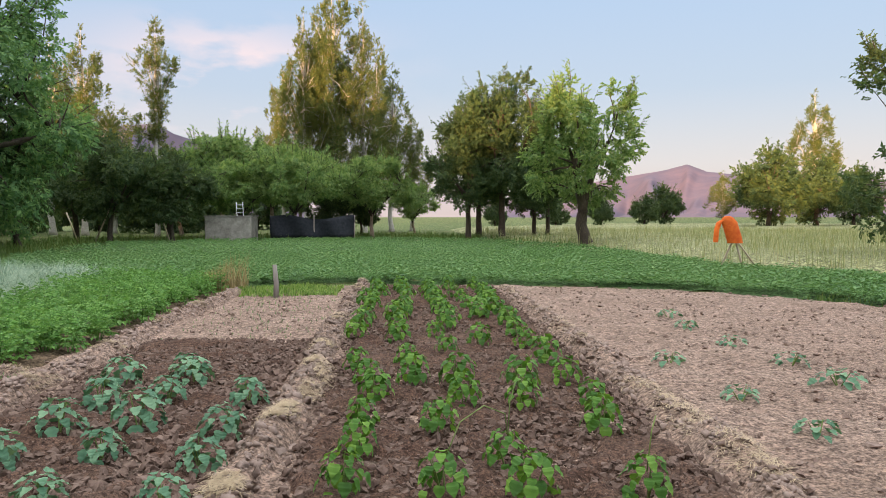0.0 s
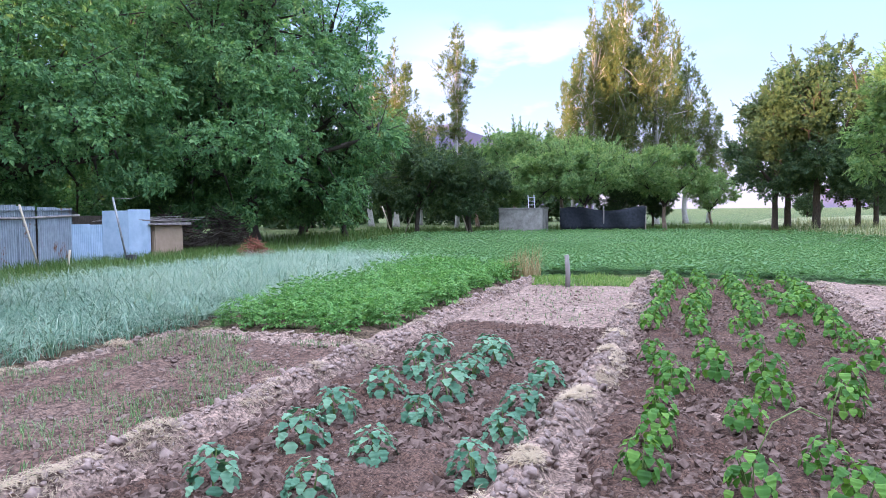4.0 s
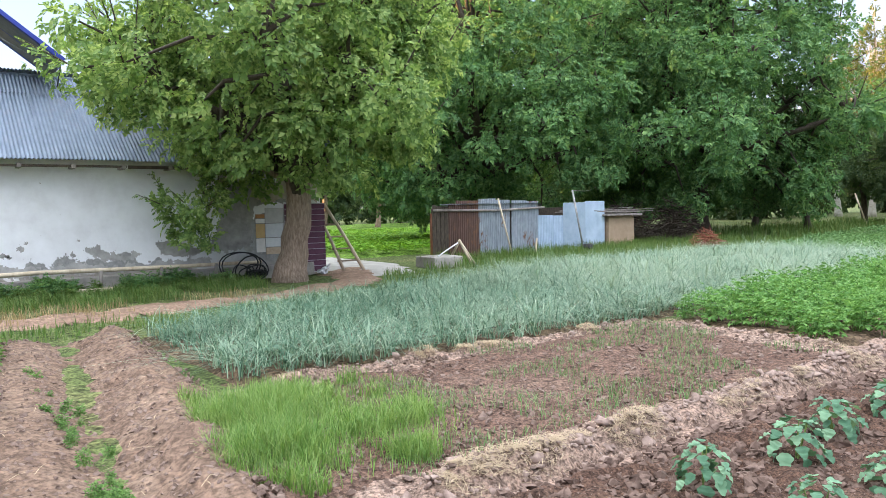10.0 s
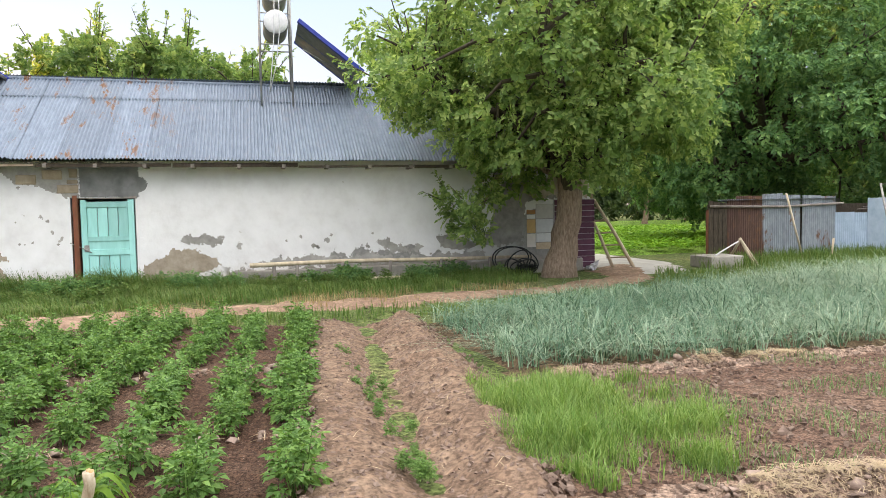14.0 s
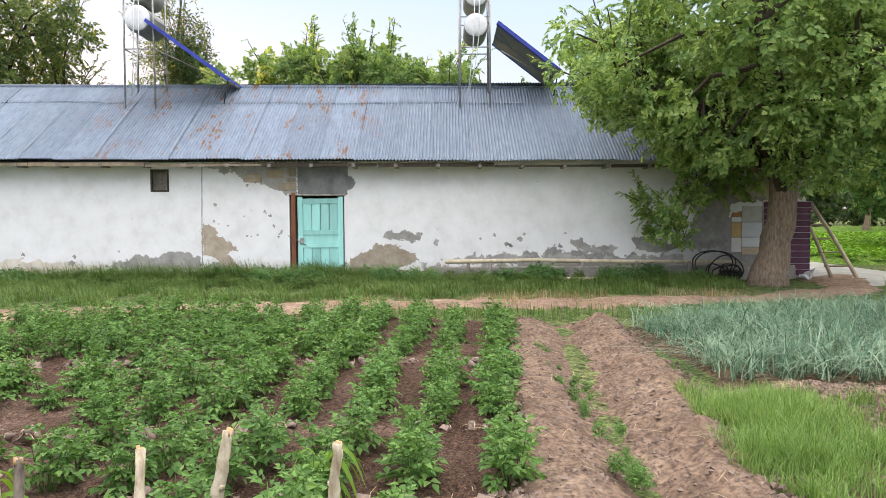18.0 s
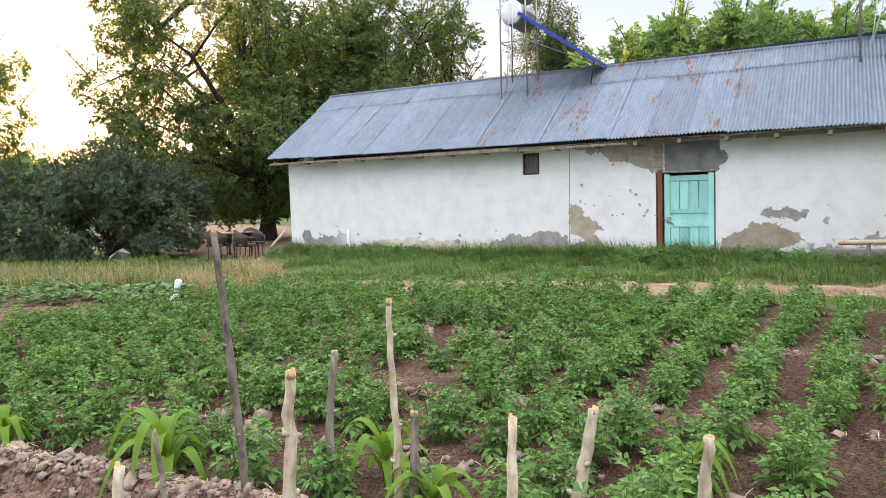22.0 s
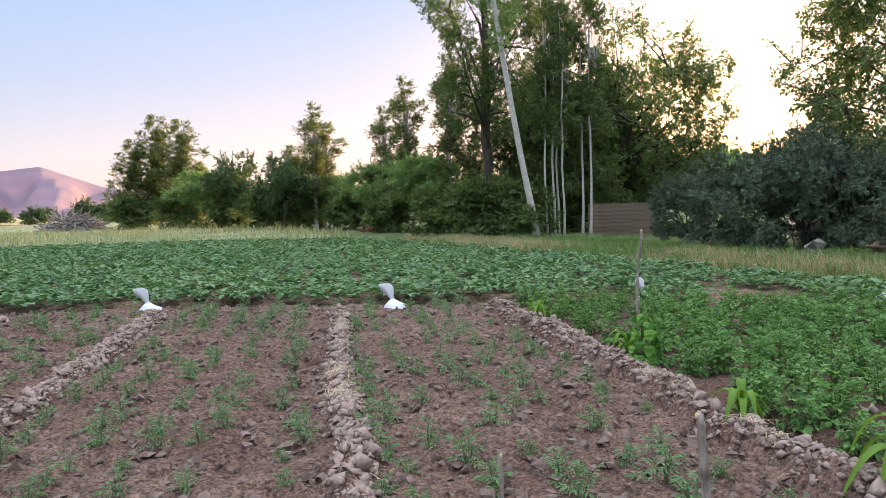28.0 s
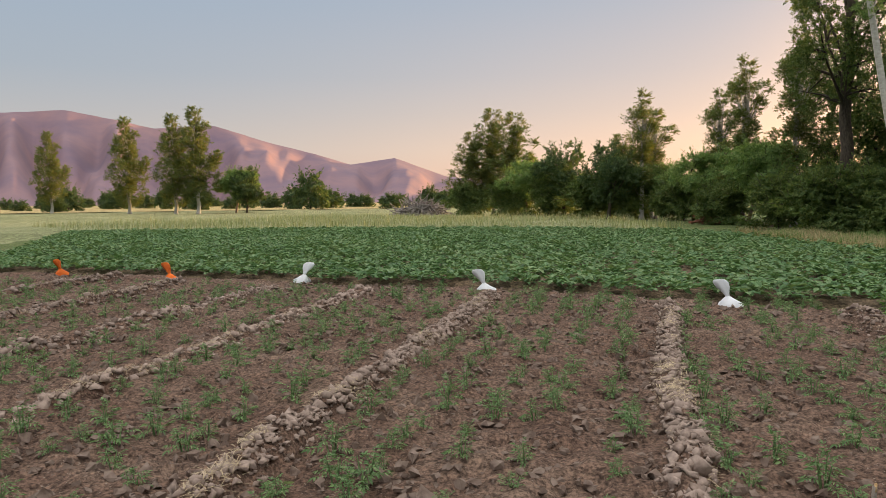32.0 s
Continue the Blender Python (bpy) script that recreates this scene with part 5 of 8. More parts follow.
    # Limbs above a plain-bark trunk take the darker bark colour.
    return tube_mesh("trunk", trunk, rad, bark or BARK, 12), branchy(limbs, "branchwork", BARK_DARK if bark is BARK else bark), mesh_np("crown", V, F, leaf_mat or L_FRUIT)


def tree(name, label, meshes, x, y, turn=0, s=1.0, sz=None, group=""):
    root = thing(name, label, "tree" if "bush" not in name else "bush", group, at=pose(x, y, -0.03, 0, 0, turn))
    root.scale = (s, s, sz or s)
    part("trunk", meshes[0], None, root)
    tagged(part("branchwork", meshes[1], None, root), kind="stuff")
    tagged(part("crown", meshes[2], None, root), kind="stuff")
    return root


def polar(a, d):
    return -math.sin(radians(a)) * d - 0.2, math.cos(radians(a)) * d - 0.2


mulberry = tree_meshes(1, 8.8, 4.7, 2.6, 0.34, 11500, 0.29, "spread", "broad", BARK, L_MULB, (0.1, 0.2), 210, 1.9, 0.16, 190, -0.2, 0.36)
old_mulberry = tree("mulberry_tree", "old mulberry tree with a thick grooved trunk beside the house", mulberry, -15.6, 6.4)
low_mesh = tree_meshes(55, 2.6, 1.0, 1.4, 0.02, 420, 0.2, "umbrella", "broad", BARK, L_MULB, (0, 0), 22, 0.75, 0.3, 10, 0.0)
bough_at = pose(-0.35, -1.85, 0.05)
part("hanging_bough", tube_mesh("hanging_bough", [(0.0, -0.1, 2.35), (-0.12, -0.7, 2.65), (-0.28, -1.4, 2.3), (-0.35, -1.85, 1.35)], [0.07, 0.05, 0.035, 0.015], BARK, 8), None, old_mulberry, "low bough hanging before the wall")
tagged(part("bough_branchwork", low_mesh[1], None, old_mulberry, at=bough_at), kind="stuff")
tagged(part("bough_leaves", low_mesh[2], None, old_mulberry, at=bough_at), kind="stuff")
walnut = tree_meshes(2, 16.4, 8.3, 3.0, 0.5, 16000, 0.5, "walnut", "pinnate", BARK_DARK, L_WALNUT, (0, 0), 260, 0.9, 0.135, 80, -0.12)
tree("walnut_tree", "large dark green walnut tree with drooping leafy boughs", walnut, -21.5, 30.5, 20)
tree("walnut_tree", "tall dark walnut tree behind the tin shed", walnut, -25.6, 19.8, 140, 0.92)
tree("walnut_tree", "dark walnut tree between the shed and the orchard", walnut, -29, 33, 250, 0.95)
mid_round = tree_meshes(34, 10.8, 5.5, 2.2, 0.32, 9500, 0.36, "round", "pinnate", BARK_DARK, L_OLIVE, (0.2, 0), 140, 0.8, 0.165, 100, -0.1, 0.38)
tree("walnut_tree", "broad dark walnut tree at the end of the house", mid_round, -23.2, -21.5, 30, 1.15)
tree("walnut_tree", "dark leafy tree behind the farmhouse gable", mid_round, -27.0, -19.0, 110, 1.1)
tree("walnut_tree", "large dark round tree behind the young poplars", mid_round, -16.4, -38.6, 200, 1.12)
tree("walnut_tree", "dark leafy tree behind the leaning birch", mid_round, *polar(162.3, 47), 60, 1.02)
fruit = tree_meshes(4, 6.0, 3.1, 1.8, 0.15, 2800, 0.34, "umbrella", "broad", BARK, L_FRUIT, (0.2, 0.1), 52, 1.9, 0.22, 30, 0.1)
fruit2 = tree_meshes(5, 6.2, 3.3, 1.9, 0.16, 2800, 0.34, "umbrella", "broad", BARK, L_FRUIT, (-0.3, 0.1), 50, 2.0, 0.22, 34, 0.1)
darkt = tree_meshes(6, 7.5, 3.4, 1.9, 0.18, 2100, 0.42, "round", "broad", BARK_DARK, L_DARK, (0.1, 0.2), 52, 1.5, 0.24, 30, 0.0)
for k, (x, y, s, t) in enumerate([(-7.5, 50.5, 1.0, 0), (-2.5, 53, 1.03, 80), (0.8, 63, 0.75, 20), (-11.5, 50, 0.95, 60), (-4.8, 58, 1.0, 10), (-9, 60, 1.25, 300), (-14.5, 58, 1.35, 90), (-12, 66, 1.4, 200), (-18.5, 60, 1.2, 45)]):
    tree("fruit_tree", "low spreading fruit tree with fresh green leaves", fruit if k % 2 else fruit2, x, y, t, s, group="orchard trees")
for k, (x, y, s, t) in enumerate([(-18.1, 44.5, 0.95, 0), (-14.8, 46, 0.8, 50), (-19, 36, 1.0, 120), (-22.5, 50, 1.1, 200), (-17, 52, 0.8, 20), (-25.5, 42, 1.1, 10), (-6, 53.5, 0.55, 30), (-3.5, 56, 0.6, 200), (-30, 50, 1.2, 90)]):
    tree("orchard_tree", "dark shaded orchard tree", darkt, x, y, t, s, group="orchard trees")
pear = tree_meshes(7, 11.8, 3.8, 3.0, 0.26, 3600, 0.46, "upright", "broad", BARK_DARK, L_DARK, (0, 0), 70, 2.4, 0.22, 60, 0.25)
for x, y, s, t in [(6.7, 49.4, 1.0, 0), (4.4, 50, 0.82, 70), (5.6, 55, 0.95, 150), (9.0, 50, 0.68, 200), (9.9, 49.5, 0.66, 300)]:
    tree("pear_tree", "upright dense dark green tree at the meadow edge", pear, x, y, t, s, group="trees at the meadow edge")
gnarl = tree_meshes(8, 9.4, 3.4, 2.0, 0.36, 2000, 0.44, "upright", "broad", BARK_DARK, L_FRUIT, (0.35, 0.2), 38, 2.2, 0.24, 60, 0.1, 0.45)
tree("gnarled_tree", "gnarled tree with a thick leaning trunk and open crown", gnarl, 9.7, 37.8, 200)
big = tree_meshes(9, 10, 5.2, 2.0, 0.3, 1900, 0.8, "round", "broad", BARK_DARK, L_DARK, (0, 0), 48, 0.8, 0.25, 26, 0.1)
for x, y, s, t in [(50, 96, 1.1, 0), (58, 98, 1.0, 90), (68, 105, 0.9, 20), (38, 112, 0.5, 40), (30, 108, 0.45, 130), (22, 104, 0.4, 10), (44, 120, 0.7, 210), (14, 112, 0.4, 30)]:
    tree("far_tree", "dark rounded tree beyond the wheat field", big, x, y, t, s, group="trees beyond the wheat")
poplar = tree_meshes(10, 20, 3.4, 4.0, 0.3, 5200, 0.36, "poplar", "tuft", BARK_PALE, L_POPLAR, (0, 0), 110, 3.0, 0.21, 50, 0.3, 0.4)
poplar2 = tree_meshes(12, 17, 2.2, 3.5, 0.2, 2400, 0.36, "slim", "tuft", BARK_PALE, L_POPLAR, (0, 0), 64, 2.2, 0.26, 36, 0.3, 0.45)
for a, d, s, sz, t in [(5.6, 75, 1.05, 1.36, 0), (7.8, 74, 0.95, 1.12, 60), (3.2, 76, 1.05, 1.2, 130), (9.4, 77, 0.8, 0.86, 210), (1.0, 80, 0.95, 0.92, 300), (-0.6, 82, 0.8, 0.66, 20), (6.6, 79, 1.0, 1.2, 90), (23.5, 72, 1.0, 0.93, 40), (25.5, 76, 1.0, 0.9, 240), (21.6, 80, 0.8, 0.66, 160), (-30.4, 150, 1.5, 1.25, 10), (-24.4, 140, 0.9, 0.5, 60)]:
    x, y = polar(a, d)
    tree("poplar_tree", "tall sunlit poplar with fine golden-green leaves", poplar, x, y, t, s, sz, "poplars")
column = tree_meshes(25, 17, 2.4, 2.5, 0.22, 2700, 0.45, "poplar", "tuft", BARK_PALE, L_POPLAR, (0, 0), 80, 1.6, 0.27, 40, 0.3, 0.42)
for a, d, s, sz in [(18.6, 60, 1.0, 0.98), (-136, 143, 1.3, 0.9), (-141, 123, 1.35, 0.95), (-144.2, 114, 1.3, 0.93), (-145.8, 111, 1.45, 0.98), (-167.0, 76, 1.0, 0.55), (-168.6, 76, 1.1, 0.7), (-170.3, 74, 1.1, 0.66), (179.3, 62, 1.2, 0.52), (-178.5, 64, 1.0, 0.45), (180.0, 58, 0.95, 0.58), (172.9, 49, 1.0, 0.6), (174.6, 53, 0.9, 0.52), (169.5, 44, 1.0, 0.62)]:
    x, y = polar(a, d)
    tree("poplar_tree", "slender poplar with a narrow airy crown", column if a < -100 else poplar2, x, y, a * 3, s, sz, "poplars")
edge_tree = tree_meshes(14, 7.2, 2.9, 1.4, 0.14, 900, 0.36, "upright", "broad", BARK_DARK, L_DARK, (0, 0), 22, 1.0, 0.2, 46, 0.4, 0.4)
x, y = polar(-36.2, 28)
tree("apple_tree", "fruit tree with long bare-tipped branches", edge_tree, x, y, 40)
# behind the house
for x, y, s, t in [(-33, 1.5, 0.95, 0), (-31, -3, 1.14, 40), (-33, -7.5, 1.2, 100), (-35, 5.5, 0.85, 160), (-36, -16, 1.0, 200), (-31, -12, 0.85, 20), (-45, -4, 1.4, 250), (-46, 22, 1.2, 10), (-52, 30, 1.2, 80), (-58, 38, 1.3, 30), (-48, 12, 1.2, 60)]:
    tree("yard_tree", "green leafy tree behind the farm buildings", fruit if s < 1.3 else fruit2, x, y, t, s * 1.24, group="trees behind the house")
pine = tree_meshes(15, 13.4, 2.3, 4, 0.2, 900, 0.6, "slim", "fine", BARK_DARK, L_DARK, (0, 0), 36, 4, 0.3, 26, 0.5, 0.5)
x, y = polar(110.3, 36)
tree("pine_tree", "thin dark pine behind the roof", pine, x, y)
# the southern hedge and trees
bush = tree_meshes(16, 3.9, 2.3, 0.5, 0.08, 4600, 0.2, "bush", "broad", BARK_DARK, L_GREY, (0, 0), 80, 0.2, 0.2, 70, 0.1)
for a, d, s, t in [(140.8, 24.5, 0.82, 0), (143.8, 24.8, 1.02, 70), (148.2, 25.8, 0.84, 140), (151.6, 28, 0.7, 210)]:
    x, y = polar(a, d)
    tree("hedge_bush", "dense grey-green rounded bush", bush, x, y, t, s, group="bushes beside the house")
gbush = tree_meshes(17, 4.2, 2.5, 0.5, 0.1, 2200, 0.38, "bush", "broad", BARK_DARK, L_OLIVE, (0, 0), 50, 0.1, 0.26, 40, 0.1)
for a, d, s, t in [(164.5, 35, 1.0, 0), (167.5, 36, 1.05, 60), (170.5, 40, 1.0, 120), (160.5, 40, 0.8, 180), (157, 42, 0.8, 200), (174, 47, 0.9, 240), (177, 56, 1.2, 300), (-179, 60, 1.2, 10), (-176, 62, 1.3, 80), (-173, 66, 1.3, 140), (-170, 70, 1.25, 30), (-166.5, 74, 1.2, 70)]:
    x, y = polar(a, d)
    tree("thicket_bush", "dark green thicket at the field edge", gbush, x, y, t, s * 0.85, s * 0.72, group="thicket along the field")
for a, d, s, t in [(172.5, 50, 0.85, 10), (175.5, 52, 0.8, 70), (-177.5, 58, 0.85, 140), (179, 60, 0.75, 30), (-174, 66, 0.95, 100), (-171, 68, 0.9, 10), (171, 44, 0.8, 190), (158, 44, 1.1, 60), (-148.5, 116, 1.15, 10), (-149.3, 115, 1.0, 100)]:
    x, y = polar(a, d)
    tree("field_tree", "leafy tree at the far side of the field", fruit2 if t % 20 else darkt, x, y, t, s * (0.98 if abs(a) > 150 else 1.0), group="trees along the field")
tallp = tree_meshes(18, 22, 4.2, 5.0, 0.34, 6000, 0.3, "poplar", "tuft", BARK_DARK, L_OLIVE, (0, 0), 100, 5.5, 0.19, 70, 0.3, 0.45)
x, y = polar(166.6, 38)
tree("tall_poplar", "tall poplar with a straight dark trunk and airy crown", tallp, x, y)
birch = tree_meshes(19, 18, 2.0, 11.5, 0.15, 1300, 0.3, "slim", "tuft", BARK_PALE, L_FRUIT, (1.9, -0.3), 26, 8.5, 0.28, 10, 0.3)
x, y = polar(162.7, 33.5)
tree("leaning_birch", "pale-barked birch leaning over the field edge", birch, x, y, 0)
sapling = tree_meshes(20, 11.5, 1.2, 3.4, 0.06, 800, 0.28, "slim", "tuft", BARK_PALE, L_OLIVE, (0.1, 0), 30, 4.2, 0.32, 12, 0.3)
for a, d, s in [(161.9, 34.5, 1.0), (161.3, 35, 1.05), (160.6, 34.2, 0.95), (159.2, 35.5, 1.1), (158.6, 35.2, 1.05), (161.0, 36, 1.0)]:
    x, y = polar(a, d)
    tree("young_poplar", "slender young poplar with a bare pale stem", sapling, x, y, a * 40, s, group="young poplars")
far_bush = tree_meshes(21, 5, 3.2, 0.6, 0.12, 420, 0.95, "bush", "broad", BARK_DARK, L_DARK, (0, 0), 30, 0.2, 0.28, 16, 0.1)
rf = random.Random(8)
for k in range(34):
    a = -132 - k * 1.02 + rf.uniform(-0.4, 0.4)
    d = rf.uniform(150, 260) if k % 3 else rf.uniform(330, 420)
    x, y = polar(a, d)
    s = rf.uniform(0.6, 1.25)
    tree("far_bush", "far hedgerow tree on the plain", far_bush, x, y, rf.uniform(0, 360), s, s * rf.uniform(0.7, 1.2), "far hedgerow")
for x, y, s, t in [(-42, -72, 1.15, 0), (-50, -84, 1.3, 80), (-37, -66, 0.9, 140)]:
    tree("far_tree", "thin tree standing against the low sun", fruit2, x, y, t, s, group="trees against the sun")
# Extra horizon trees, added to keep the low sun off meadow and wheat.
for k in range(13):
    x, y = polar(141.5 + k * 1.35 + rf.uniform(-0.4, 0.4), rf.uniform(150, 200))
    s = rf.uniform(1.7, 2.3)
    tree("far_tree", "far rounded tree added on the horizon to block the low sun", far_bush, x, y, rf.uniform(0, 360), s, s * rf.uniform(0.95, 1.25), "trees against the sun")
# distant hedgerows closing the view to the west and north
for k in range(70):
    a = 12 + k * 2.2 + rf.uniform(-0.6, 0.6)
    x, y = polar(a, rf.uniform(68, 100))
    if 143 < a < 158:
        continue
    s = rf.uniform(0.9, 1.5)
    tree("far_bush", "far hedgerow tree behind the farm", far_bush, x, y, rf.uniform(0, 360), s, s * rf.uniform(0.8, 1.3), "hedgerow behind the farm")

# ---- the farmhouse ----
WOOD = plain("weathered_wood", (0.20, 0.15, 0.10), (0.42, 0.34, 0.26), 7, 0.85, dep=0.01, stretch=(1, 1, 0.15))
WOOD_PALE = plain("peeled_wood", (0.40, 0.32, 0.22), (0.66, 0.57, 0.44), 7, 0.8, dep=0.01, stretch=(1, 1, 0.2))
WOOD_GREY = plain("grey_wood", (0.16, 0.14, 0.13), (0.36, 0.32, 0.29), 9, 0.85, dep=0.01, stretch=(1, 1, 0.15))
WOOD_RED = plain("red_brown_wood", (0.14, 0.05, 0.03), (0.30, 0.12, 0.07), 9, 0.85, dep=0.01, stretch=(1, 1, 0.2))
TEAL = plain("turquoise_paint", (0.27, 0.60, 0.57), (0.38, 0.74, 0.71), 5, 0.6, dep=0.006, stretch=(1, 1, 0.2))
CEMENT = plain("cement", (0.17, 0.175, 0.18), (0.33, 0.335, 0.34), 3, 0.9, dep=0.01)
BRICK = plain("mud_brick", (0.32, 0.26, 0.19), (0.46, 0.38, 0.29), 6, 0.95, dep=0.02)
DARKNESS = plain("shaded_inside", (0.02, 0.018, 0.015), (0.04, 0.035, 0.03), 3, 0.95)
BLACK = plain("black_rubber", (0.012, 0.012, 0.013), (0.03, 0.03, 0.032), 12, 0.5)
STEEL = plain("grey_steel", (0.25, 0.25, 0.25), (0.42, 0.41, 0.39), 9, 0.5, 0.6)
WHITE = plain("white_plastic", (0.62, 0.63, 0.66), (0.8, 0.81, 0.84), 6, 0.5)
BLUE = plain("blue_frame", (0.03, 0.05, 0.32), (0.05, 0.08, 0.45), 5, 0.4)
GALV = plain("galvanised_back", (0.20, 0.20, 0.19), (0.33, 0.33, 0.31), 4, 0.5, 0.3)
CONCRETE = plain("old_concrete", (0.17, 0.155, 0.14), (0.40, 0.375, 0.34), 2, 0.9, dep=0.02)
ORANGE = plain("orange_cloth", (0.62, 0.10, 0.015), (0.85, 0.20, 0.03), 5, 0.8, dep=0.01)
PURPLE = plain("purple_brick", (0.085, 0.03, 0.06), (0.14, 0.055, 0.095), 9, 0.7)
MORTAR = plain("white_mortar", (0.5, 0.5, 0.52), (0.65, 0.65, 0.66), 9, 0.9)


def plaster_material():
    m, nt, nl, b = shader("limewashed_plaster", 0.9, spec=0.15)
    co = nt.new("ShaderNodeTexCoord")
    sp = nt.new("ShaderNodeSeparateXYZ")
    nl.new(co.outputs["Object"], sp.inputs[0])

    def math_(op, a, c=None, d=None):
        n = nt.new("ShaderNodeMath")
        n.operation = op
        for k, v in enumerate((a, c, d)):
            if v is None:
                continue
            if isinstance(v, (int, float)):
                n.inputs[k].default_value = v
            else:
                nl.new(v, n.inputs[k])
        return n.outputs[0]

    big = noise_node(nt, nl, 0.55, 4, 0.6)
    mid = noise_node(nt, nl, 2.2, 6, 0.65)
    fine = noise_node(nt, nl, 14, 6, 0.7)
    base = ramp(nt, nl, mid, [(0.3, (0.71, 0.71, 0.72)), (0.5, (0.785, 0.79, 0.805)), (0.72, (0.835, 0.84, 0.86))])
    # peeled band near the ground, with an edge of its own
    hgt = math_("MULTIPLY_ADD", mid, 0.9, sp.outputs["Z"])
    hgt = math_("MULTIPLY_ADD", big, 1.3, hgt)
    corner = ramp(nt, nl, math_("MULTIPLY", sp.outputs["Y"], 0.1), [(0.43, (0, 0, 0)), (0.62, (1, 1, 1))])
    hgt = math_("MULTIPLY_ADD", corner, -0.95, hgt)
    peel = ramp(nt, nl, math_("MULTIPLY", hgt, 0.5), [(0.80, (1, 1, 1)), (0.815, (0, 0, 0))])
    grey = ramp(nt, nl, fine, [(0.3, (0.22, 0.22, 0.215)), (0.7, (0.36, 0.355, 0.34))])
    # only some stretches have lost their coat
    along = math_("SINE", math_("MULTIPLY", sp.outputs["Y"], 0.75))
    part_ = ramp(nt, nl, math_("MULTIPLY_ADD", along, 0.25, big), [(0.36, (0, 0, 0)), (0.42, (1, 1, 1))])
    sound = ramp(nt, nl, math_("MULTIPLY_ADD", sp.outputs["Y"], 0.033, 0.5), [(0.06, (1, 1, 1)), (0.09, (0, 0, 0)), (0.41, (0, 0, 0)), (0.46, (1, 1, 1))])
    part_ = mix(nt, nl, 1.0, mix(nt, nl, 1.0, part_, sound, "MULTIPLY"), corner, "LIGHTEN")
    k = mix(nt, nl, 1.0, peel, part_, "MULTIPLY")
    c = mix(nt, nl, k, base, grey)
    # mud splashes at the foot
    foot = ramp(nt, nl, math_("MULTIPLY_ADD", mid, 0.5, sp.outputs["Z"]), [(0.28, (1, 1, 1)), (0.75, (0, 0, 0))])
    c = mix(nt, nl, mix(nt, nl, 1.0, foot, (0.7, 0.7, 0.7), "MULTIPLY"), c, (0.42, 0.34, 0.26))
    # chips
    chip = ramp(nt, nl, noise_node(nt, nl, 6.5, 3, 0.5), [(0.74, (0, 0, 0)), (0.755, (1, 1, 1))])
    c = mix(nt, nl, chip, c, (0.44, 0.41, 0.37))
    nl.new(c, b.inputs["Base Color"])
    bump(nt, nl, b, mid, 0.6, 0.03)
    return m


PLASTER = plaster_material()
HX, HY0, HY1, HZ = -16.9, -14.65, 7.85, 2.74


def wall_with_openings(name, label, ys, zs, holes, x0, x1):
    bm = bmesh.new()
    for i in range(len(ys) - 1):
        for j in range(len(zs) - 1):
            if (i, j) in holes:
                continue
            box(x1 - x0, ys[i + 1] - ys[i], zs[j + 1] - zs[j], (x0 + x1) / 2, (ys[i] + ys[i + 1]) / 2, zs[j], bm=bm)
    bmesh.ops.remove_doubles(bm, verts=bm.verts, dist=0.001)
    seen = {}
    for f in bm.faces:
        seen.setdefault(tuple(round(v, 3) for v in f.calc_center_median()), []).append(f)
    bmesh.ops.delete(bm, geom=[f for v in seen.values() if len(v) > 1 for f in v], context="FACES")
    me = bpy.data.meshes.new(name)
    bm.to_mesh(me)
    bm.free()
    me.materials.append(PLASTER)
    return thing(name, label, "wall", kind="structure", data=me)


wall_with_openings("wall_east", "limewashed white plaster wall, peeling grey near the ground", [HY0, -7.3, -6.87, -4.1, -2.83, HY1], [-0.1, 0.0, 1.98, 2.06, 2.58, HZ], {(1, 3), (3, 1), (3, 0)}, HX - 0.45, HX)
wall_s = thing("wall_south", "whitewashed gable wall of the farmhouse", "wall", kind="structure", data=None)
bmg = bmesh.new()
gv = [bmg.verts.new(p) for p in [(-16.902, HY0 + 0.002, -0.1), (-22.4, HY0 + 0.002, -0.1), (-22.4, HY0 + 0.002, 2.7), (-19.6, HY0 + 0.002, 4.85), (-16.902, HY0 + 0.002, 2.72)]]
bmg.faces.new(gv)
ex = bmesh.ops.extrude_face_region(bmg, geom=bmg.faces[:])
bmesh.ops.translate(bmg, vec=(0, 0.4, 0), verts=[v for v in ex["geom"] if isinstance(v, bmesh.types.BMVert)])
for v in bmg.verts:
    if v.co.x > -17:
        v.co.x = HX - 0.452
part("gable", bmg, PLASTER, wall_s)
part("end_face", box(0.448, 0.1, 0.0 + HZ, HX - 0.226, HY0 - 0.052, -0.02), PLASTER, wall_s)
thing("wall_west", "plain back wall of the farmhouse", "wall", kind="structure", data=part("back", box(0.4, HY1 - HY0 - 0.9, 2.7, -22.2, (HY0 + HY1) / 2, 0), PLASTER, None).data)
for o in [o for o in bpy.data.objects if o.name == "back"]:
    bpy.data.objects.remove(o)
wall_n = thing("wall_north", "plain north gable wall of the farmhouse", "wall", kind="structure")
bmg = bmesh.new()
gv = [bmg.verts.new(p) for p in [(HX - 0.452, HY1 - 0.4, -0.1), (-22.4, HY1 - 0.4, -0.1), (-22.4, HY1 - 0.4, 2.7), (-19.6, HY1 - 0.4, 4.75), (HX - 0.452, HY1 - 0.4, 2.72)]]
bmg.faces.new(gv)
ex = bmesh.ops.extrude_face_region(bmg, geom=bmg.faces[:])
bmesh.ops.translate(bmg, vec=(0, 0.395, 0), verts=[v for v in ex["geom"] if isinstance(v, bmesh.types.BMVert)])
part("gable", bmg, PLASTER, wall_n)
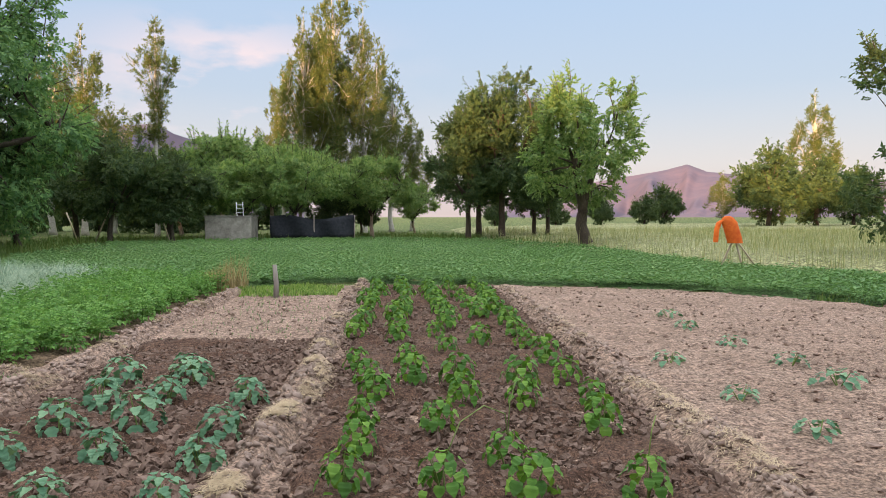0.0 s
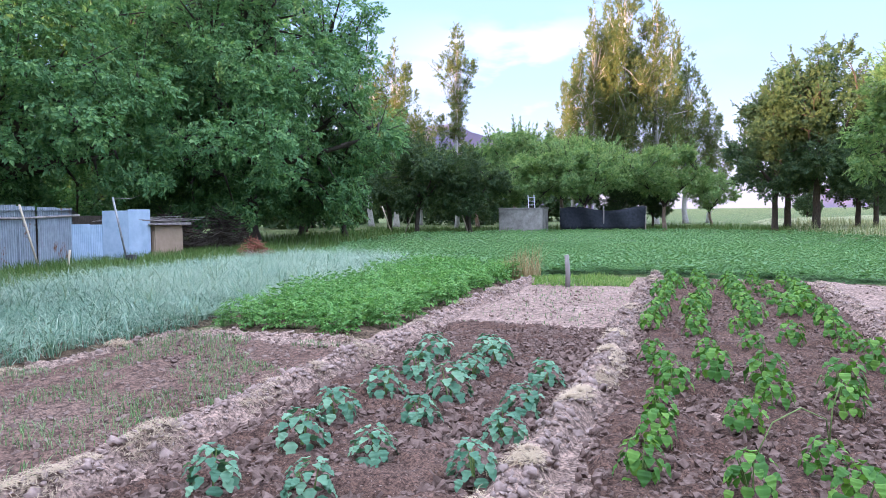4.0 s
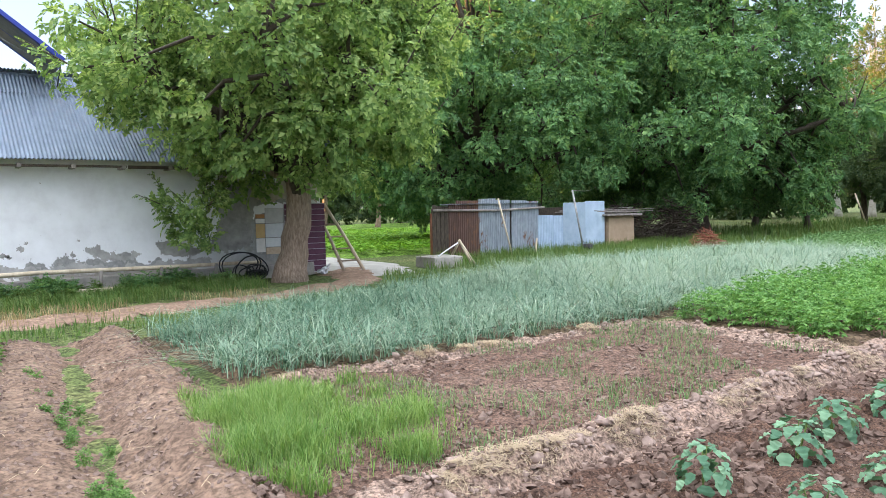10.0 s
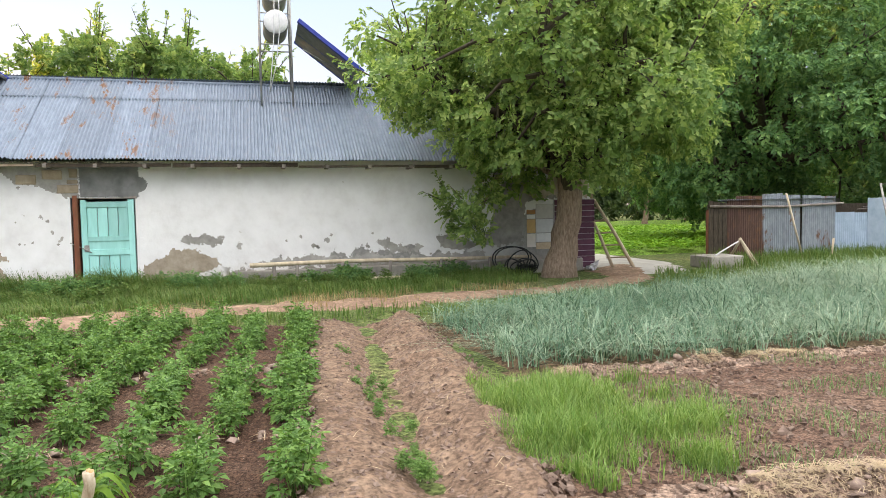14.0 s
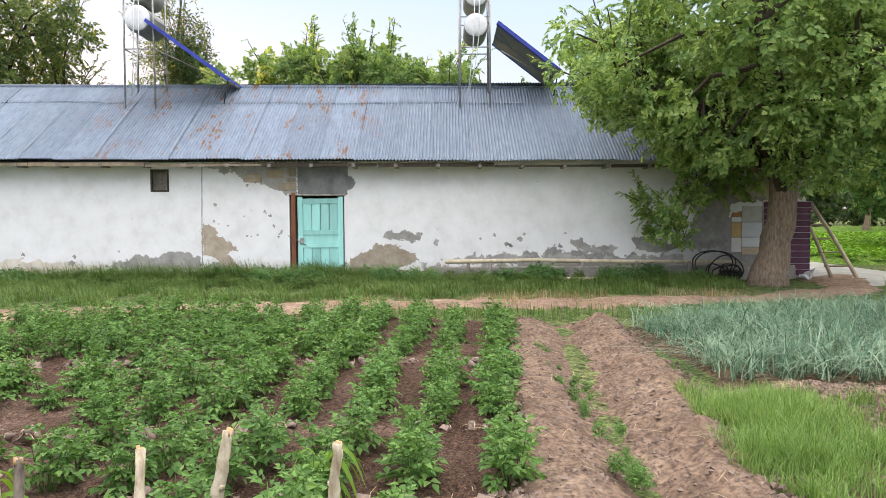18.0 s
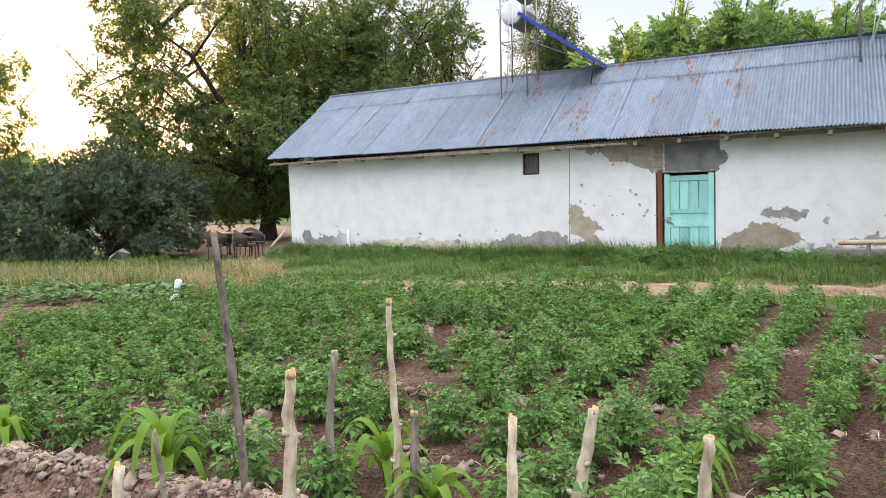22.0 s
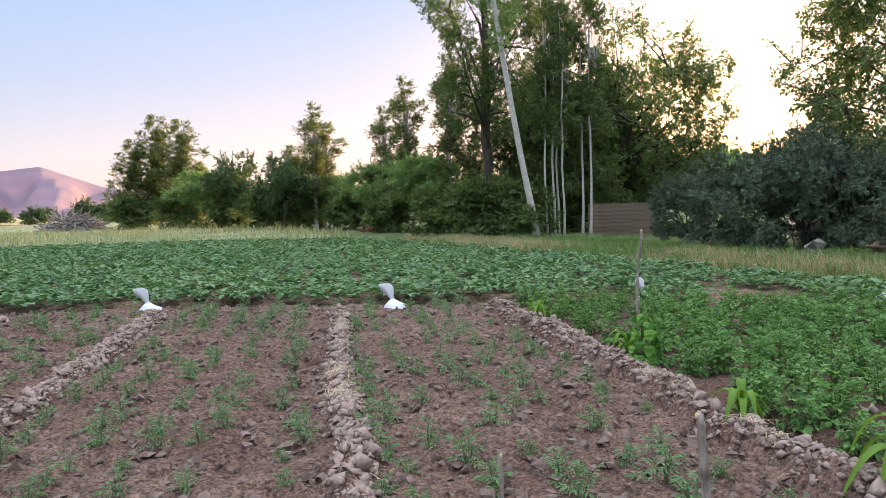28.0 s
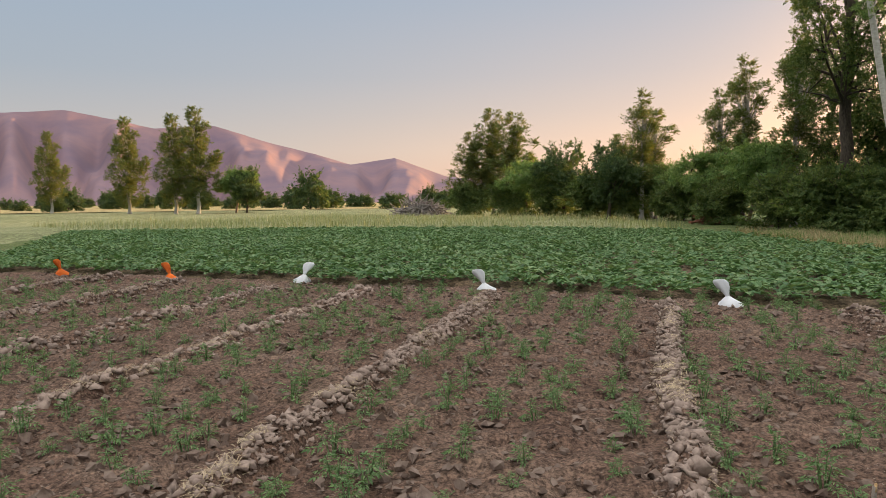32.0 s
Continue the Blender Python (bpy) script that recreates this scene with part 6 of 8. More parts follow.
# Near-black floor colour stands in for the shade inside the house.
thing("house_floor", "farmhouse floor coloured near black for the shade indoors", "floor", kind="structure", data=part("tmp_floor", box(5, 21, 0.05, -19.6, -3.4, -0.03), DARKNESS, None).data)
for o in [o for o in bpy.data.objects if o.name == "tmp_floor"]:
    bpy.data.objects.remove(o)


# corrugated roof
def galvanised(name, a, b_, rust, band=False):
    m, nt, nl, b = shader(name, 0.45, 0.55, 0.4)
    f = noise_node(nt, nl, 1.1, 6, 0.65)
    f2 = noise_node(nt, nl, 5, 5, 0.7)
    place = nt.new("ShaderNodeMapping")
    place.inputs["Scale"].default_value = (0.6, 1.5, 0.6)
    nl.new(nt.new("ShaderNodeNewGeometry").outputs["Position"], place.inputs[0])
    place = place.outputs[0]
    for fac in (f, f2):
        nl.new(place, fac.node.inputs["Vector"])
    inf = nt.new("ShaderNodeObjectInfo")
    c = ramp(nt, nl, f2, [(0.25, a), (0.75, b_)])
    v = ramp(nt, nl, inf.outputs["Random"], [(0.0, (0.86, 0.88, 0.92)), (0.5, (1, 1, 1)), (1.0, (1.08, 1.09, 1.12))])
    c = mix(nt, nl, 1.0, c, v, "MULTIPLY")
    k = ramp(nt, nl, f, [(rust, (0, 0, 0)), (rust + 0.05, (1, 1, 1))])
    k2 = ramp(nt, nl, f2, [(0.5, (0, 0, 0)), (0.56, (1, 1, 1))])
    k = mix(nt, nl, 1.0, k, k2, "MULTIPLY")
    if band:
        # the oldest sheets, over the door, have rusted most
        sp = nt.new("ShaderNodeSeparateXYZ")
        nl.new(place, sp.inputs[0])
        mp = nt.new("ShaderNodeMath")
        mp.operation = "MULTIPLY_ADD"
        nl.new(sp.outputs["Y"], mp.inputs[0])
        mp.inputs[1].default_value, mp.inputs[2].default_value = 0.0333, 0.5
        old = ramp(nt, nl, mp.outputs[0], [(0.02, (0.1, 0.1, 0.1)), (0.12, (1, 1, 1)), (0.36, (1, 1, 1)), (0.42, (0.12, 0.12, 0.12))])
        k = mix(nt, nl, 1.0, k, old, "MULTIPLY")
    c = mix(nt, nl, k, c, (0.165, 0.085, 0.05))
    nl.new(c, b.inputs["Base Color"])
    inv = ramp(nt, nl, k, [(0, (0.25, 0.25, 0.25)), (1, (0.0, 0.0, 0.0))])
    nl.new(inv, b.inputs["Metallic"])
    rr = ramp(nt, nl, f2, [(0.2, (0.5, 0.5, 0.5)), (0.8, (0.7, 0.7, 0.7))])
    nl.new(rr, b.inputs["Roughness"])
    return m


ROOF = galvanised("galvanised_roof", (0.12, 0.155, 0.205), (0.235, 0.285, 0.35), 0.52, True)
TIN = galvanised("old_tin", (0.20, 0.23, 0.26), (0.40, 0.44, 0.49), 0.55)
TIN_RUST = galvanised("rusted_tin", (0.09, 0.05, 0.04), (0.17, 0.1, 0.08), 0.5)
TIN_BLUE = plain("pale_blue_tin", (0.33, 0.43, 0.55), (0.48, 0.58, 0.70), 2, 0.5, 0.2)


def corrugated(name, length, width, material, pitch=0.076, amp=0.02, rows=2):
    """A sheet with real waves: length along x, waves across y."""
    n = int(width / pitch * 6) + 1
    ys = np.linspace(0, width, n)
    xs = np.linspace(0, length, rows + 1)
    X, Y = np.meshgrid(xs, ys, indexing="ij")
    Z = amp * np.cos(Y / pitch * 2 * np.pi)
    i, j = np.meshgrid(np.arange(rows), np.arange(n - 1), indexing="ij")
    k = (i * n + j).ravel()
    return mesh_np(name, np.stack([X, Y, Z], -1).reshape(-1, 3), np.stack([k, k + n, k + n + 1, k + 1], 1), material, True)


roof = thing("roof", "gabled roof of weathered blue-grey corrugated iron sheets", "roof", kind="structure")
low_sheet, top_sheet = corrugated("roof_sheet", 3.05, 0.92, ROOF), corrugated("roof_sheet", 1.0, 0.92, ROOF)
EX, EZ, RX, RZ = -16.42, 2.84, -19.65, 4.98
slope = math.atan2(RZ - EZ, EX - RX)
rr = random.Random(2)
k = 0
y = -15.15
while y < 7.6:
    sag = -0.012 * (y + 15) * 0.6
    for mesh, s0, lift in ((low_sheet, 0.0, 0.0), (top_sheet, 2.9, 0.016)):
        m = Matrix.Translation((EX, y, EZ + sag)) @ Matrix.Rotation(math.pi, 4, "Z") @ Matrix.Rotation(-slope, 4, "Y") @ Matrix.Translation((s0 + rr.uniform(-0.05, 0.03), -0.92, lift + 0.003 * (k % 2) + rr.uniform(0, 0.001))) @ Matrix.Rotation(radians(rr.uniform(-0.35, 0.35)), 4, "Z")
        o = part("roof_sheet", mesh, None, roof, at=m)
    k += 1
    y += 0.84
back = corrugated("roof_sheet", 3.9, 22.9, ROOF)
part("back_slope", back, None, roof, at=Matrix.Translation((-22.85, -15.15, 2.84)) @ Matrix.Rotation(-slope, 4, "Y"))
part("ridge_cap", tube_mesh("ridge_cap", [(RX, -15.2, RZ + 0.02), (RX, -4, RZ - 0.06), (RX, 7.75, RZ - 0.17)], 0.055, ROOF, 8), None, roof)
for i, yy in enumerate(np.arange(-15.1, 7.6, 2.62)):
    ln = min(2.6, 7.75 - yy)
    # Tan boards at the south; near-black ones stand in for shade under the eave.
    part("fascia_board", box(0.03, ln, 0.05 + 0.02 * (i % 3), EX - 0.07, yy + ln / 2, EZ - 0.17 - 0.007 * (yy + 15), 0.004, 0.004, seed=i), WOOD if yy < -5.5 else BARK_DARK, roof)
for yy in np.arange(-14.9, 7.7, 0.95):
    part("rafter_end", box(0.5, 0.08, 0.09, HX + 0.2, yy, 2.66 - 0.007 * (yy + 15), 0.006), WOOD_GREY, roof)

# door
door = thing("door_1", "closed turquoise panelled wooden door with flaking paint", "door", kind="structure", at=pose(HX - 0.06, -3.92, 0.03, 0, 0, -1.5))
W, H = 1.06, 1.9
for n_, sx, sz, yy, zz in (("stile", 0.12, H, 0.06, 0), ("stile", 0.12, H, W - 0.06, 0)):
    part(n_, box(0.05, sx, sz, 0, yy, zz, 0.004), TEAL, door)
for zz, hh in ((0.0, 0.10), (0.72, 0.10), (1.02, 0.10), (1.74, 0.12), (0.82, 0.03)):
    part("rail", box(0.052, W - 0.24, hh, 0, W / 2, zz, 0.004), TEAL, door)
for zz, hh in ((0.1, 0.62), (1.12, 0.62)):
    for kx in range(4):
        w4 = (W - 0.24) / 4
        part("panel_board", box(0.025, w4 - 0.012, hh, -0.008, 0.12 + w4 * (kx + 0.5), zz, 0.004), TEAL, door)
part("panel_board", box(0.025, W - 0.24, 0.19, -0.008, W / 2, 0.84, 0.004), TEAL, door)
part("lock_plate", box(0.012, 0.1, 0.14, 0.032, 0.1, 0.8, 0.003), STEEL, door)
part("bolt", tube_mesh("bolt", [(0.06, -0.22, 1.0), (0.05, 0.02, 0.88), (0.05, 0.2, 0.78)], 0.012, STEEL, 6), None, door, "rusty sliding bolt")
part("jamb", box(0.14, 0.1, 2.0, 0.0, -0.09, 0, 0.006, 0.004), WOOD_RED, door, "red-brown door post")
part("head", box(0.12, 1.2, 0.05, -0.02, W / 2, 1.92, 0.005), WOOD_GREY, door)
MUD = plain("mud_render", (0.34, 0.28, 0.215), (0.52, 0.45, 0.37), 5, 0.95, dep=0.02)
SCAR = plain("bared_render", (0.27, 0.26, 0.25), (0.47, 0.455, 0.43), 4, 0.95, dep=0.02)
FOOT_TAN = plain("stained_limewash", (0.50, 0.43, 0.35), (0.72, 0.67, 0.60), 2.5, 0.95, dep=0.01)


def patch(name, mat, ring, parent, proud=0.004, rough=0.03, seed=0, cell=0.02):
    """A thin scab or scar on the wall with a torn edge, its plan given as (along, up)."""
    p = np.array(ring)
    lo, hi = p.min(0) - 2 * rough, p.max(0) + 2 * rough
    ys, zs = np.arange(lo[0], hi[0] + cell, cell), np.arange(lo[1], hi[1] + cell, cell)
    Y, Z = np.meshgrid(ys, zs, indexing="ij")
    cy_, cz_ = Y[:-1, :-1] + cell / 2, Z[:-1, :-1] + cell / 2
    tear = lambda k: (vnoise(cy_ + 50, cz_ + 50, rough * 2.5, seed + k) - 0.5) * 3.2 * rough + (vnoise(cy_ + 50, cz_ + 50, rough * 0.8, seed + k) - 0.5) * 1.4 * rough
    i, j = np.nonzero(inside(ring, cy_ + tear(0), cz_ + tear(31)))
    m = len(zs)
    a = i * m + j
    F = np.stack([a, a + m, a + m + 1, a + 1], 1)
    used, inv = np.unique(F, return_inverse=True)
    V = np.stack([np.full(Y.size, HX + proud), Y.ravel(), Z.ravel()], 1)[used]
    return part(name, mesh_np(name, V, inv.reshape(F.shape), mat), None, parent)


lint = thing("lintel_patch", "grey cement patch over the door lintel", "wall patch", kind="structure")
patch("cement_coat", CEMENT, [(-3.9, 2.72), (-2.74, 2.72), (-2.74, 2.42), (-2.62, 2.38), (-2.57, 2.25), (-2.62, 2.12), (-2.74, 2.08), (-2.75, 1.985), (-3.9, 1.985)], lint, 0.006, 0.008, 1)
mason = thing("bare_masonry", "bare grey mortar and mud bricks where plaster has fallen", "wall patch", kind="structure")
patch("mortar", SCAR, [(-6.1, 2.73), (-6.1, 2.66), (-5.93, 2.6), (-5.76, 2.6), (-5.59, 2.45), (-5.45, 2.55), (-5.14, 2.3), (-4.79, 2.25), (-4.44, 2.13), (-4.17, 1.98), (-3.92, 1.98), (-3.92, 2.73)], mason, 0.004, 0.022, 2)
for i, (y0, z0, y1, z1) in enumerate([(-5.1, 2.27, -4.72, 2.46), (-4.61, 2.37, -4.23, 2.56), (-4.1, 2.41, -3.94, 2.59), (-4.34, 2.08, -3.93, 2.25), (-4.14, 2.28, -3.93, 2.36), (-4.66, 2.62, -4.3, 2.7)]):
    part("brick", box(0.02, y1 - y0, z1 - z0, HX + 0.012, (y0 + y1) / 2, z0, 0.012, 0.008, seed=i), BRICK, mason)
seam = thing("wall_seam", "dark vertical crack between two stretches of wall", "crack", kind="structure")
patch("crack", CEMENT, [(-6.15, 0.3), (-6.13, 0.3), (-6.115, 1.5), (-6.09, 2.66), (-6.11, 2.66), (-6.135, 1.5)], seam, 0.003, 0.004, 3, 0.006)
fallen = thing("fallen_plaster", "ragged scars where the limewash has fallen off the wall", "wall patch", kind="structure")
patch("scar", MUD, [(-6.12, 1.33), (-5.86, 1.24), (-5.73, 1.01), (-5.38, 0.79), (-5.33, 0.67), (-5.53, 0.65), (-5.39, 0.4), (-5.19, 0.26), (-5.54, 0.15), (-5.74, 0.4), (-5.95, 0.62), (-6.12, 0.62)], fallen, 0.005, 0.03, 4)
patch("scar", SCAR, [(-6.1, 0.34), (-5.81, 0.46), (-5.6, 0.33), (-5.2, 0.12), (-5.19, 0.0), (-6.1, 0.0)], fallen, 0.004, 0.03, 5)
patch("scar", MUD, [(-2.71, 0.48), (-2.46, 0.6), (-2.25, 0.69), (-2.11, 0.84), (-1.93, 0.81), (-1.75, 0.85), (-1.5, 0.74), (-1.22, 0.61), (-1.14, 0.47), (-1.29, 0.36), (-2.0, 0.1), (-2.72, 0.2)], fallen, 0.005, 0.022, 6)
patch("scar", SCAR, [(-1.96, 0.98), (-1.86, 1.1), (-1.36, 1.12), (-1.04, 1.06), (-1.07, 0.9), (-1.4, 0.88), (-1.64, 0.93)], fallen, 0.004, 0.03, 7)
patch("scar", SCAR, [(-8.3, 0.3), (-7.68, 0.55), (-7.2, 0.58), (-6.71, 0.7), (-6.2, 0.6), (-6.2, 0.28), (-6.65, 0.2), (-7.4, 0.12)], fallen, 0.003, 0.06, 8)
patch("scar", SCAR, [(2.38, 0.86), (2.63, 0.93), (2.89, 0.77), (3.16, 0.68), (3.37, 0.8), (3.54, 0.68), (3.16, 0.56), (2.74, 0.6)], fallen, 0.005, 0.03, 9)
patch("scar", SCAR, [(3.79, 0.93), (4.24, 0.96), (4.63, 0.85), (4.89, 0.68), (4.36, 0.6), (3.91, 0.66)], fallen, 0.005, 0.035, 10)
patch("scar", SCAR, [(-0.4, 0.42), (0.14, 0.52), (0.85, 0.6), (1.6, 0.5), (2.27, 0.62), (2.7, 0.5), (3.6, 0.5), (5.0, 0.55), (5.0, 0.36), (-0.4, 0.36)], fallen, 0.004, 0.035, 11)
patch("scar", SCAR, [(5.04, 1.88), (5.35, 2.14), (6.0, 2.31), (6.99, 2.31), (6.97, 1.83), (6.12, 1.7), (5.99, 0.69), (5.31, 0.66), (4.89, 0.65), (5.18, 1.07), (5.3, 1.5)], fallen, 0.004, 0.04, 12)
patch("scar", MUD, [(5.9, 2.2), (6.42, 2.14), (7.3, 2.5), (7.8, 2.4), (7.8, 1.86), (6.2, 1.84)], fallen, 0.006, 0.05, 13)
patch("stain", FOOT_TAN, [(-11.8, 0.42), (-10.6, 0.5), (-9.4, 0.42), (-8.5, 0.38), (-8.3, 0.0), (-11.9, 0.0)], fallen, 0.0025, 0.05, 14)
ch = random.Random(9)
for k in range(34):
    y_, z_ = (ch.uniform(-6.05, -4.1), ch.uniform(1.0, 2.3)) if k < 18 else (ch.uniform(-1.0, 2.3), ch.uniform(0.75, 1.05)) if k < 28 else (ch.uniform(-13.5, -8), ch.uniform(0.4, 0.9))
    w_ = ch.uniform(0.015, 0.05) * (1.8 if k >= 18 else 1.0)
    patch("chip", SCAR, [(y_ - w_, z_), (y_, z_ + w_ * 1.1), (y_ + w_, z_ + 0.2 * w_), (y_ + 0.3 * w_, z_ - w_)], fallen, 0.004, w_ * 0.25, 40 + k, 0.007)
# small window
win = thing("window_1", "small square window with a dark frame and wire mesh", "window", kind="structure", at=pose(HX - 0.05, -7.085, 2.06))
for n_, sy, sz, yy, zz in (("frame", 0.04, 0.52, -0.195, 0), ("frame", 0.04, 0.52, 0.195, 0), ("frame", 0.35, 0.04, 0, 0), ("frame", 0.35, 0.04, 0, 0.48)):
    part(n_, box(0.07, sy, sz, 0.02, yy, zz, 0.004), BARK_DARK, win)
mesh_w = []
for k in range(11):
    mesh_w += [tube_np([(0, -0.17 + 0.034 * k, 0.04), (0, -0.16 + 0.033 * k, 0.48)], 0.003, 4), tube_np([(0.002, -0.17, 0.06 + 0.04 * k), (0.002, 0.17, 0.05 + 0.04 * k)], 0.003, 4)]
part("wire_mesh", mesh_np("wire_mesh", *join(mesh_w), STEEL), None, win)
part("pane", box(0.006, 0.35, 0.44, -0.05, 0, 0.04), plain("dusty_board", (0.17, 0.145, 0.125), (0.40, 0.35, 0.30), 14, 0.9, dep=0.03), win)
# tiles fixed to the wall at the north end
tiles = thing("tile_samples", "beige and brown wall tiles stuck to the plaster", "tiles")
for i, (y0, y1, z0, z1, c0, c1) in enumerate([(6.13, 6.36, 1.42, 1.52, (0.42, 0.2, 0.08), (0.5, 0.26, 0.12)), (6.13, 6.36, 1.3, 1.41, (0.7, 0.7, 0.7), (0.78, 0.78, 0.78)), (6.13, 6.36, 0.95, 1.29, (0.55, 0.36, 0.16), (0.62, 0.43, 0.2)), (6.13, 6.36, 0.6, 0.94, (0.62, 0.58, 0.55), (0.7, 0.66, 0.62)), (6.37, 6.84, 1.3, 1.67, (0.5, 0.49, 0.47), (0.6, 0.59, 0.57)), (6.37, 6.84, 0.95, 1.29, (0.62, 0.64, 0.67), (0.72, 0.74, 0.76)), (6.37, 6.84, 0.72, 0.94, (0.64, 0.66, 0.68), (0.74, 0.75, 0.76)), (6.37, 6.84, 0.54, 0.71, (0.5, 0.38, 0.26), (0.62, 0.5, 0.36))]):
    part("tile", box(0.02, y1 - y0 - 0.006, z1 - z0 - 0.006, HX + 0.012, (y0 + y1) / 2, z0, 0.003), plain("glazed_tile", c0, c1, 9, 0.35), tiles)
clad = thing("purple_cladding", "purple brick cladding with white joints on the house corner", "cladding")
part("joint_bed", box(0.03, 1.1, 1.74, HX + 0.016, 7.4, 0.03), MORTAR, clad)
pb = part("brick", box(0.03, 0.535, 0.13, 0, 0, 0, 0.004), PURPLE, clad)
pb.matrix_basis = pose(HX + 0.034, 7.13, 0.05)
for r_ in range(12):
    for c_ in range(2):
        if r_ or c_:
            o = part("brick", pb.data, None, clad)
            o.matrix_basis = pose(HX + 0.034, 7.13 + 0.545 * c_, 0.05 + r_ * 0.143)

# pole rail along the wall
rail = thing("pole_rail", "low rail of peeled poles on short posts along the wall", "rail")
part("pole", tube_mesh("pole", [(-16.45, -0.5, 0.44), (-16.5, 1.5, 0.46), (-16.5, 3.6, 0.42), (-16.5, 6.1, 0.40)], [0.05, 0.045, 0.045, 0.035], WOOD_PALE, 8), None, rail)
part("pole", tube_mesh("pole", [(-16.1, 0.3, 0.04), (-16.2, 1.8, 0.06), (-16.25, 3.3, 0.05)], [0.05, 0.045, 0.04], WOOD_PALE, 8), None, rail)
for yy in (0.0, 0.5, 1.5, 2.6, 3.8, 5.0):
    part("post", tube_mesh("post", [(-16.5, yy, -0.1), (-16.48, yy + 0.02, 0.43)], 0.04, WOOD_GREY, 7), None, rail)
low_wall = thing("plinth", "rough grey concrete plinth along the wall foot", "plinth", kind="structure", data=part("t3", box(0.1, 8.4, 0.34, HX + 0.052, 3.4, -0.05, 0.02, 0.01), CONCRETE, None).data)
for o in [o for o in bpy.data.objects if o.name == "t3"]:
    bpy.data.objects.remove(o)
# coil of black hose
coil = thing("hose_coil", "tangled coil of black irrigation hose by the tree", "hose")
for i in range(7):
    rr_ = random.Random(i)
    rad = 0.18 + 0.22 * (i % 3 == 0) * rr_.uniform(0.7, 1.1) + 0.05 * rr_.random()
    cy, cz = 5.7 + rr_.uniform(-0.25, 0.25) + (0.1 if i % 2 else -0.2) * (i % 3 == 0), max(0.2, rad * 0.75)
    pts = [(-16.25 + 0.12 * math.sin(a * 2 + i) + i * 0.02, cy + rad * math.cos(a), cz + rad * 0.75 * math.sin(a)) for a in np.linspace(0, 6.3, 22)]
    part("loop", tube_mesh("loop", pts, 0.016, BLACK, 6), None, coil)
heap = []
for i in range(26):
    rr_ = random.Random(100 + i)
    rad = rr_.uniform(0.08, 0.2)
    pts = [(-16.25 + rr_.uniform(-0.05, 0.05) + 0.08 * math.cos(a + i), 5.85 + rr_.uniform(-0.1, 0.1) + rad * math.cos(a), 0.14 + rad * 0.5 * math.sin(a)) for a in np.linspace(0, 6.3, 12)]
    heap.append(tube_np(pts, 0.014, 5))
part("bundle", mesh_np("bundle", *join(heap), BLACK, True), None, coil)
# ladder
lad = thing("ladder", "rough pole ladder leaning on the house corner", "ladder")
b0, b1, t0, t1 = Vector((-16.65, 8.35, 0)), Vector((-16.5, 8.85, 0)), Vector((-17.0, 7.72, 1.72)), Vector((-16.9, 7.95, 1.75))
for a, b in ((b0, t0), (b1, t1)):
    part("rail", tube_mesh("rail", [a, (a + b) / 2 + Vector((0, 0.02, 0.02)), b], [0.045, 0.042, 0.038], WOOD_PALE, 8), None, lad)
for k in range(5):
    f = 0.16 + k * 0.18
    part("rung", tube_mesh("rung", [b0.lerp(t0, f) + Vector((0, -0.06, 0)), b1.lerp(t1, f) + Vector((0, 0.06, 0))], 0.022, WOOD, 7), None, lad)


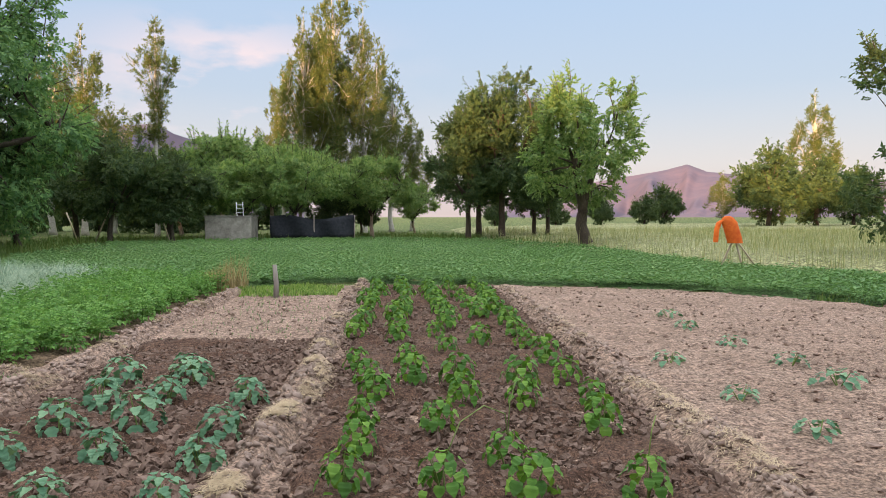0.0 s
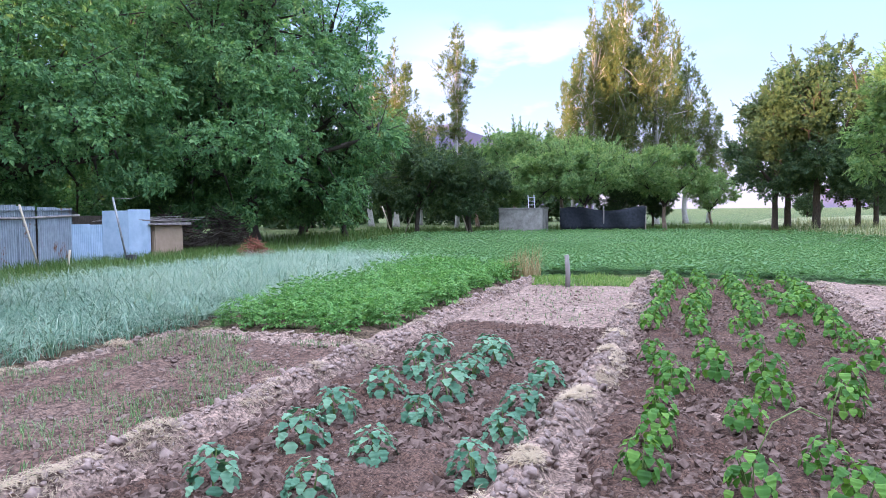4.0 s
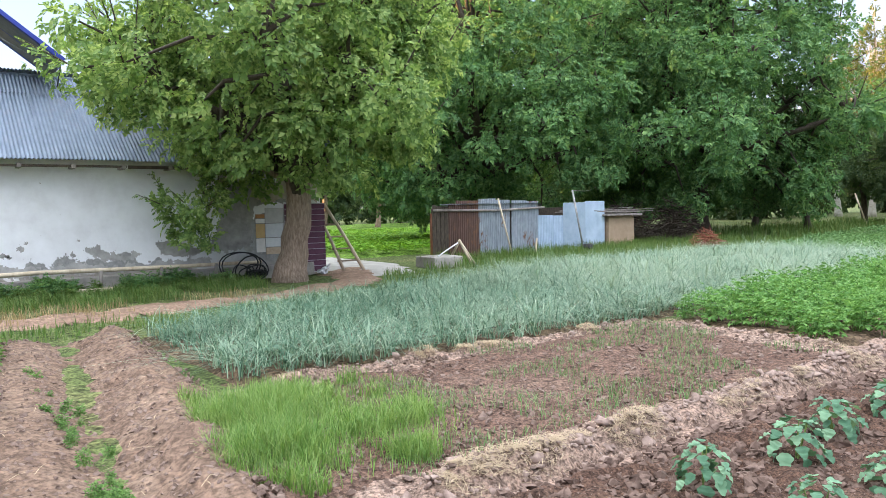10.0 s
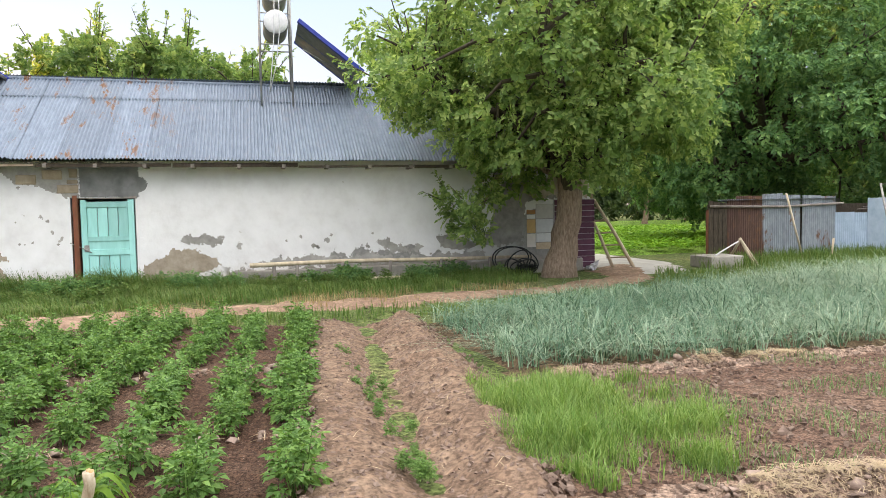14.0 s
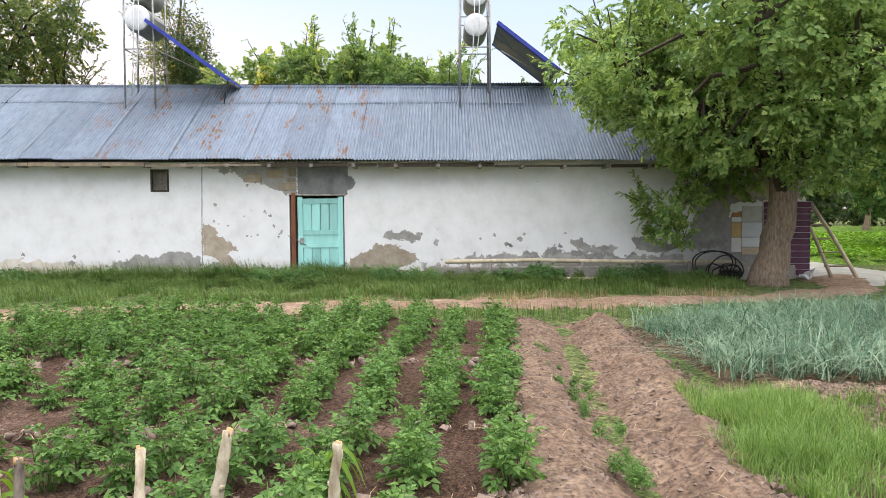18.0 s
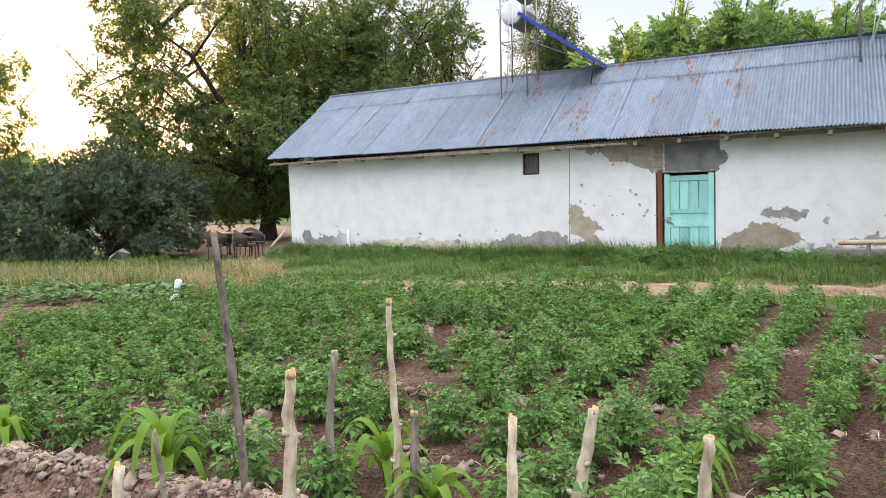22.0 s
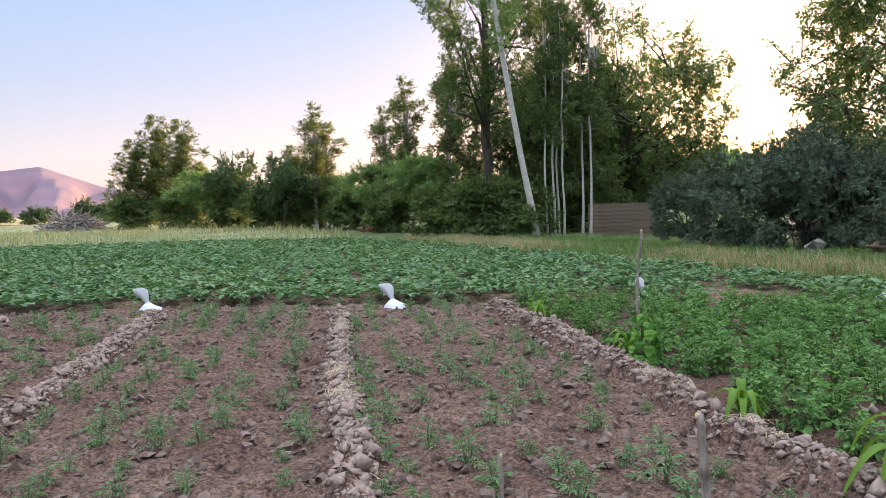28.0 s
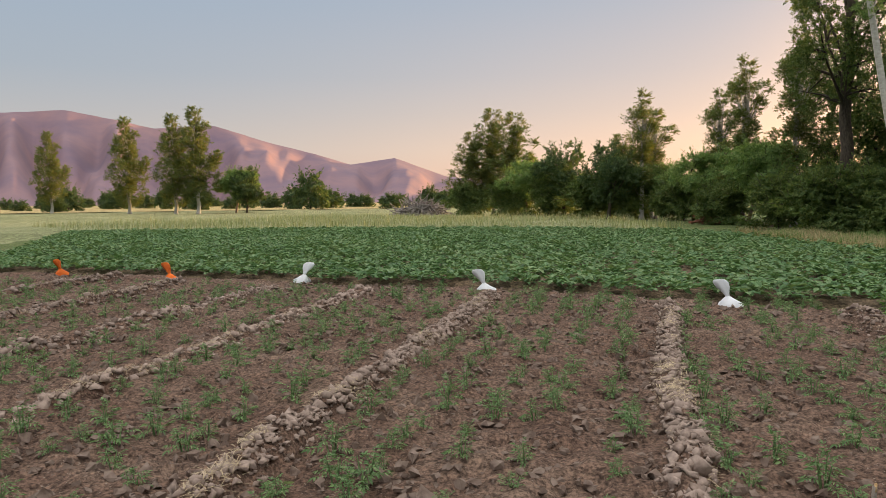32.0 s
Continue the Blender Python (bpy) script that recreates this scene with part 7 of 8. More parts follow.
# solar water heaters on the roof
def heater(label, y, collector, tanks):
    h = thing("solar_water_heater", label, "solar heater", "solar heaters on the roof")
    for dy in (-0.4, 0.36):
        for x, zb in ((-18.55, 4.2), (-19.35, 4.7)):
            part("leg", tube_mesh("leg", [(x, y + dy, zb), (x, y + dy * 0.95, 7.6)], 0.025, STEEL, 6), None, h)
    for z in (5.7, 6.45, 7.2):
        for a, b in (((-18.55, -0.4), (-18.55, 0.36)), ((-19.35, -0.4), (-19.35, 0.36)), ((-18.55, -0.4), (-19.35, -0.4)), ((-18.55, 0.36), (-19.35, 0.36))):
            part("crossbar", tube_mesh("crossbar", [(a[0], y + a[1], z), (b[0], y + b[1], z)], 0.016, STEEL, 5), None, h)
    for z, r in tanks:
        t = part("tank", tube_mesh("tank", [(-19.5, y, z), (-19.45, y, z), (-18.5, y, z), (-18.42, y, z)], [r * 0.9, r, r, r * 0.9], WOOD_RED if r < 0.27 else GALV, 24), None, h, "storage tank with a white end")
        part("tank_end", tube_mesh("tank_end", [(-18.43, y, z + 0.02), (-18.40, y, z + 0.02), (-18.39, y, z + 0.02)], [r * 0.97, r * 0.93, r * 0.5], WHITE, 24), None, t)
    for k in range(2):
        part("hose", tube_mesh("hose", [(-18.35, y - 0.02 + 0.1 * k, 7.1), (-18.3, y - 0.05 + 0.13 * k, 6.0), (-18.4, y - 0.12 + 0.1 * k, 5.2), (-18.45, y - 0.2, 4.5)], 0.012, WHITE, 5), None, h)
    c0, c1, wx, dip = collector
    c0, c1 = Vector(c0), Vector(c1)
    d = (c1 - c0).normalized()
    wv = Vector((-wx, 0, dip))
    nrm = d.cross(wv).normalized()
    if nrm.z < 0:
        nrm = -nrm
    for nm, a, b, wa, wb, th, mt in (("collector", 0, 1, 0.04, 0.96, 0.06, GALV), ("frame_side", -0.01, 1.01, -0.02, 0.06, 0.09, BLUE), ("frame_side", -0.01, 1.01, 0.94, 1.02, 0.09, BLUE), ("frame_side", -0.005, 1.005, 0.49, 0.53, 0.085, BLUE)):
        p, q = c0.lerp(c1, a), c0.lerp(c1, b)
        bm = bmesh.new()
        vs = [bm.verts.new(pp) for pp in (p + wv * wa, q + wv * wa, q + wv * wb, p + wv * wb)]
        vs2 = [bm.verts.new(v.co + nrm * th) for v in vs]
        bm.faces.new(vs[::-1])
        bm.faces.new(vs2)
        for i in range(4):
            bm.faces.new((vs[i], vs[(i + 1) % 4], vs2[(i + 1) % 4], vs2[i]))
        part(nm, bm, mt, h)
    for wv_ in (0.1, 0.9):
        f = c1 + wv * wv_
        part("strut", tube_mesh("strut", [f, (f.x, f.y - 0.1, f.z - 0.55)], 0.018, BLACK, 5), None, h)
    part("strut", tube_mesh("strut", [c0 + wv * 0.1 + Vector((0, 0.1, -0.6)), c1 + wv * 0.5], 0.014, STEEL, 5), None, h)
    return h


heater("solar water heater tower with white-ended tanks and wide collector", 0.3, ((-18.3, 0.82, 6.2), (-18.3, 2.35, 5.02), 1.7, -0.12), ((6.2, 0.3), (6.95, 0.3)))
heater("solar water heater tower with collector seen edge-on", -8.15, ((-18.4, -7.95, 6.33), (-18.4, -5.95, 4.88), 1.2, -0.03), ((6.42, 0.33), (7.12, 0.3)))

# ---- sheds beyond the onions ----
shed = thing("tin_shed", "lean-to shed of rusty and pale corrugated tin sheets", "shed")
SX = -18.6
for i, (y0, y1, z1, mt) in enumerate([(12.47, 13.1, 1.66, WOOD_GREY), (13.1, 13.4, 1.7, TIN_RUST), (13.4, 14.34, 1.8, TIN_RUST), (14.34, 15.0, 1.84, TIN), (15.0, 15.6, 1.8, TIN), (15.72, 16.35, 1.78, TIN_RUST if False else TIN), (16.35, 16.94, 1.74, TIN), (16.94, 17.6, 1.24, TIN_BLUE), (17.6, 18.16, 1.22, TIN_BLUE)]):
    if mt is WOOD_GREY:
        for k in range(4):
            part("plank", box(0.03, 0.14, z1 - 0.02 * k, SX, y0 + 0.08 + 0.155 * k, 0, 0.004, 0.006, seed=k), BARK_DARK, shed)
        continue
    sh = corrugated("tin_sheet", z1, y1 - y0 + 0.05, mt)
    part("tin_sheet", sh, None, shed, at=Matrix.Translation((SX + 0.02 * (i % 2), y0, 0)) @ Matrix.Rotation(radians(-90), 4, "Y") @ Matrix.Rotation(radians(0.8 * ((i * 7) % 3 - 1)), 4, "Z"))
for y0, y1, z1 in ((18.16, 19.3, 1.66), (19.28, 20.33, 1.7)):
    part("flat_sheet", box(0.012, y1 - y0, z1, SX + 0.015, (y0 + y1) / 2, 0, 0.002, 0.006), TIN_BLUE, shed, "pale blue flat tin sheet")
shed_roof = corrugated("roof_sheet", 1.75, 4.3, TIN)
shed_roof.transform(Matrix(((1, 0, 0, 0), (-1.0, 1, 0, 1.75), (0, 0, 1, 0), (0, 0, 0, 1))))
part("roof_sheet", shed_roof, None, shed, at=Matrix.Translation((SX - 1.65, 12.7, 1.56)) @ Matrix.Rotation(radians(-4), 4, "Y"))
part("back_wall", box(0.03, 6.0, 1.5, SX - 1.7, 17.3, 0), BARK_DARK, shed)
for k in range(11):
    part("plank", box(0.155, 0.03, 1.42 + 0.08 * ((k * 5) % 3), SX - 0.1 - 0.15 * k, 12.52 + 0.16 * k, -0.02, 0.004, 0.006, seed=30 + k), BARK_DARK if k % 4 else WOOD_RED, shed)
part("side_wall", box(1.65, 0.03, 1.2, SX - 0.85, 20.3, 0), WOOD_GREY, shed)
part("eave_pole", tube_mesh("eave_pole", [(SX + 0.06, 12.5, 1.5), (SX + 0.08, 15, 1.45), (SX + 0.06, 17.2, 1.52)], 0.035, WOOD_GREY, 7), None, shed)
for nm, pts, r, mt, lb in (("prop_pole", [(-18.0, 15.25, -0.1), (-18.35, 14.95, 1.85)], 0.03, WOOD_PALE, "pale pole leaning on the tin shed"), ("prop_pole", [(-18.1, 18.7, -0.1), (-18.3, 18.35, 2.1)], 0.035, STEEL, "grey pole leaning on the tin shed"), ("prop_pole", [(-16.9, 15.2, -0.1), (-16.9, 15.3, 0.55)], 0.03, WOOD_PALE, "short stake in the grass")):
    thing(nm, lb, "pole", data=tube_mesh(nm, pts, r, mt, 7))
thing("overhead_cable", "thin sagging cable from the shed pole into the walnut", "cable", data=tube_mesh("overhead_cable", [(-18.3, 18.35, 2.08), (-19.4, 20.3, 2.1), (-20.6, 22.5, 2.4), (-21.4, 24.5, 2.9)], 0.012, WOOD_GREY, 5))
hut = thing("mud_hut", "low mud-brick hut with a twig-covered roof", "hut")
part("wall", box(1.8, 1.5, 1.15, -19.4, 21.2, -0.02, 0.05, 0.03), plain("mud_plaster", (0.36, 0.26, 0.17), (0.46, 0.34, 0.24), 3, 0.95, dep=0.03), hut)
part("roof_slab", box(2.2, 2.0, 0.1, -19.4, 21.2, 1.13, 0.03, 0.03, seed=4), WOOD_GREY, hut)
tw = []
rt = np.random.default_rng(9)
for k in range(90):
    c = np.array([-19.4 + rt.normal(0, 0.5), 21.2 + rt.normal(0, 0.6), 1.27 + abs(rt.normal(0, 0.05))])
    d = rt.normal(0, 1, 3) * np.array([0.4, 0.7, 0.03])
    tw.append(tube_np([c - d, c + d], 0.012, 4))
tagged(part("twig_thatch", mesh_np("twig_thatch", *join(tw), WOOD_GREY), None, hut), kind="stuff")


def brush(name, label, x, y, rx, ry, h, n, seed, mat, thick=0.012, ln=0.6):
    r = np.random.default_rng(seed)
    out = []
    for k in range(n):
        u = r.normal(0, 0.42, 2)
        zmax = h * max(0.05, 1 - u @ u)
        c = np.array([x + u[0] * rx, y + u[1] * ry, r.uniform(0.02, zmax)])
        d = r.normal(0, 1, 3) * np.array([1, 1, 0.5])
        d *= ln / 2 / np.linalg.norm(d)
        a, b = c - d, c + d
        a[2], b[2] = max(a[2], 0.0), max(b[2], 0.0)
        out.append(tube_np([a, c + r.normal(0, 0.02, 3), b], [thick, thick, thick * 0.4], 4))
    return thing(name, label, "wood pile", kind="stuff", data=mesh_np(name, *join(out), mat))


brush("brushwood_pile", "dark heap of cut brushwood under the walnut", -20.5, 23.6, 1.6, 1.6, 1.5, 420, 1, BARK_DARK, 0.018, 1.1)
brush("brushwood_pile", "dark heap of twigs beside the hut", -19.6, 25.8, 1.3, 1.3, 1.6, 320, 2, BARK_DARK, 0.018, 1.1)
brush("twig_heap", "small reddish heap of twigs beside the onions", -13.9, 19.8, 0.5, 0.7, 0.75, 160, 3, WOOD_RED, 0.012, 0.5)
brush("branch_pile", "grey heap of cut branches at the far field edge", 23, -75, 3.4, 2.4, 1.4, 260, 4, WOOD_GREY, 0.06, 3.0)
brush("branch_pile", "reddish heap of branches under the trees", -5.0, -49, 1.6, 1.4, 1.3, 160, 5, WOOD_RED, 0.035, 1.5)
# concrete well head and its tripod
well = thing("well_block", "low concrete block of the pump well", "well block")
part("block", box(0.9, 0.95, 0.3, -16.1, 10.95, -0.03, 0.02, 0.01), CONCRETE, well)
tri = thing("pump_tripod", "tripod of poles with a white hose at the well", "tripod")
for pts in ([(-15.7, 11.8, -0.05), (-15.95, 11.52, 0.7)], [(-15.75, 11.95, -0.05), (-15.9, 11.5, 0.66)], [(-16.3, 11.5, 0.2), (-15.9, 11.5, 0.66)]):
    part("leg", tube_mesh("leg", pts, 0.035, WOOD_PALE, 7), None, tri)
part("hose", tube_mesh("hose", [(-15.95, 11.5, 0.62), (-15.9, 11.2, 0.5), (-15.9, 10.9, 0.35), (-15.8, 10.7, 0.28)], 0.02, WHITE, 6), None, tri)
thing("black_bucket", "small black bucket in the grass before the shed", "bucket", data=tube_mesh("black_bucket", [(-16.5, 17.2, 0), (-16.5, 17.2, 0.3)], [0.13, 0.16], BLACK, 14))
thing("white_bag", "crumpled white plastic bag beside the house corner", "bag", data=mesh_np("white_bag", *clods_np(np.array([(-16.5, 7.75, 0.1), (-16.45, 7.6, 0.06)]), np.array([0.16, 0.1]), 3), WHITE))

# ---- the orchard's edge ----
tankb = thing("water_tank", "square concrete water tank under the orchard trees", "tank")
part("basin", box(3.0, 2.2, 1.65, -11.7, 48.6, -0.03, 0.04, 0.02), CONCRETE, tankb)
part("lid", box(3.1, 2.3, 0.08, -11.7, 48.6, 1.625, 0.02), CONCRETE, tankb)
tl = thing("metal_ladder", "white metal ladder standing on the water tank", "ladder")
for dx in (0, 0.42):
    part("rail", tube_mesh("rail", [(-11.2 + dx, 48.0, 1.68), (-11.3 + dx, 48.2, 2.6)], 0.03, WHITE, 6), None, tl)
for k in range(3):
    part("rung", tube_mesh("rung", [(-11.23, 48.05 + 0.06 * k, 1.9 + 0.26 * k), (-10.8, 48.05 + 0.06 * k, 1.9 + 0.26 * k)], 0.02, WHITE, 6), None, tl)
net = thing("shade_net", "dark shade net hung low between the orchard trunks", "net")
xs = np.linspace(-9.4, -3.6, 40)
zs = np.linspace(0, 1, 6)
NXX, NZ = np.meshgrid(xs, zs, indexing="ij")
top_z = 1.45 + 0.15 * np.sin(NXX * 1.3)
NV = np.stack([NXX, 50.0 + 0.15 * np.sin(NXX * 3 + NZ * 2), 0.15 + NZ * top_z], -1).reshape(-1, 3)
ii, jj = np.meshgrid(np.arange(39), np.arange(5), indexing="ij")
kk = (ii * 6 + jj).ravel()
NET = plain("dark_net", (0.012, 0.015, 0.02), (0.03, 0.034, 0.045), 6, 0.8)
nb = part("cloth", mesh_np("cloth", NV, np.stack([kk, kk + 6, kk + 7, kk + 1], 1), NET, True), None, net)
nb.modifiers.new("thick", "SOLIDIFY").thickness = 0.02
for x in (-9.4, -6.4, -3.6):
    part("post", tube_mesh("post", [(x, 50.1, -0.1), (x, 50.05, 1.75)], 0.05, WOOD_GREY, 6), None, net)
for pts in ([(-19.3, 45.2, -0.05), (-18.2, 45.0, 2.2)], [(-14.9, 46.0, -0.05), (-15.6, 46.2, 1.8)], [(-20.6, 46.0, -0.05), (-21.4, 46.2, 1.9)]):
    thing("prop_stick", "stick propping an orchard branch", "prop", group="orchard props", data=tube_mesh("prop_stick", pts, 0.045, WOOD_PALE, 6))
post = thing("wooden_post", "short weathered wooden post at the end of the bed", "post", data=tube_mesh("wooden_post", [(-2.58, 14.2, -0.1), (-2.57, 14.2, 0.3), (-2.6, 14.21, 0.66)], [0.055, 0.05, 0.045], WOOD_GREY, 9))

# scarecrow
crow = thing("scarecrow", "scarecrow of an orange shirt on a pole tripod", "scarecrow")
for pts in ([(9.35, 20.9, -0.05), (9.72, 20.7, 0.95)], [(9.95, 20.5, -0.05), (9.75, 20.7, 1.0)], [(10.7, 21.2, 0.02), (9.8, 20.75, 0.95)]):
    part("pole", tube_mesh("pole", pts, 0.03, WOOD_PALE, 6), None, crow)


def cloth_body(rings, sides=14, fold=0.03, seed=0):
    """A hanging cloth hull through rings of (x, y, z, rx, ry)."""
    r = np.random.default_rng(seed)
    P = []
    for x, y, z, rx, ry in rings:
        for k in range(sides):
            a = 2 * math.pi * k / sides
            f = 1 + fold * math.sin(a * 5 + z * 6) + r.normal(0, fold * 0.5)
            P.append((x + rx * f * math.cos(a), y + ry * f * math.sin(a), z))
    n = len(rings)
    F = [(i * sides + k, i * sides + (k + 1) % sides, (i + 1) * sides + (k + 1) % sides, (i + 1) * sides + k) for i in range(n - 1) for k in range(sides)]
    return np.array(P), np.array(F)


part("shirt", mesh_np("shirt", *cloth_body([(9.72, 20.6, 0.82, 0.23, 0.13), (9.68, 20.6, 1.0, 0.24, 0.14), (9.6, 20.6, 1.25, 0.23, 0.13), (9.52, 20.6, 1.45, 0.25, 0.13), (9.48, 20.6, 1.58, 0.16, 0.1), (9.48, 20.6, 1.62, 0.07, 0.06)], seed=1), ORANGE, True), None, crow, "bright orange shirt")
part("sleeve", mesh_np("sleeve", *cloth_body([(9.34, 20.6, 1.5, 0.08, 0.08), (9.22, 20.6, 1.42, 0.08, 0.08), (9.15, 20.6, 1.2, 0.08, 0.07), (9.13, 20.6, 0.85, 0.075, 0.06)], 10, seed=2), ORANGE, True), None, crow)


# bags tied over sticks to scare birds
def bird_scarer(x, y, mat, label, turn, s=1.0):
    b = thing("bird_scarer", label, "bird scarer", "bags tied to sticks", at=pose(x, y, 0, 0, 0, turn))
    b.scale = (s, s, s)
    part("stick", tube_mesh("stick", [(0, 0, -0.05), (0.02, 0, 0.34)], 0.012, WOOD, 6), None, b)
    part("bag_skirt", mesh_np("bag_skirt", *cloth_body([(-0.05, 0, 0.0, 0.2, 0.13), (-0.04, 0, 0.07, 0.18, 0.12), (-0.01, 0, 0.13, 0.09, 0.07), (0.01, 0, 0.18, 0.03, 0.03)], 12, 0.1, 3), mat, True), None, b)
    part("bag_top", mesh_np("bag_top", *cloth_body([(0.01, 0, 0.17, 0.03, 0.03), (0.04, 0, 0.23, 0.05, 0.03), (0.08, 0, 0.31, 0.085, 0.024), (0.12, 0, 0.39, 0.115, 0.016), (0.14, 0, 0.43, 0.09, 0.01), (0.10, 0, 0.445, 0.03, 0.006)], 14, 0.2, 4), mat, True), None, b)


for x, y, t in ((6.3, -13.5, 200), (2.5, -12.7, 20), (-1.3, -11.7, -10), (-5.1, -11.0, 30), (-8.4, -9.9, 80)):
    bird_scarer(x, y, WHITE, "white plastic bag tied over a stick", t, 0.9)
for x, y, t in ((12.4, -13.8, 90), (9.2, -13.3, 0)):
    bird_scarer(x, y, ORANGE, "orange cloth tied over a stick", t, 0.85)


# ---- stakes near the camera ----
CUT = plain("fresh_cut", (0.42, 0.24, 0.10), (0.62, 0.44, 0.24), 30, 0.85)
STICK_PALE = plain("flaking_stick", (0.30, 0.225, 0.145), (0.68, 0.60, 0.47), 22, 0.85, dep=0.006, stretch=(1, 1, 0.45))
STICK_GREY = plain("barked_stick", (0.075, 0.06, 0.05), (0.33, 0.28, 0.235), 20, 0.9, dep=0.008, stretch=(1, 1, 0.4))


def stake(bot, top, r, mat, label, seed=0, knots=5):
    r_ = np.random.default_rng(seed)
    b, t = np.array(bot), np.array(top)
    n = 15
    bow = r_.normal(0, 0.013, 2) * (np.linalg.norm(t - b))
    P = [b + (t - b) * k / (n - 1) + np.append(bow * math.sin(math.pi * k / (n - 1)) + r_.normal(0, r * 0.17, 2), 0) * (0 < k < n - 1) for k in range(n)]
    R = r * np.linspace(1.12, 0.72, n) * r_.uniform(0.9, 1.12, n)
    s = thing("stake", label, "stake", "stakes along the potato bed")
    part("stick", tube_mesh("stick", P, R, mat, 9), None, s)
    cut = P[-1]
    for k in range(3):
        a = r_.uniform(0, 6.28)
        d = np.array([math.cos(a) * r * 0.35, math.sin(a) * r * 0.35, 0])
        part("splinter", tube_mesh("splinter", [cut + d - np.array([0, 0, 0.02]), cut + d * 1.3 + np.array([0, 0, r_.uniform(0.002, 0.014)])], [r * 0.5, r * 0.3], CUT, 5), None, s, "fresh broken wood")
    for k in range(knots):
        i = int(r_.integers(1, n - 1))
        a = r_.uniform(0, 6.28)
        c = P[i]
        d = np.array([math.cos(a), math.sin(a), 0.5])
        part("knot", tube_mesh("knot", [c, c + d * r * 1.15, c + d * r * 1.5], [r * 0.55, r * 0.45, r * 0.2], mat, 6), None, s)


stake((-2.95, -3.06, -0.1), (-2.88, -3.13, 1.43), 0.021, STICK_GREY, "tall crooked grey stake", 1, 6)
stake((-2.35, -2.28, -0.1), (-2.37, -2.25, 0.96), 0.026, STICK_PALE, "peeled pale stake with a splintered top", 2)
stake((-3.34, -2.82, -0.1), (-3.35, -2.81, 0.79), 0.023, STICK_GREY, "dark grey stake with a fresh-cut top", 3, 2)
stake((-3.2, -2.36, -0.1), (-3.2, -2.37, 1.09), 0.019, STICK_PALE, "thin pale crooked stake", 4)
stake((-3.2, -2.26, -0.1), (-3.21, -2.26, 0.58), 0.025, STICK_GREY, "short sawn-off brown stake", 5, 0)
stake((-2.75, -1.63, -0.1), (-2.87, -1.62, 0.73), 0.023, STICK_PALE, "short pale leaning stake", 6, 1)
stake((-3.6, -1.66, -0.1), (-3.72, -1.57, 0.53), 0.034, STICK_PALE, "thick pale leaning stake", 7, 2)
stake((-3.3, -1.02, -0.1), (-3.31, -0.99, 0.6), 0.028, STICK_PALE, "pale stake with a split knotty top", 8, 3)
stake((-2.5, -3.1, -0.1), (-2.48, -3.12, 0.6), 0.014, STICK_GREY, "thin grey stake by the corn", 9, 2)
stake((-1.85, -2.72, -0.1), (-2.0, -2.7, 0.68), 0.024, STICK_PALE, "pale stake with a slanting cut", 10, 0)
stake((-1.84, -3.6, -0.1), (-1.8, -3.63, 0.62), 0.024, STICK_GREY, "grey weathered stake with a blunt top", 11, 1)
stake((-0.95, -3.84, -0.1), (-0.95, -3.84, 0.44), 0.012, STICK_GREY, "small thin stake in the seedling bed", 12, 0)
stake((-3.08, -6.78, -0.1), (-3.06, -6.8, 1.3), 0.014, STICK_GREY, "thin grey bean pole", 13, 1)

# ---- garden chairs and plank wall by the hedge ----
WICKER = plain("brown_wicker", (0.05, 0.035, 0.028), (0.12, 0.09, 0.075), 60, 0.7, dep=0.006)


def chair(x, y, turn):
    c = thing("wicker_chair", "dark brown wicker armchair with a rounded back", "chair", "chairs round the table", at=pose(x, y, 0, 0, 0, turn))
    part("seat", box(0.52, 0.5, 0.08, 0, 0, 0.36, 0.02), WICKER, c)
    n, V, F = 14, [], []
    for i in range(n + 1):
        a = math.pi * (i / n)
        for z, k in ((0.4, 1.0), (0.62, 1.06), (0.86 - 0.18 * abs(math.cos(a)) ** 2, 1.1)):
            V.append((-math.sin(a) * 0.27 * k - 0.02, math.cos(a) * 0.29 * k, z))
    for i in range(n):
        for j in range(2):
            b = i * 3 + j
            F.append((b, b + 3, b + 4, b + 1))
    o = part("backrest", mesh_np("backrest", np.array(V), np.array(F), WICKER, True), None, c)
    o.modifiers.new("thick", "SOLIDIFY").thickness = 0.03
    for dx in (-0.22, 0.22):
        for dy in (-0.2, 0.2):
            part("leg", tube_mesh("leg", [(dx, dy, 0), (dx * 0.95, dy * 0.95, 0.37)], 0.02, WICKER, 6), None, c)
        part("armrest", tube_mesh("armrest", [(-0.2, dx * 1.3, 0.62), (0.24, dx * 1.25, 0.6), (0.24, dx * 1.2, 0.4)], 0.025, WICKER, 6), None, c)


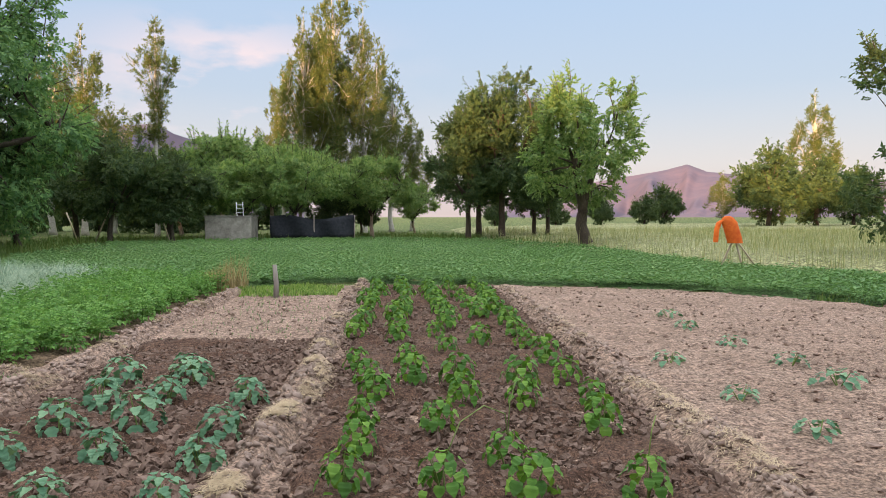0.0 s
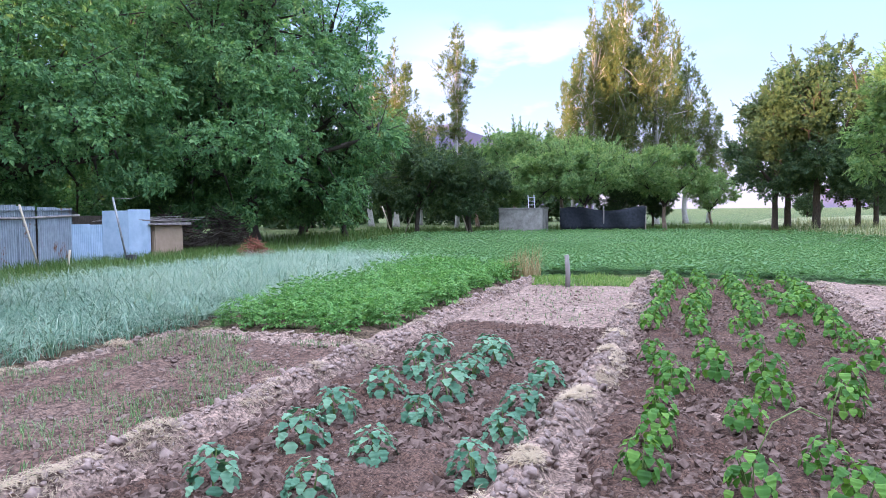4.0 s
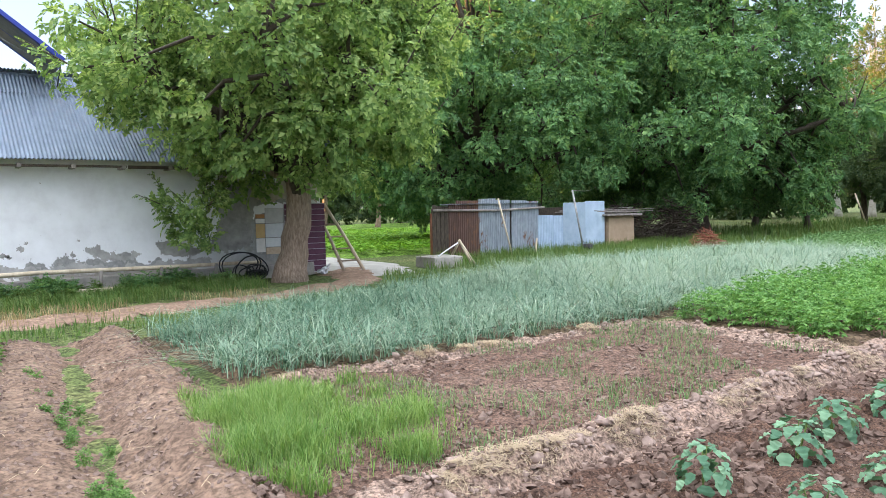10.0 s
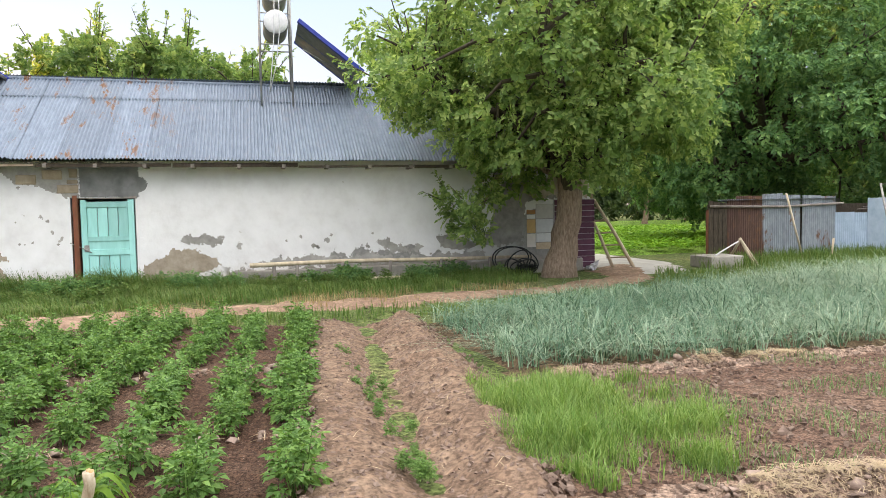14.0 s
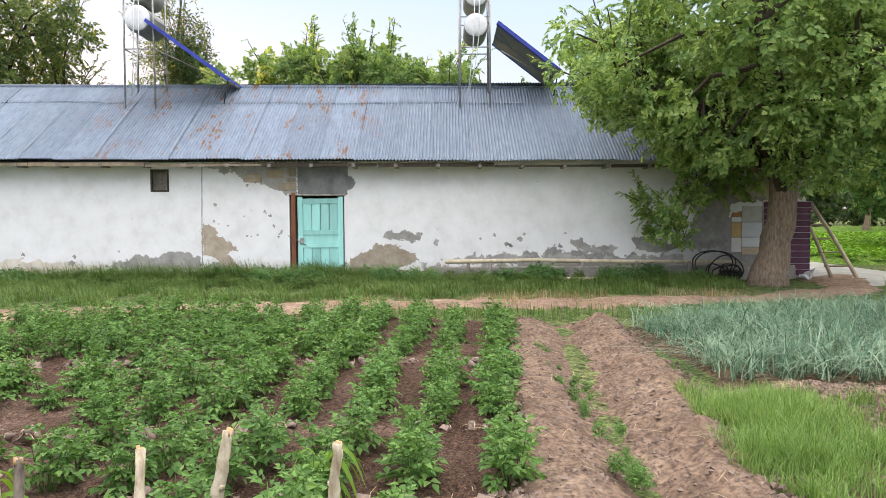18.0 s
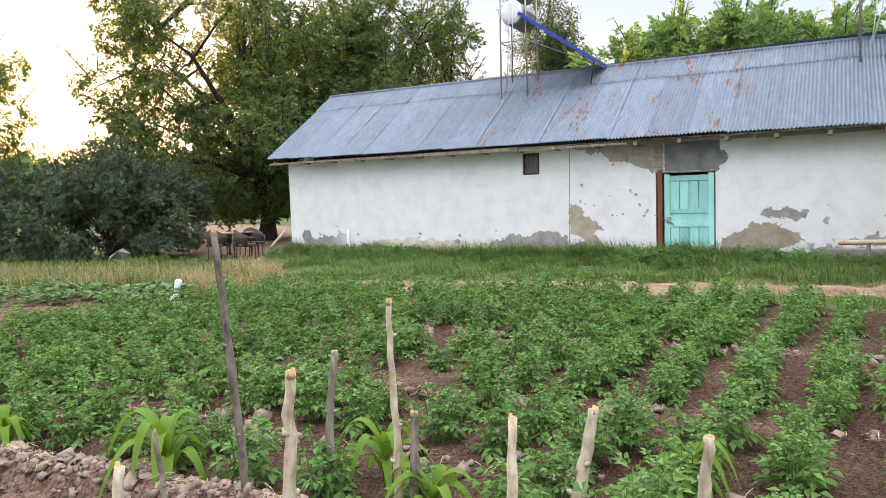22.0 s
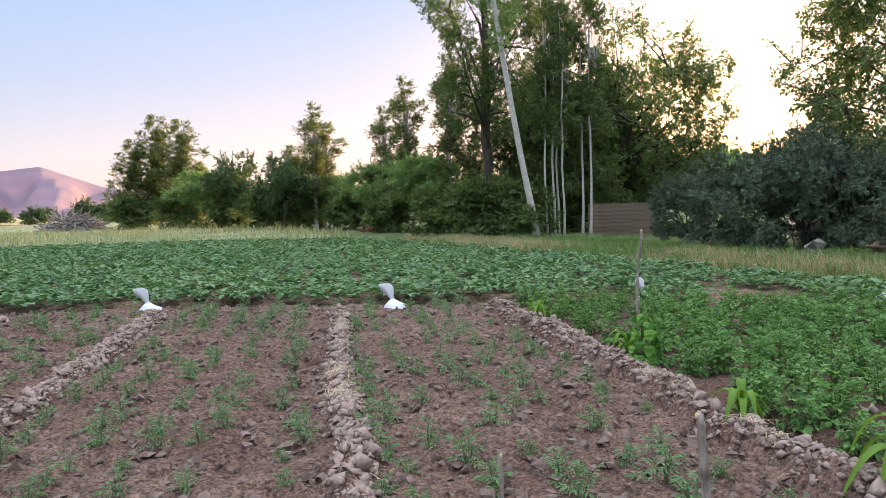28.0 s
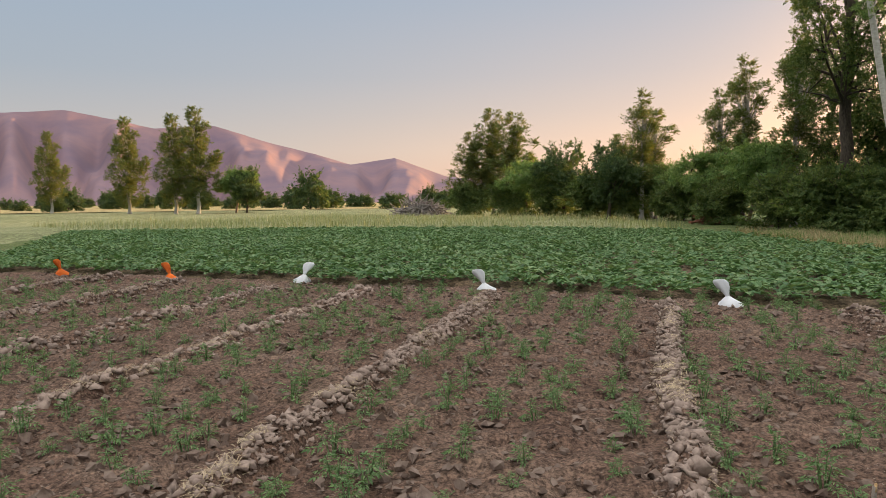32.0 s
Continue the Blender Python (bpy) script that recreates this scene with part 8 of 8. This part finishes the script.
chair(-15.55, -16.4, 200)
chair(-15.6, -15.35, 150)
chair(-16.5, -15.9, 60)
chair(-16.5, -17.2, -40)
tb = thing("garden_table", "small garden table with a pale top", "table", at=pose(-16.2, -16.4, 0))
part("tabletop", box(0.85, 0.85, 0.04, 0, 0, 0.7, 0.008), WOOD, tb)
for dx in (-0.36, 0.36):
    for dy in (-0.36, 0.36):
        part("leg", tube_mesh("leg", [(dx, dy, 0), (dx, dy, 0.7)], 0.02, WICKER, 6), None, tb)
part_jar = thing("jar", "small yellow-lidded jar on the garden table", "jar", data=tube_mesh("jar", [(-16.2, -16.4, 0.74), (-16.2, -16.4, 0.86)], [0.06, 0.05], WOOD_PALE, 12))
plank_brown = plain("brown_plank", (0.12, 0.085, 0.062), (0.21, 0.155, 0.115), 9, 0.85, dep=0.01, stretch=(0.15, 1, 1))
pw = thing("plank_wall", "brown horizontal plank wall beyond the hedge", "plank wall")
for k in range(8):
    o = part("plank", box(3.4, 0.05, 0.18, 0, 0, 0, 0.006, 0.006, seed=k), plank_brown, pw)
    o.matrix_basis = pose(-15.0, -33.6, -0.02 + k * 0.19, 0, 0, -23)
fence = thing("rail_fence", "far low rail fence across the bare yard", "fence")
for k in range(6):
    part("post", tube_mesh("post", [(-24 - k * 1.6, -33 + k * 0.6, -0.1), (-24 - k * 1.6, -33 + k * 0.6, 1.0)], 0.06, WOOD, 6), None, fence)
for z in (0.5, 0.9):
    part("rail", tube_mesh("rail", [(-23.5, -33.2, z), (-32.5, -29.8, z)], 0.05, WOOD, 6), None, fence)
thing("grey_stone", "pale round stone in the grass before the bushes", "stone", data=mesh_np("grey_stone", *clods_np(np.array([(-13.6, -18.2, 0.15)]), np.array([0.3]), 8), CONCRETE))
thing("leaning_plank", "pale plank leaning on the house corner", "plank", data=tube_mesh("leaning_plank", [(-16.6, -15.6, 0), (-16.8, -14.9, 0.75)], 0.04, WOOD_PALE, 6))
thing("wall_pipe", "short white pipe at the foot of the wall", "pipe", data=tube_mesh("wall_pipe", [(HX + 0.1, -12.6, 0), (HX + 0.1, -12.6, 0.75)], 0.035, WHITE, 8))
thing("wall_hole", "dark rough hole broken in the plaster", "hole", kind="structure", data=mesh_np("wall_hole", *cloth_body([(HX + 0.006, -14.15, 0.36, 0.001, 0.02), (HX + 0.006, -14.15, 0.45, 0.002, 0.15), (HX + 0.006, -14.17, 0.6, 0.002, 0.19), (HX + 0.006, -14.15, 0.74, 0.001, 0.1)], 10, 0.05, 5), CEMENT))
